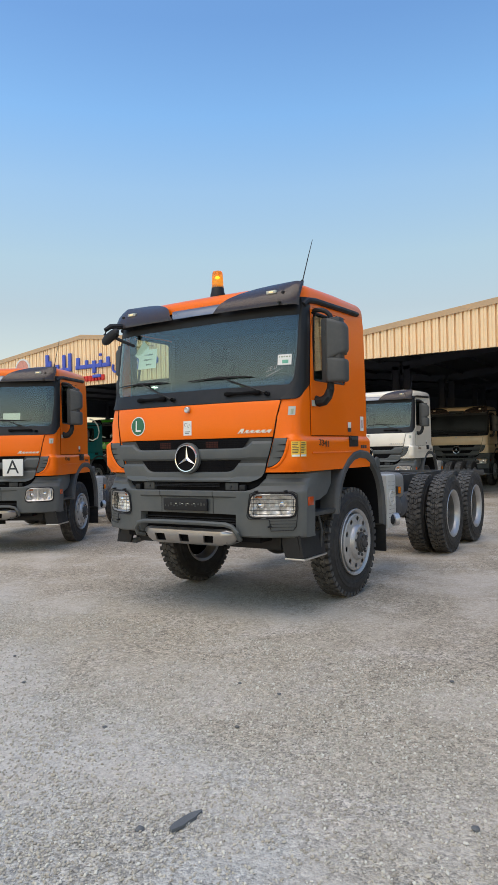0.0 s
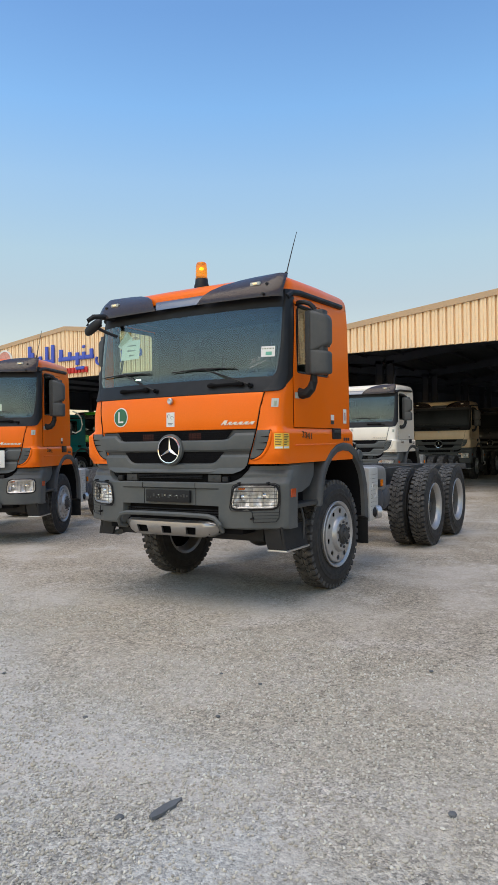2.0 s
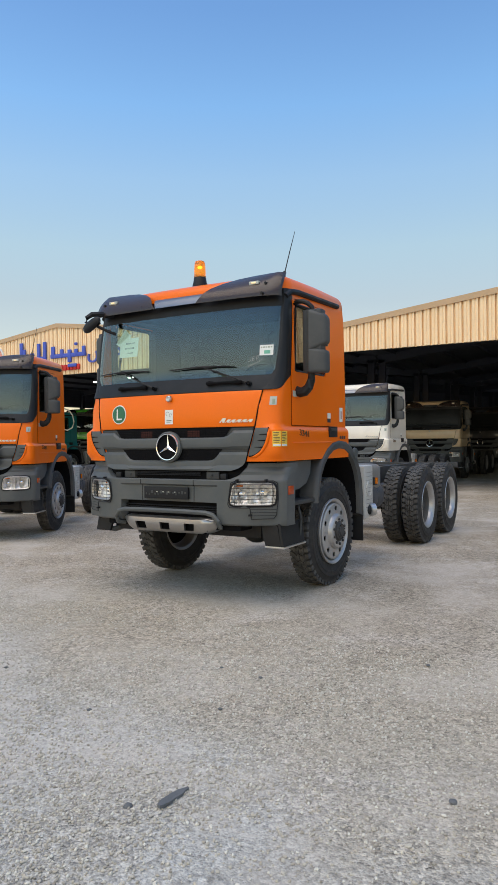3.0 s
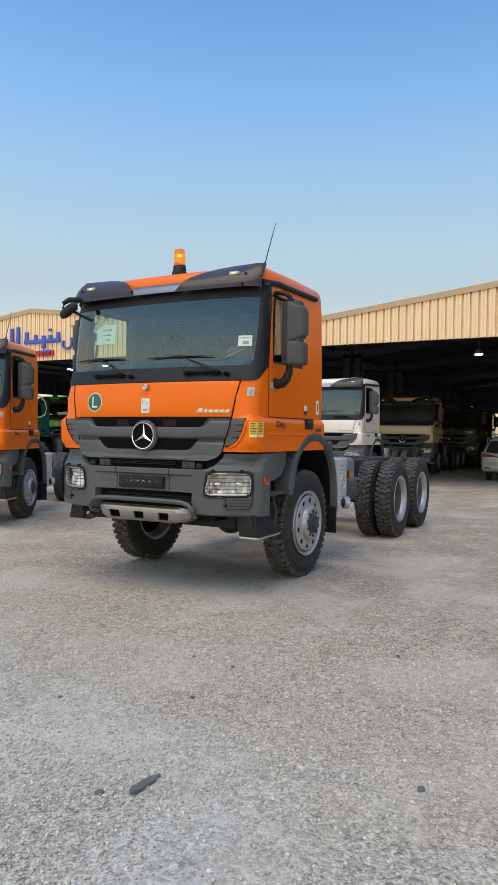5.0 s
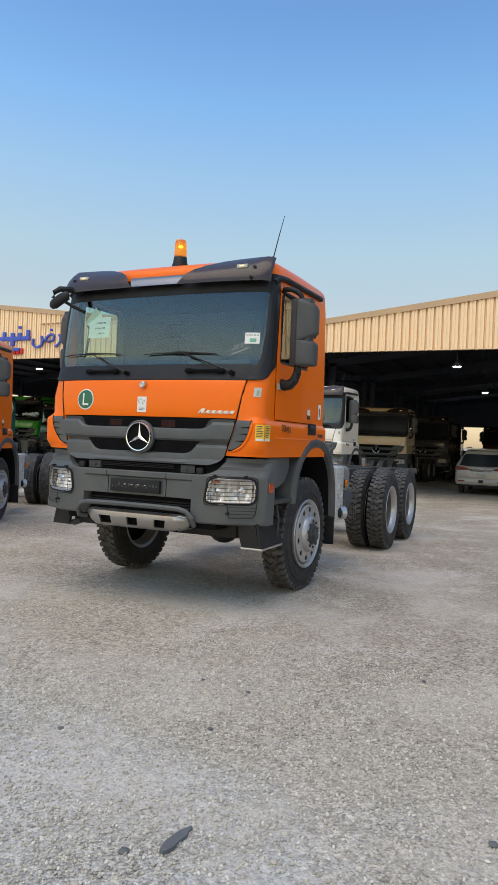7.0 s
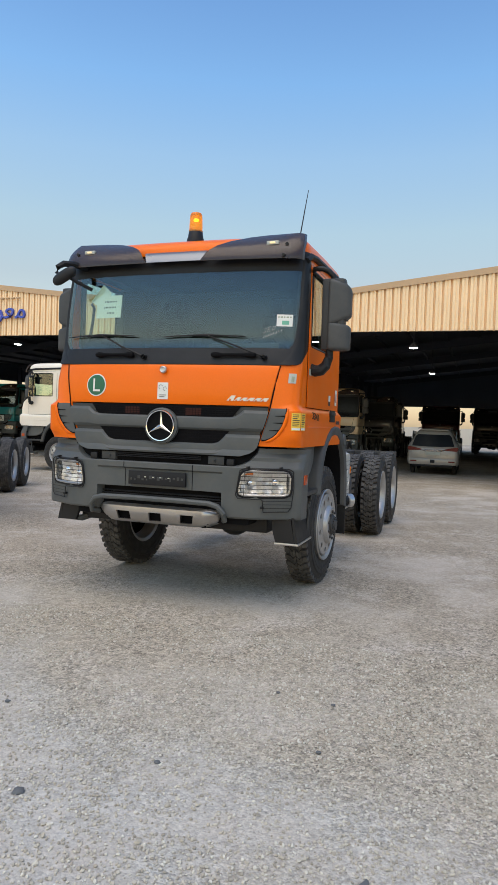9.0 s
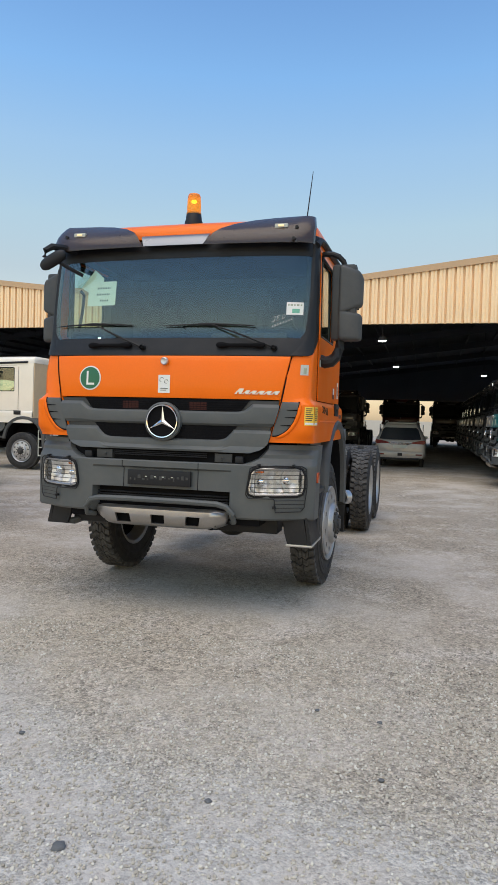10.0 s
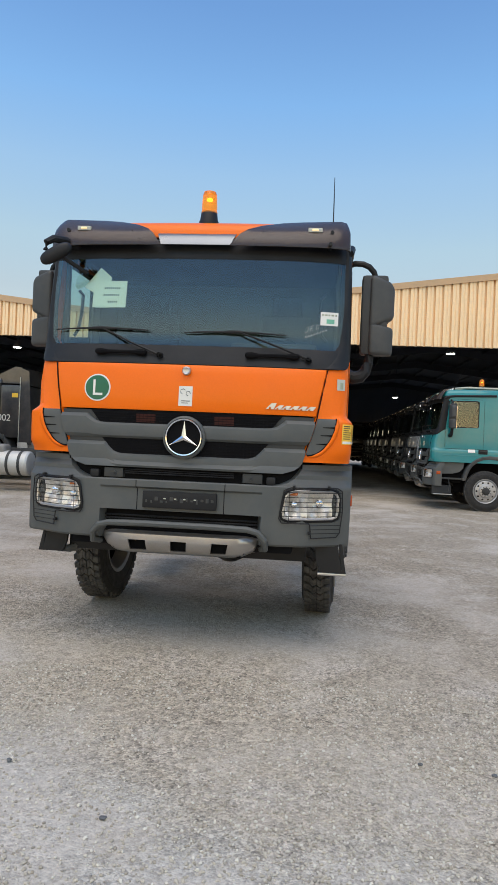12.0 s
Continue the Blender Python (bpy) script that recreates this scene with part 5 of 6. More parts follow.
    bmesh.ops.create_uvsphere(bm, u_segments=14, v_segments=10, radius=0.2, matrix=Matrix.Translation((0.2, 1.48, r0 - lift)))
    P("axle", bm, CHASSIS)
    for y in axles:
        bm = bmesh.new()
        tube(bm, [(-0.9, y, r0 - lift), (0.9, y, r0 - lift)], 0.1, 10)
        bmesh.ops.create_uvsphere(bm, u_segments=14, v_segments=10, radius=0.26, matrix=Matrix.Translation((0, y, r0 - lift)))
        P("axle", bm, CHASSIS)
    bm = bmesh.new()
    tube(bm, [(0, 2.0, 0.85), (0, axles[0], 0.72)], 0.06, 10)
    for sd in (1, -1):
        for y0 in (1.48, (axles[0] + axles[-1]) / 2):
            n = 7
            tube(bm, [(sd * 0.45, y0 + lerp(-0.8, 0.8, k / n), 0.88 - 0.16 * (1 - (2 * k / n - 1) ** 2)) for k in range(n + 1)], 0.045, 6)
    P("springs", bm, CHASSIS)
    # silencer box, pipe, air tanks
    bm = bmesh.new()
    box(bm, (1.04, 2.66, 0.98), (0.34, 0.33, 0.68), 0.03)
    sil = P("silencer_box", bm, WHITEBOX, lab="white perforated silencer box")
    bm = bmesh.new()
    for j in range(10):
        for i in range(6):
            box(bm, (1.2105, 2.555 + 0.042 * i, 0.78 + 0.05 * j), (0.004, 0.009, 0.007))
    part("perforation", bm, GREYDARK, sil)
    bm = bmesh.new()
    box(bm, (0.9, 3.03, 1.14), (0.42, 0.88, 0.36), 0.11, None, 4)
    part("silencer_drum", bm, SHELLGREY, sil, "dull grey rounded silencer drum")
    out = Matrix.Translation((1.24, 2.73, 0.745)) @ Matrix.Rotation(radians(48), 4, "Z")
    bm = bmesh.new()
    lathe(bm, [(-0.3, 0.068), (0.0, 0.068), (0.0, 0.06), (-0.25, 0.058)], 20, "x")
    bmesh.ops.transform(bm, matrix=out, verts=bm.verts)
    part("tail_pipe", bm, BLACK, sil, "black exhaust pipe")
    bm = bmesh.new()
    lathe(bm, [(-0.06, 0.07), (-0.05, 0.08), (0.012, 0.083), (0.014, 0.072), (-0.02, 0.066)], 24, "x")
    bmesh.ops.transform(bm, matrix=out, verts=bm.verts)
    part("pipe_rim", bm, SATIN, sil)
    bm = bmesh.new()
    lathe(bm, [(1.205, 0.1), (1.22, 0.098), (1.22, 0.086), (1.205, 0.084)], 24, "x", (0, 2.66, 1.02))
    part("embossed_ring", bm, WHITEBOX, sil)
    for y, x1 in ((3.15, 1.14), (3.46, 1.12)):
        bm = bmesh.new()
        r = lathe(bm, [(0.62, 0.03), (0.63, 0.13), (0.67, 0.168), (x1 - 0.09, 0.168), (x1 - 0.05, 0.156), (x1 - 0.015, 0.11), (x1, 0.04)], 24, "x", (0, y, 0.87))
        cap(bm, r[0], True)
        cap(bm, r[-1])
        tank = P("air_tank", bm, TANKBLUE, lab="dark blue-grey air tank")
        bm = bmesh.new()
        lathe(bm, [(x1 - 0.2, 0.172), (x1 - 0.16, 0.172)], 24, "x", (0, y, 0.87))
        part("tank_strap", bm, CHASSIS, tank)
    bm = bmesh.new()
    box(bm, (1.1, 3.12, 1.09), (0.1, 0.1, 0.11), 0.012)
    lamp = P("side_lamp", bm, CHASSIS)
    bm = bmesh.new()
    box(bm, (1.157, 3.1, 1.095), (0.03, 0.055, 0.09), 0.01)
    part("amber_lens", bm, AMBERLENS, lamp)
    bm = bmesh.new()
    box(bm, (-0.85, 3.1, 0.85), (0.62, 1.2, 0.6), 0.1)
    P("fuel_tank", bm, SATIN)
    bm = bmesh.new()
    box(bm, (0.75, 3.66, 1.0), (0.5, 0.12, 0.2), 0.03)
    P("battery_carrier", bm, CHASSIS)
    bm = bmesh.new()
    box(bm, (0, rear_end, 1.16), (2.5, 0.05, 0.1), 0.01)
    for x in (-0.95, 0.95):
        box(bm, (x, rear_end, 1.05), (0.34, 0.06, 0.14), 0.02)
    P("rear_lamp_beam", bm, CHASSIS)

    # wheels
    for sd in (1, -1):
        add_wheel(root, 1.07 if sd > 0 else -1.01, 1.48, wheel, False, lugs, steer, stickers)
        for y in axles:
            add_wheel(root, sd * 1.2, y, wheel, True, lugs, 0.0, stickers)
            if tyres_dual:
                add_wheel(root, sd * 0.87, y, wheel, True, lugs, 0.0, stickers)

    if stickers or marks:
        truck_print(P, root, lift, rng, stickers)
    if papers:
        truck_papers(P)
    return root


def truck_print(P, root, lift, rng, full):
    """Badges, stickers and lettering of the nearest truck."""
    def disc(x, z, R, off, n=28):
        bm = bmesh.new()
        c = bm.verts.new(skin(s_of(x, z), z, off))
        ring = [bm.verts.new(skin(s_of(x + R * math.cos(a), z + R * math.sin(a)), z + R * math.sin(a), off)) for a in (2 * math.pi * k / n for k in range(n))]
        for k in range(n):
            bm.faces.new((c, ring[k], ring[(k + 1) % n]))
        return bm
    if full:
        b = P("round_badge", disc(-0.69, 1.955, 0.105, 0.0085), STICKER, lab="round green badge with a white letter")
        part("badge_face", disc(-0.69, 1.955, 0.094, 0.0105), BADGEGREEN, b)
        bm = bmesh.new()
        quad_on(bm, -0.722, 1.895, -0.704, 2.015, 0.0125)
        quad_on(bm, -0.704, 1.895, -0.645, 1.913, 0.0125)
        part("letter", bm, STICKER, b)
        bm = bmesh.new()
        quad_on(bm, -0.052, 1.835, 0.052, 1.985, 0.0085)
        st = P("paper_sticker", bm, STICKER)
        bm = bmesh.new()
        tube(bm, [skin(s_of(-0.02 + 0.02 * math.cos(a), 1.945), 1.945 + 0.02 * math.sin(a), 0.0095) for a in (0.5, 1.5, 2.5, 3.5, 4.5)], 0.002, 4)
        tube(bm, [skin(s_of(0.02 + 0.018 * math.cos(a), 1.93), 1.93 + 0.018 * math.sin(a), 0.0095) for a in (0.0, 1.2, 2.4, 3.6, 4.8)], 0.002, 4)
        quad_on(bm, -0.03, 1.87, 0.035, 1.876, 0.0105)
        quad_on(bm, -0.03, 1.855, 0.02, 1.86, 0.0105)
        part("print", bm, INKDARK, st)
    # bright model script as plain slanted shapes
    x, script = 0.605, None
    for w, h in ((0.062, 0.046), (0.05, 0.032), (0.058, 0.03), (0.062, 0.03), (0.058, 0.03), (0.062, 0.03)):
        bm = bmesh.new()
        z, slant = 1.836, 0.03
        outer = ((x, z), (x + w * 0.3, z), (x + w * 0.42, z + h * 0.35), (x + w * 0.62, z + h * 0.35), (x + w * 0.6, z), (x + w * 0.92, z), (x + w * 0.8 + slant, z + h), (x + w * 0.2 + slant, z + h))
        A = [bm.verts.new(skin(s_of(a, b_), b_, 0.013)) for a, b_ in outer]
        B = [bm.verts.new(skin(s_of(a, b_), b_, 0.004)) for a, b_ in outer]
        bm.faces.new(A)
        for k in range(len(A)):
            bm.faces.new((A[k], A[(k + 1) % len(A)], B[(k + 1) % len(A)], B[k]))
        if script is None:
            script = P("model_script", bm, SATIN, None, "bright slanted script of plain shapes")
        else:
            part("script_stroke", bm, SATIN, script)
        x += w
    bm = bmesh.new()
    quad_on(bm, 1.13, 2.0, 1.19, 2.085, 0.004, 3)
    st = P("small_sticker", bm, STICKER_GREY)
    bm = bmesh.new()
    quad_on(bm, 1.152, 2.01, 1.175, 2.06, 0.006, 2)
    part("print", bm, STICKERINK, st)
    # yellow stickers round the corner
    for s0, s1 in ((1.19, 1.50), (1.525, 1.77)) if full else ():
        bm = bmesh.new()
        g = [[bm.verts.new(skin(lerp(s0, s1, k / 8), z, 0.004)) for k in range(9)] for z in (1.595, 1.745)]
        for k in range(8):
            bm.faces.new((g[0][k], g[0][k + 1], g[1][k + 1], g[1][k]))
        y = P("yellow_sticker", bm, YELLOW)
        bm = bmesh.new()
        for r in range(7):
            z = 1.733 - r * 0.0155
            se = lerp(s0, s1, rng.uniform(0.55, 0.93))
            sa = lerp(s0, s1, 0.08)
            for k in range(4):
                q = [skin(lerp(sa, se, (k + d) / 4), zz, 0.006) for d, zz in ((0, z), (1, z), (1, z - 0.006), (0, z - 0.006))]
                bm.faces.new([bm.verts.new(p) for p in q])
        part("print", bm, INKDARK, y)
        bm = bmesh.new()
        for k in range(4):
            q = [skin(lerp(s0, s1, 0.05 + 0.225 * (k + d)), z, 0.0055) for d, z in ((0, 1.6), (1, 1.6), (1, 1.618), (0, 1.618))]
            bm.faces.new([bm.verts.new(p) for p in q])
        part("strip", bm, STICKER, y)
    # door marks
    bm = bmesh.new()
    side_sheet(bm, 0.4, 2.095, 0.5, 2.155, 0.017)
    P("door_sticker", bm, STICKER_GREY)
    bm = bmesh.new()
    side_sheet(bm, 1.27, 1.895, 1.36, 1.955, 0.017)
    s = P("door_sticker", bm, STICKER)
    bm = bmesh.new()
    side_sheet(bm, 1.27, 1.85, 1.36, 1.891, 0.017)
    part("strip", bm, GREYDARK, s)
    if full:
        bm = bmesh.new()
        side_sheet(bm, 1.65, 1.865, 1.745, 2.03, 0.004)
        s = P("tall_sticker", bm, STICKER)
        bm = bmesh.new()
        side_sheet(bm, 1.685, 1.9, 1.71, 1.99, 0.006)
        part("print", bm, REDLENS, s)
    c = skin(s_side(0.6, 1.722), 1.722, 0.01)
    d = skin(s_side(0.72, 1.722), 1.722, 0.01) - skin(s_side(0.5, 1.722), 1.722, 0.01)
    num = text("3341", 0.09, MATTDARK, root, Matrix.Translation(c) @ Matrix.Rotation(math.atan2(d.y, d.x), 4, "Z") @ Matrix.Rotation(math.pi / 2, 4, "X") @ Matrix(((1.2, 0.22, 0, 0), (0, 1, 0, 0), (0, 0, 1, 0), (0, 0, 0, 1))), "number", 0.003)
    num.location.z += lift
    for k in range(3):
        bm = bmesh.new()
        side_sheet(bm, 1.56 + 0.06 * k, 1.665, 1.605 + 0.06 * k, 1.7, 0.006)
        P("maker_bar", bm, INKDARK)


def truck_papers(P):
    """Sheets and marks on the windscreen."""
    bm = bmesh.new()
    quad_on(bm, -0.83, 2.6, -0.55, 2.815, -0.014, 4)
    p = P("sheet_of_paper", bm, PAPER, lab="white sheet with printed lines behind the windscreen")
    bm = bmesh.new()
    for z, a, b in ((2.755, -0.735, -0.6), (2.7, -0.74, -0.61), (2.645, -0.7, -0.63)):
        x = a
        while x < b:
            quad_on(bm, x, z - 0.008, x + 0.009, z + 0.008, -0.012, 1)
            x += 0.017
    part("print", bm, INKDARK, p)
    bm = bmesh.new()
    pts = [(-0.93, 2.77), (-0.80, 2.93), (-0.70, 2.85), (-0.70, 2.6), (-0.82, 2.6), (-0.84, 2.72)]
    bm.faces.new([bm.verts.new(skin(s_of(x, z), z, -0.03)) for x, z in pts])
    P("sheet_of_paper", bm, PAPER)
    bm = bmesh.new()
    quad_on(bm, 0.985, 2.5, 1.12, 2.605, 0.003, 3)
    s = P("windscreen_sticker", bm, STICKER)
    bm = bmesh.new()
    quad_on(bm, 1.03, 2.515, 1.09, 2.55, 0.005, 2)
    part("print", bm, INKGREEN, s)
    bm = bmesh.new()
    for x, w in ((0.995, 0.012), (1.015, 0.02), (1.043, 0.012), (1.065, 0.02), (1.095, 0.012)):
        quad_on(bm, x, 2.575, x + w, 2.588, 0.005, 1)
    part("print", bm, STICKERINK, s)
    bm = bmesh.new()
    r = random.Random(9)
    strokes = [[(0.012, 0.04), (0.03, 0.042), (0.022, 0.006), (0.008, 0.0), (0.0, 0.01)],
               [(0.066, 0.045), (0.046, 0.042), (0.042, 0.004), (0.064, 0.006)], [(0.044, 0.024), (0.06, 0.025)],
               [(0.084, 0.008), (0.09, 0.046), (0.108, 0.034), (0.104, 0.014), (0.084, 0.008)]]
    for st in strokes:
        bm = bmesh.new()
        tube(bm, [skin(s_of(0.87 + a, 2.435 + b + a * 0.25), 2.435 + b + a * 0.25, 0.003) for a, b in st], 0.002, 4)
        P("chalk_mark", bm, CHALK)
    for k in range(8):
        bm = bmesh.new()
        x, z = 0.87 + 0.022 * k, 2.39 + 0.009 * k
        tube(bm, [skin(s_of(x + a, z + b), z + b, 0.003) for a, b in ((0, 0.012 * r.random()), (0.01, 0.02 * r.random()), (0.004, 0.022), (0.012, 0.006))], 0.0018, 4)
        P("chalk_mark", bm, CHALK)


# ---- ground ----
def build_ground():
    bm = bmesh.new()
    # fine near the camera, widening rings out to the horizon
    xs = [-2500, -600, -150, -60, -30, -20] + [-14 + 0.5 * k for k in range(57)] + [20, 30, 60, 150, 600, 2500]
    ys = [-2500, -600, -150, -60, -25, -12] + [-9 + 0.5 * k for k in range(69)] + [30, 40, 60, 100, 200, 600, 2500]
    g = []
    for y in ys:
        row = []
        for x in xs:
            near = 1.0 if -14 <= x <= 14 and -9 <= y <= 25 else 0.0
            z = 0.012 * noise.noise(Vector((x * 0.45, y * 0.45, 3.1))) * near - 0.004
            row.append(bm.verts.new((x, y, z)))
        g.append(row)
    for a, b in zip(g, g[1:]):
        for i in range(len(xs) - 1):
            bm.faces.new((a[i], a[i + 1], b[i + 1], b[i]))
    me = finish(bm, "ground", 180)
    me.materials.append(GRAVEL)
    return tagged(new("ground", me), "pale grey crushed gravel yard with dusty patches", "ground", kind="structure")


build_ground()

# ---- sheds: two gabled bays with one long front ----
FACE, PEAKS, EAVE, RIDGE, LOW = 16.0, (-18.0, 6.5), 4.68, 6.9, 5.47
BACK = 52.0


def roof_z(x):
    d = min(abs(x - p) for p in PEAKS)
    return RIDGE - (RIDGE - LOW) * d / 12.26


def siding(name, x0, x1, y, z0, top, label):
    """Ribbed steel sheeting: deep ribs 0.25 m apart, cut along the roof's slope."""
    bm = bmesh.new()
    prof = ((0.0, 0.05), (0.05, 0.05), (0.06, -0.045), (0.14, -0.045), (0.146, -0.026), (0.168, -0.026), (0.174, -0.045), (0.24, -0.045), (0.25, 0.05))
    cols = []
    x = x0
    while x < x1:
        for dx, dy in prof[:-1]:
            if x + dx <= x1:
                cols.append((x + dx, y + dy))
        x += 0.25
    vs = [(bm.verts.new((a, b, z0)), bm.verts.new((a, b, top(a)))) for a, b in cols]
    for p, q in zip(vs, vs[1:]):
        bm.faces.new((p[0], q[0], q[1], p[1]))
    r = bmesh.ops.extrude_face_region(bm, geom=bm.faces[:])
    for v in [v for v in r["geom"] if isinstance(v, bmesh.types.BMVert)]:
        v.co.y += 0.006
    ob = part(name, bm, SIDING, None, angle=20)
    return tagged(ob, label, "wall", kind="structure")


for k, p in enumerate(PEAKS):
    siding("wall_gable_%d" % (k + 1), p - 12.26, p + 12.26, FACE, EAVE, lambda x: roof_z(x) - 0.02, "cream ribbed steel gable over the open shed front")
    # barge trim along the roof edge, sill trim below
    bm = bmesh.new()
    for sd in (-1, 1):
        A = []
        for x, z in ((p, RIDGE), (p + sd * 12.26, LOW)):
            A.append([bm.verts.new((x, FACE + dy, z + dz)) for dy, dz in ((-0.09, -0.12), (-0.09, 0.07), (0.3, 0.07), (0.3, 0.05), (-0.065, 0.05), (-0.065, -0.12))])
        for i in range(6):
            bm.faces.new((A[0][i], A[0][(i + 1) % 6], A[1][(i + 1) % 6], A[1][i]))
    tagged(part("trim", bm, TRIM), "tan steel barge trim along the gable", "trim", kind="structure")
    bm = bmesh.new()
    box(bm, (p, FACE + 0.16, EAVE + 0.05), (24.5, 0.18, 0.06))
    tagged(part("trim", bm, TRIM), "tan steel sill trim under the gable sheeting", "trim", kind="structure")
    # roof sheets
    bm = bmesh.new()
    for sd in (-1, 1):
        vs = [bm.verts.new(q) for q in ((p, FACE + 0.05, RIDGE), (p, BACK, RIDGE), (p + sd * 12.26, BACK, LOW), (p + sd * 12.26, FACE + 0.05, LOW))]
        bm.faces.new(vs)
    r = bmesh.ops.extrude_face_region(bm, geom=bm.faces[:])
    for v in [v for v in r["geom"] if isinstance(v, bmesh.types.BMVert)]:
        v.co.z -= 0.05
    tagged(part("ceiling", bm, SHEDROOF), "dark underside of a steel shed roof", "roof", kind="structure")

# frames: posts and rafters
def portal(y):
    for p in PEAKS:
        root = tagged(new("portal_frame"), "dark steel portal frame with posts and rafters", "steel frame", "portal frames of the shed")
        for sd in (-1, 1):
            bm = bmesh.new()
            x = p + sd * 12.0
            box(bm, (x, y, 2.6), (0.3, 0.012, 5.2))
            box(bm, (x - 0.15, y, 2.6), (0.012, 0.2, 5.2))
            box(bm, (x + 0.15, y, 2.6), (0.012, 0.2, 5.2))
            box(bm, (x, y, 0.015), (0.45, 0.35, 0.03))
            part("post", bm, SHEDSTEEL, root)
            bm = bmesh.new()
            n = Vector((sd * 12.26, 0, LOW - RIDGE)).normalized()
            for off, h in ((0.1, 0.02), (0.45, 0.02), (0.27, 0.35)):
                w = 0.18 if h < 0.1 else 0.012
                A = []
                for x2, z2 in ((p, RIDGE), (p + sd * 12.2, LOW)):
                    A.append([bm.verts.new((x2, y + dy, z2 - off + dz)) for dy, dz in ((-w / 2, -h / 2), (w / 2, -h / 2), (w / 2, h / 2), (-w / 2, h / 2))])
                for i in range(4):
                    bm.faces.new((A[0][i], A[0][(i + 1) % 4], A[1][(i + 1) % 4], A[1][i]))
            part("rafter", bm, SHEDSTEEL, root)


for y in (FACE + 0.4, 23.0, 30.0, 37.0, 44.0, 51.0):
    portal(y)
for p in PEAKS:
    for sd in (-1, 1):
        for k in range(8):
            d = 0.9 + k * 1.5
            bm = bmesh.new()
            box(bm, (p + sd * d, (FACE + BACK) / 2, roof_z(p + sd * d) - 0.12), (0.06, BACK - FACE - 0.3, 0.14))
            tagged(part("purlin", bm, SHEDSTEEL), "dark steel roof purlin", "purlin", "purlins of the shed roof", "structure")
# back fascia of the right bay
bm = bmesh.new()
vs = [(-5.7, 3.5), (18.7, 3.5), (18.7, LOW), (6.5, RIDGE - 0.05), (-5.7, LOW)]
prism(bm, vs, BACK, BACK + 0.06)
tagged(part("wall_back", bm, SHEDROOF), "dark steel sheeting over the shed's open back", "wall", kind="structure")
# added end walls keep light out; the far left is open below a fascia
for x, z0, z1 in ((-30.3, 4.2, LOW), (-30.3, 0.0, 2.5), (18.8, 0.0, LOW)):
    bm = bmesh.new()
    box(bm, (x, (FACE + BACK) / 2, (z1 + z0) / 2), (0.08, BACK - FACE, z1 - z0))
    tagged(part("wall_end", bm, SHEDROOF), "dark steel end wall added to keep light out of the shed", "wall", kind="structure")
# left bay's back closed as well, so less light comes in
bm = bmesh.new()
prism(bm, [(-30.3, 0.0), (-5.76, 0.0), (-5.76, LOW), (-18.0, RIDGE - 0.05), (-30.3, LOW)], BACK, BACK + 0.06)
tagged(part("wall_back", bm, SHEDROOF), "dark steel back wall added to darken the shed", "wall", kind="structure")


# boundary wall beyond the shed
bm = bmesh.new()
box(bm, (0, 78, 0.95), (160, 0.3, 1.9))
tagged(part("wall_boundary", bm, CONCRETE), "pale concrete boundary wall beyond the shed", "wall", kind="structure")


def shed_lamp(x, y, z):
    bm = bmesh.new()
    r = lathe(bm, [(z + 0.16, 0.04), (z + 0.14, 0.08), (z + 0.03, 0.14), (z, 0.15)], 20, "z", (x, y, 0))
    cap(bm, r[0], True)
    tube(bm, [(x, y, z + 0.15), (x, y, roof_z(x) - 0.1)], 0.012, 6)
    root = tagged(part("high_bay_lamp", bm, SHEDSTEEL), "lit round high-bay lamp under the shed roof", "lamp", "lamps of the shed")
    bm = bmesh.new()
    r = lathe(bm, [(z + 0.02, 0.14), (z - 0.02, 0.11), (z - 0.03, 0.04)], 20, "z", (x, y, 0))
    cap(bm, r[-1])
    part("lamp_glass", bm, FLOOD, root)


for x, y, z in ((0.6, 17.0, 4.28), (0.65, 25.6, 4.15), (4.7, 30.2, 4.1), (5.0, 17.0, 4.62), (-14.9, 17.2, 4.5), (-17.6, 18.0, 4.5), (-9.5, 17.2, 4.45)):
    shed_lamp(x, y, z)

# sign over the left bay: plain blue bars where the owner's name stands, red bars below
def sign_bars(name, material, label, parts):
    root = tagged(new(name), label, "sign")
    for k, (x0, z0, x1, z1) in enumerate(parts):
        bm = bmesh.new()
        box(bm, ((x0 + x1) / 2, FACE - 0.08 - 0.004 * k, (z0 + z1) / 2), (x1 - x0, 0.08, z1 - z0), 0.03)
        part("letter_bar", bm, material, root)
    return root


word = tagged(new("sign_word"), "raised blue sign word on the cream gable", "sign")
text("\ufebd\ufeae\ufecc\ufee3", 0.95, SIGNBLUE, word, pose(-14.85, FACE - 0.1, 5.6, 90), "letters", 0.04)
sign_bars("sign_bars", SIGNBLUE, "raised blue sign lettering as plain bars", (
    (-18.35, 5.42, -16.25, 5.6), (-18.3, 5.42, -18.1, 5.95), (-17.75, 5.42, -17.58, 5.8), (-17.3, 5.2, -17.1, 5.75), (-16.9, 5.42, -16.72, 5.75), (-16.45, 5.42, -16.27, 5.85),
    (-21.0, 5.38, -18.6, 5.56), (-18.78, 5.38, -18.6, 6.2), (-19.15, 5.38, -18.98, 6.15), (-19.6, 5.3, -19.4, 5.75), (-20.1, 5.38, -19.9, 5.95), (-20.6, 5.38, -20.45, 5.7), (-21.1, 5.2, -20.9, 5.7), (-20.25, 5.7, -20.05, 6.25), (-16.85, 5.9, -16.7, 6.02), (-17.25, 4.98, -16.75, 5.12), (-20.75, 5.05, -20.5, 5.17), (-20.4, 5.05, -20.2, 5.17)))
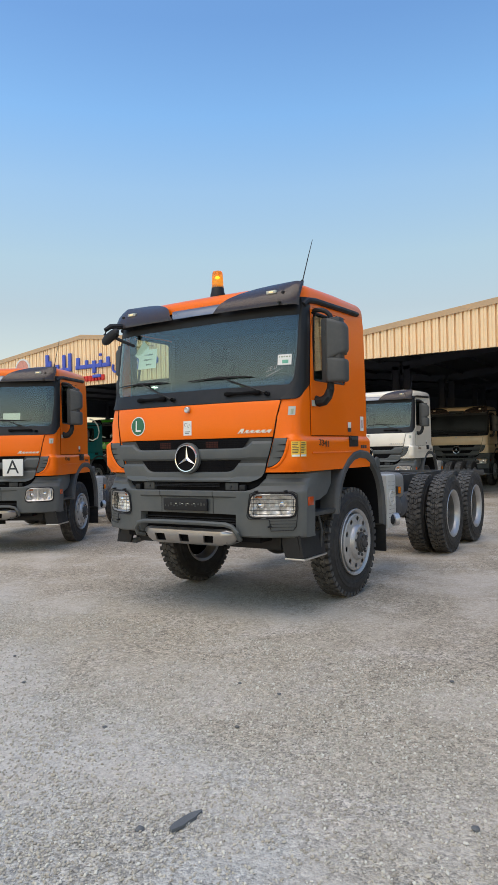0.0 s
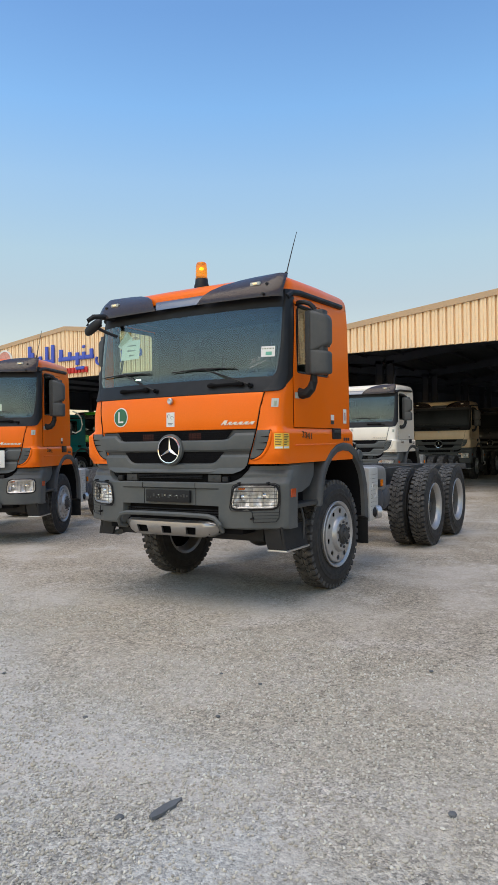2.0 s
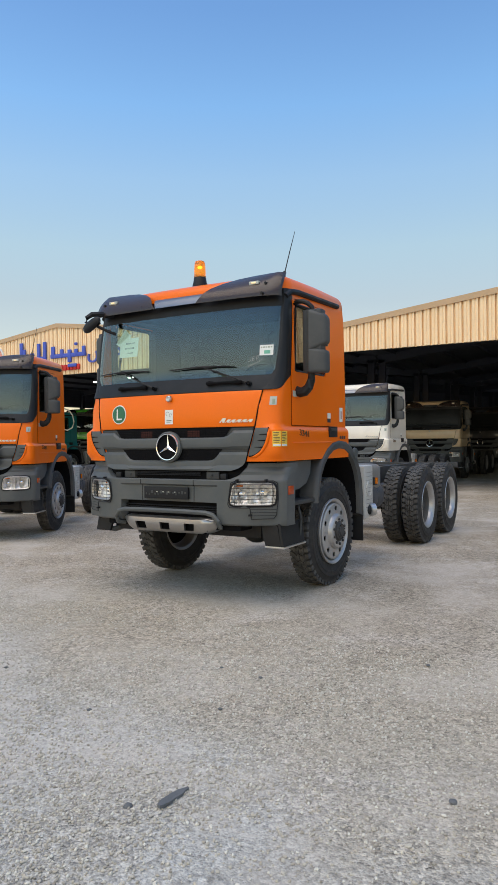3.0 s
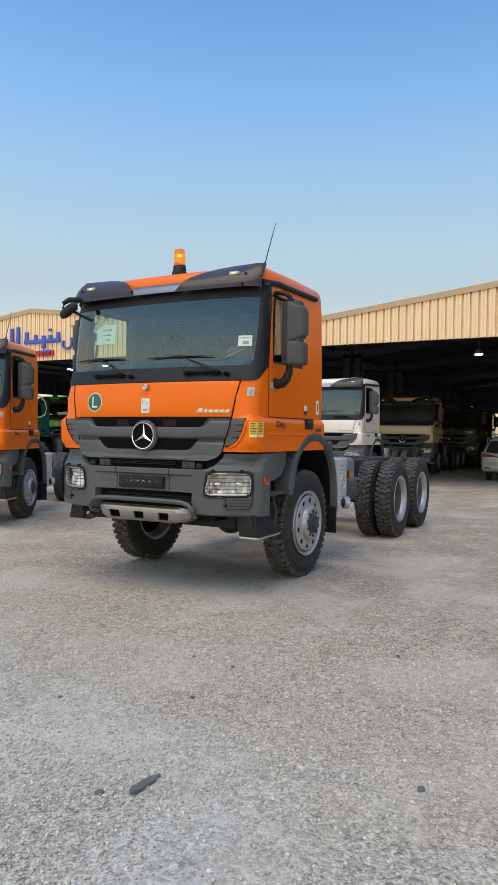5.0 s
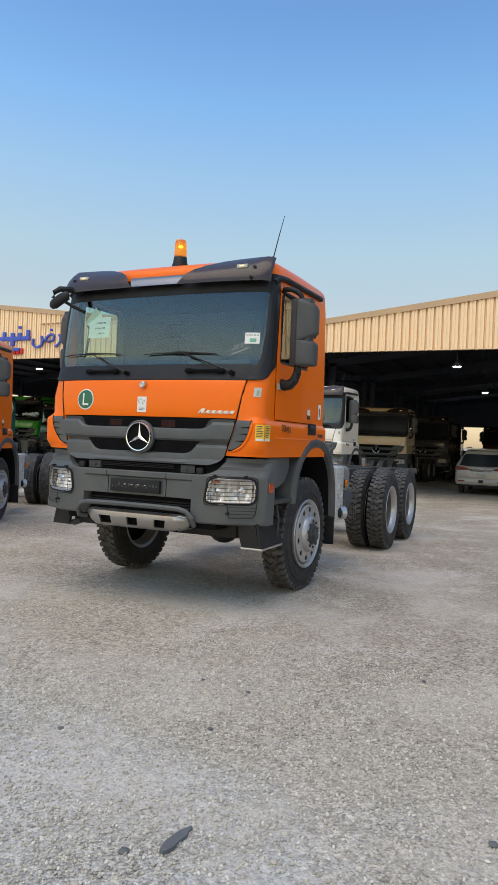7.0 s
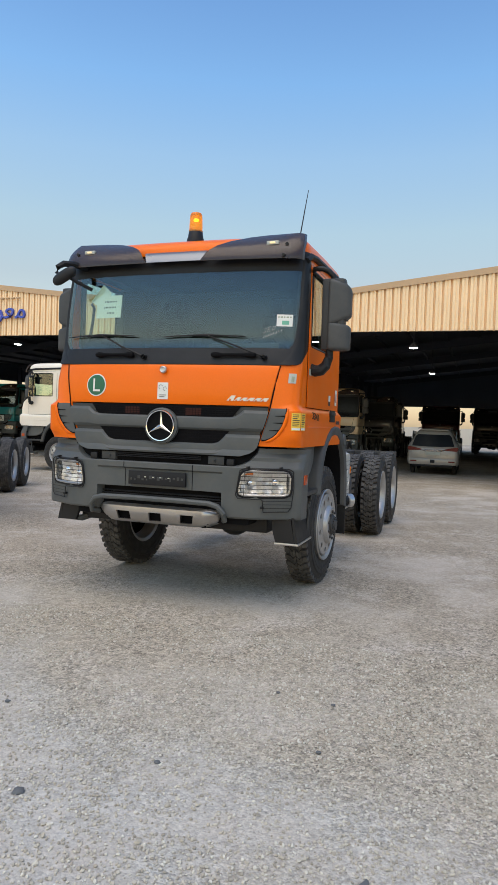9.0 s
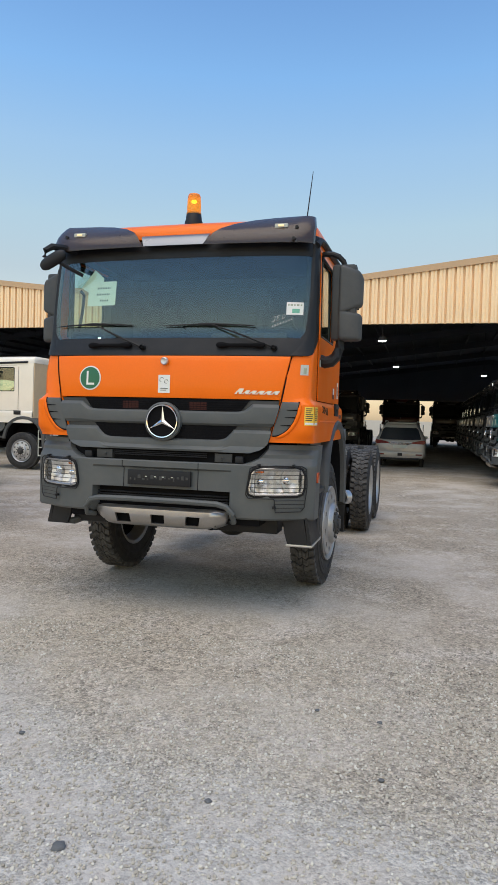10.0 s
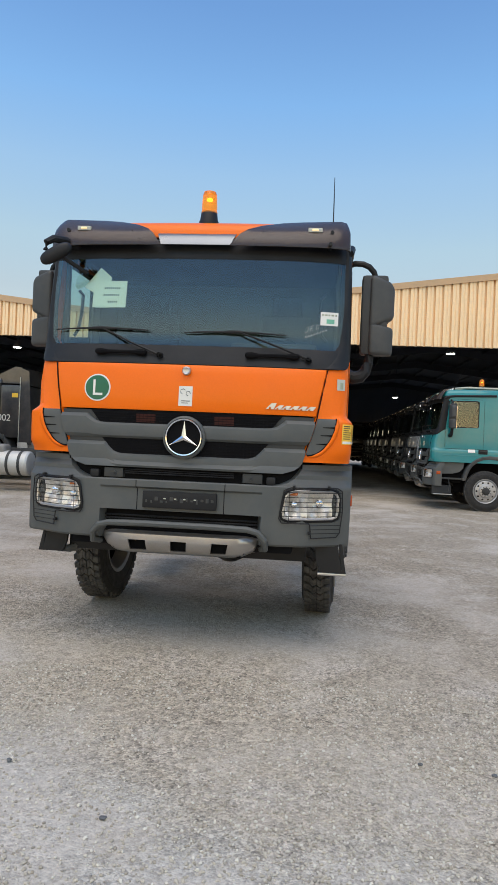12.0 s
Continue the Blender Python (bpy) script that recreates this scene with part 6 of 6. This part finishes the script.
sign_bars("sign_bars", SIGNRED, "small red sign lettering as plain bars", [(-17.95 + 0.2 * k, 4.85, -17.8 + 0.2 * k, 5.1) for k in range(7)])
sign_bars("sign_bars", TRIM, "thin dark line of small sign lettering as plain bars", [(-15.7 + 0.24 * k, 6.05, -15.52 + 0.24 * k, 6.11) for k in range(8)])

# round emblem at the end of the sign
bm = bmesh.new()
r = lathe(bm, [(FACE - 0.04, 0.52), (FACE - 0.1, 0.52), (FACE - 0.1, 0.44)], 32, "y", (-21.92, 0, 5.72))
em = tagged(part("sign_emblem", bm, STICKER), "round red emblem with a white rim on the gable", "sign")
bm = bmesh.new()
r = lathe(bm, [(FACE - 0.05, 0.44), (FACE - 0.09, 0.44)], 32, "y", (-21.92, 0, 5.72))
cap(bm, r[-1])
part("emblem_face", bm, EMBLEM, em)

# ---- trucks ----
build_truck("chassis_truck", ORANGE, "bright orange forward-control truck chassis with grey bumper and lit beacon", Matrix(), beacon=True, papers=True, stickers=True, steer=-2.5)
second = build_truck("chassis_truck", ORANGE, "orange truck chassis with a lettered plate on its grille", pose(-5.76, 1.77, 0, 0, 0, 26.8), lift=-0.145, wheel=0.925, lugs=False, guards=False, plate_letter="A", axles=(4.85, 6.25), rear_end=7.1, marks=True)
build_truck("chassis_truck", WHITE, "white truck with grey grille parked before the shed", pose(-3.0, 12.3, 0), lift=-0.1, wheel=0.92, lugs=False, guards=False, marks=True)
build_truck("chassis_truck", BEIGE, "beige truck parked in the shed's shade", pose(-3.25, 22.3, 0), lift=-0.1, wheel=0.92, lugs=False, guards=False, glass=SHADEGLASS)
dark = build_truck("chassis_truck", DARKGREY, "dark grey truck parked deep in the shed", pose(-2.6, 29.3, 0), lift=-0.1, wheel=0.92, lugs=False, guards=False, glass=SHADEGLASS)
copy_thing(dark, pose(-3.1, 37.6, 0))
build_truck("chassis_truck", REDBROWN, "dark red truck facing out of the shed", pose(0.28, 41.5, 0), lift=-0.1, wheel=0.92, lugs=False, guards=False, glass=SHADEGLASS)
copy_thing(dark, pose(3.6, 44.0, 0))
teal = build_truck("chassis_truck", TEAL, "teal truck at the head of a parked row", pose(3.85, 14.3, 0, 0, 0, -90), lift=-0.2, wheel=0.86, lugs=False, guards=False, beacon=True, beacon_at=(0.85, 1.35), group="trucks in the row")
bm = bmesh.new()
tube(bm, [(-0.1, 0.55, 3.42), (0.55, 0.9, 3.45), (1.0, 1.05, 3.43)], [0.035, 0.022, 0.03], 8)
tube(bm, [(0.55, 0.9, 3.45), (0.55, 0.9, 3.2)], 0.015, 6)
o = part("roof_horn", bm, SATIN, teal, "long bright roof horn")
o.location.z = -0.2
bm = bmesh.new()
tube(bm, [(1.0, 1.9, 3.42), (1.0, 0.9, 3.42), (0.8, 0.6, 3.4)], 0.025, 8)
o = part("light_bar", bm, STICKER_GREY, teal, "pale tube of a roof light bar")
o.location.z = -0.2
bm = bmesh.new()
side_sheet(bm, 0.98, 1.72, 1.16, 1.8, 0.02)
o = part("door_sticker", bm, STICKER, teal)
o.location.z = -0.2
grey = build_truck("chassis_truck", SILVERGREY, "silver grey truck in the parked row", pose(3.95, 17.5, 0, 0, 0, -90), lift=-0.2, wheel=0.86, lugs=False, guards=False, group="trucks in the row")
rowdark = build_truck("chassis_truck", DARKGREY, "dark truck in the parked row", pose(3.95, 20.7, 0, 0, 0, -90), lift=-0.2, wheel=0.86, lugs=False, guards=False, group="trucks in the row")
for k in range(7):
    copy_thing((grey, rowdark)[k % 2], pose(4.0, 23.9 + 3.2 * k, 0, 0, 0, -90))
side_white = build_truck("tractor_truck", WHITE, "white tractor truck parked sideways before the shed", pose(-10.75, 13.15, 0, 0, 0, -90), lift=-0.1, wheel=0.88, lugs=False, guards=False, axles=(4.95,), rear_end=5.9)
# warm light on the white cab's back wall is put in as beige colour
for o in side_white.children:
    if o.name.startswith("cab_back"):
        o.data.materials[0] = BEIGE
# a sheet of paper on the second truck's dashboard
bm = bmesh.new()
quad_on(bm, 0.3, 2.42, 0.62, 2.54, -0.06, 3)
o = part("sheet_of_paper", bm, STICKER, second, "white sheet lying behind the windscreen")
o.location.z = -0.145
# details of its chassis: banded tank and a ladder rack
bm = bmesh.new()
r = lathe(bm, [(3.05, 0.05), (3.06, 0.3), (3.1, 0.33), (4.1, 0.33), (4.14, 0.3), (4.15, 0.05)], 24, "y", (0.95, 0, 0.72))
cap(bm, r[0], True)
cap(bm, r[-1])
tank = part("banded_tank", bm, WHITEBOX, side_white, "white tank with dark straps")
for y in (3.28, 3.6, 3.92):
    bm = bmesh.new()
    lathe(bm, [(y - 0.04, 0.335), (y + 0.04, 0.335)], 24, "y", (0.95, 0, 0.72))
    part("strap", bm, CHASSIS, tank)
bm = bmesh.new()
for p, q in (((1.22, 2.05, 0.4), (1.22, 2.05, 1.15)), ((1.22, 2.45, 0.4), (1.22, 2.45, 1.15)), ((1.22, 2.05, 1.15), (1.22, 2.45, 1.15)), ((1.22, 2.05, 0.42), (1.22, 2.45, 0.42)), ((1.22, 2.05, 0.66), (1.22, 2.45, 0.66)), ((1.22, 2.05, 0.9), (1.22, 2.45, 0.9))):
    tube(bm, [p, q], 0.018, 6)
part("ladder_rack", bm, STICKER_GREY, side_white)
bm = bmesh.new()
prism(bm, rrect(-0.75, 2.25, 0.1, 2.72, 0.08), 1.88, 1.89)
part("back_window", bm, DARKGLASS, side_white)
dark_tractor = build_truck("tractor_truck", DARKGREY, "dark sleeper tractor with a fleet number on its side", pose(-11.15, 16.9, 0, 0, 0, -90), lift=-0.1, wheel=0.88, lugs=False, guards=False, axles=(4.1,), rear_end=5.6)
bm = bmesh.new()
box(bm, (0, 2.2, 2.2), (2.4, 0.66, 1.7), 0.06)
part("sleeper_box", bm, DARKGREY, dark_tractor)
bm = bmesh.new()
prism(bm, [(1.2, 3.1), (2.5, 3.1), (2.5, 3.62), (2.3, 3.65)], -1.1, 1.1, "x")
part("roof_deflector", bm, DARKGREY, dark_tractor)
for sd in (-1, 1):
    bm = bmesh.new()
    prism(bm, [(2.53, 1.15), (2.95, 1.15), (2.9, 2.2), (2.8, 3.5), (2.53, 3.6)], sd * 1.16, sd * 1.2, "x")
    part("side_deflector", bm, DARKGREY, dark_tractor)
bm = bmesh.new()
tube(bm, [(1.22, 2.53, 1.2), (1.22, 2.53, 3.3)], 0.012, 6)
part("edge_strip", bm, STICKER_GREY, dark_tractor)
text("002", 0.3, STICKER, dark_tractor, pose(1.206, 2.02, 1.98, 90, 0, 90), "number", 0.002)
bm = bmesh.new()
box(bm, (1.205, 2.36, 2.72), (0.006, 0.2, 0.14))
part("small_notice", bm, YELLOW, dark_tractor)
build_truck("chassis_truck", GREEN, "green truck parked under the shed roof", pose(-23.75, 23.2, 0) @ Matrix.Scale(1.12, 4), lift=-0.1, wheel=0.92, lugs=False, guards=False)
teal2 = build_truck("chassis_truck", TEAL, "teal truck with a lettered plate inside the shed", pose(-20.82, 23.0, 0), lift=-0.1, wheel=0.92, lugs=False, guards=False, plate_letter="A")
behind = copy_thing(teal2, pose(-22.45, 18.6, 0))
bm = bmesh.new()
tube(bm, [(2.6, -0.4, 3.34), (2.9, -0.4, 3.25), (3.14, -0.4, 3.0), (3.22, -0.4, 2.68), (3.1, -0.4, 2.41), (2.78, -0.4, 2.29), (2.55, -0.4, 2.35)], 0.03, 8)
part("air_hose", bm, STICKER_GREY, behind, "pale looped air hose")
copy_thing(dark, pose(-14.6, 24.5, 0))
copy_thing(dark, pose(-11.4, 25.5, 0))
copy_thing(dark, pose(-26.8, 24.0, 0))


# ---- white estate car in the shed ----
def build_suv(place):
    root = tagged(new("sport_utility_car"), "white sport utility car with its tail towards the yard", "car")
    root.matrix_world = place
    bm = bmesh.new()
    # rounded cross sections from tail to nose
    secs = [(-0.03, 0.86, 0.5, 0.98, 0.99, 0.8), (0.0, 0.93, 0.43, 1.02, 1.04, 0.86), (0.08, 0.97, 0.36, 1.1, 1.13, 0.88), (0.3, 0.985, 0.32, 1.1, 1.58, 0.69), (0.42, 0.985, 0.31, 1.1, 1.69, 0.66), (0.6, 0.985, 0.3, 1.1, 1.75, 0.64), (1.6, 0.985, 0.3, 1.08, 1.79, 0.65), (2.6, 0.97, 0.3, 1.06, 1.74, 0.64), (3.4, 0.96, 0.3, 1.05, 1.1, 0.85), (4.5, 0.93, 0.32, 0.95, 0.98, 0.82), (4.8, 0.8, 0.42, 0.8, 0.82, 0.7)]
    rings = []
    for y, w, z0, zb, zt, wt in secs:
        pts = [(-w * 0.92, z0), (-w, z0 + 0.12), (-w, (z0 + zb) / 2), (-w * 0.985, zb), (-wt, zt - 0.06), (-wt * 0.85, zt), (0, zt + 0.02), (wt * 0.85, zt), (wt, zt - 0.06), (w * 0.985, zb), (w, (z0 + zb) / 2), (w, z0 + 0.12), (w * 0.92, z0)]
        rings.append([bm.verts.new((x, y, z)) for x, z in pts])
    for A, B in zip(rings, rings[1:]):
        for k in range(len(A) - 1):
            bm.faces.new((A[k], A[k + 1], B[k + 1], B[k]))
    cap(bm, rings[0])
    cap(bm, rings[-1], True)
    part("body", bm, SUVWHITE, root, angle=40)
    bm = bmesh.new()
    prism(bm, [(-0.8, 1.12), (-0.4, 1.09), (0.4, 1.09), (0.8, 1.12), (0.68, 1.52), (0.6, 1.6), (-0.6, 1.6), (-0.68, 1.52)], 0, 0.012)
    o = part("rear_window", bm, SHADEGLASS, root)
    o.matrix_local = pose(0, -0.42, 0, 0, 0, 0) @ Matrix.Translation((0, 0.45, 1.14)) @ Matrix.Rotation(radians(-22), 4, "X") @ Matrix.Translation((0, 0, -1.14))
    for sd in (-1, 1):
        bm = bmesh.new()
        prism(bm, [(sd * 0.42, 0.95), (sd * 0.9, 0.93), (sd * 0.97, 1.0), (sd * 0.93, 1.09), (sd * 0.7, 1.06), (sd * 0.44, 1.0)], -0.035, 0.16)
        part("tail_lamp", bm, TAILRED, root)
        bm = bmesh.new()
        box(bm, (sd * 0.95, 2.6, 1.15), (0.16, 0.12, 0.14), 0.04)
        part("door_mirror", bm, SUVWHITE, root)
        bm = bmesh.new()
        prism(bm, [(0.6, 1.12), (3.0, 1.1), (2.5, 1.66), (0.7, 1.7)], sd * 0.83, sd * 0.86, "x")
        part("side_window", bm, DARKGLASS, root)
        for y in (1.0, 3.9):
            w = new("wheel", RIM_REAR)
            w.parent, w.location, w.scale = root, (sd * 0.82, y, 0.38), (0.62, 0.62, 0.62)
            w.rotation_euler = (0, 0, 0 if sd > 0 else math.pi)
            o = new("tyre", TYRE_ROAD)
            o.parent = w
    bm = bmesh.new()
    prism(bm, [(-0.46, 0.985), (0.46, 0.985), (0.4, 0.93), (0.3, 0.905), (-0.3, 0.905), (-0.4, 0.93)], -0.06, 0.0)
    part("chrome_strip", bm, CHROME, root)
    bm = bmesh.new()
    box(bm, (0, -0.02, 0.83), (0.56, 0.03, 0.13), 0.01)
    part("plate_recess", bm, STICKER_GREY, root)
    bm = bmesh.new()
    box(bm, (0, 0.02, 0.5), (1.8, 0.18, 0.24), 0.06)
    bump = part("rear_bumper", bm, SUVWHITE, root)
    bm = bmesh.new()
    box(bm, (0, -0.06, 0.52), (0.18, 0.05, 0.12), 0.02)
    part("tow_cover", bm, BLACK, bump)
    bm = bmesh.new()
    box(bm, (0, 0.1, 0.36), (1.5, 0.3, 0.1), 0.03)
    part("diffuser", bm, BLACK, bump)
    bm = bmesh.new()
    box(bm, (0, 0.42, 1.74), (1.1, 0.22, 0.035), 0.012)
    part("roof_spoiler", bm, SUVWHITE, root)
    for sd in (-1, 1):
        bm = bmesh.new()
        tube(bm, [(sd * 0.62, 0.7, 1.77), (sd * 0.63, 0.85, 1.83), (sd * 0.63, 2.2, 1.83), (sd * 0.62, 2.4, 1.77)], 0.018, 6)
        part("roof_rail", bm, SATIN, root)
        bm = bmesh.new()
        box(bm, (sd * 0.72, -0.075, 0.52), (0.24, 0.03, 0.05), 0.01)
        part("reflector", bm, TAILRED, bump)


build_suv(pose(1.15, 20.2, 0) @ Matrix.Scale(0.94, 4))


# ---- loose stones on the yard ----
def build_stones():
    """Rounded crushed stones, thick in patches, one mesh."""
    rng = np.random.default_rng(5)
    g = (1 + 5 ** 0.5) / 2
    base = np.array([(-1, g, 0), (1, g, 0), (-1, -g, 0), (1, -g, 0), (0, -1, g), (0, 1, g), (0, -1, -g), (0, 1, -g), (g, 0, -1), (g, 0, 1), (-g, 0, -1), (-g, 0, 1)]) / 1.9
    tris = np.array(((0, 11, 5), (0, 5, 1), (0, 1, 7), (0, 7, 10), (0, 10, 11), (1, 5, 9), (5, 11, 4), (11, 10, 2), (10, 7, 6), (7, 1, 8), (3, 9, 4), (3, 4, 2), (3, 2, 6), (3, 6, 8), (3, 8, 9), (4, 9, 5), (2, 4, 11), (6, 2, 10), (8, 6, 7), (9, 8, 1)))
    spots = []
    while len(spots) < STONES:
        x, y = rng.uniform(-3.4, 5.6), -4.7 + 4.2 * rng.random() ** 1.2
        d = noise.noise(Vector((x * 0.8, y * 0.8, 7.7))) + 0.55 * noise.noise(Vector((x * 3.1, y * 3.1, 1.3))) + 0.3 * noise.noise(Vector((x * 9, y * 9, 4.1)))
        if d > rng.uniform(-0.7, 0.5):
            spots.append((x, y, 0.012 * noise.noise(Vector((x * 0.45, y * 0.45, 3.1))) - 0.004))
    n = len(spots)
    p = np.array(spots)
    r = 0.0036 + 0.0048 * rng.random(n) ** 1.5 + np.where(rng.random(n) < 0.015, 0.005 * rng.random(n), 0)
    v = base[None] * (1 + rng.uniform(-0.3, 0.3, (n, 12, 3))) * r[:, None, None]
    v = v * np.stack([rng.uniform(0.9, 1.35, n), rng.uniform(0.85, 1.1, n), rng.uniform(0.6, 0.95, n)], 1)[:, None, :]
    a = rng.uniform(0, 6.28, n)
    c, s_ = np.cos(a)[:, None], np.sin(a)[:, None]
    v = np.stack([c * v[..., 0] - s_ * v[..., 1], s_ * v[..., 0] + c * v[..., 1], v[..., 2] + 0.25 * v[..., 0] * s_], 2)
    p[:, 2] += r * 0.45
    v = (v + p[:, None, :]).reshape(-1, 3)
    f = (tris[None] + 12 * np.arange(n)[:, None, None]).reshape(-1, 3)
    me = bpy.data.meshes.new("loose_stones")
    me.from_pydata(v.tolist(), [], f.tolist())
    me.materials.append(LIMESTONE)
    tagged(new("loose_stones", me), "loose pale limestone chips on the yard", "gravel", kind="stuff")


STONES = 62000
build_stones()

# a dark strip of scrap and a few dark lumps lying on the gravel
bm = bmesh.new()
out = [(-0.125, -0.02), (-0.115, 0.012), (-0.06, 0.03), (0.02, 0.034), (0.08, 0.03), (0.12, 0.012), (0.145, 0.004), (0.13, -0.014), (0.09, -0.018), (0.06, -0.03), (0.0, -0.028), (-0.06, -0.036)]
prism(bm, out, 0.0, 0.014, "z")
scrap = tagged(part("rubber_scrap", bm, SLATE), "flat grey strip of scrap lying on the gravel", "scrap")
scrap.matrix_world = pose(2.37, -3.195, 0.004, 0, 3, 86) @ Matrix.Diagonal((0.82, 0.72, 1.0, 1.0))
for x, y, r in ((2.23, -3.34, 0.022), (0.86, -3.06, 0.028), (3.5, -2.6, 0.02), (1.95, -1.6, 0.014), (1.6, -1.55, 0.013), (2.9, -0.8, 0.014), (0.2, -2.3, 0.016), (-0.4, -1.9, 0.014), (1.3, -2.6, 0.016), (2.0, -2.2, 0.014)):
    bm = bmesh.new()
    bmesh.ops.create_icosphere(bm, subdivisions=2, radius=r)
    for v in bm.verts:
        v.co *= 1 + 0.35 * noise.noise(v.co * 60 + Vector((x, y, 0)))
        v.co.z *= 0.5
    o = tagged(part("dark_stone", bm, SLATE), "small dark stone lying on the pale gravel", "stone", "dark stones on the yard")
    o.location = (x, y, r * 0.25)
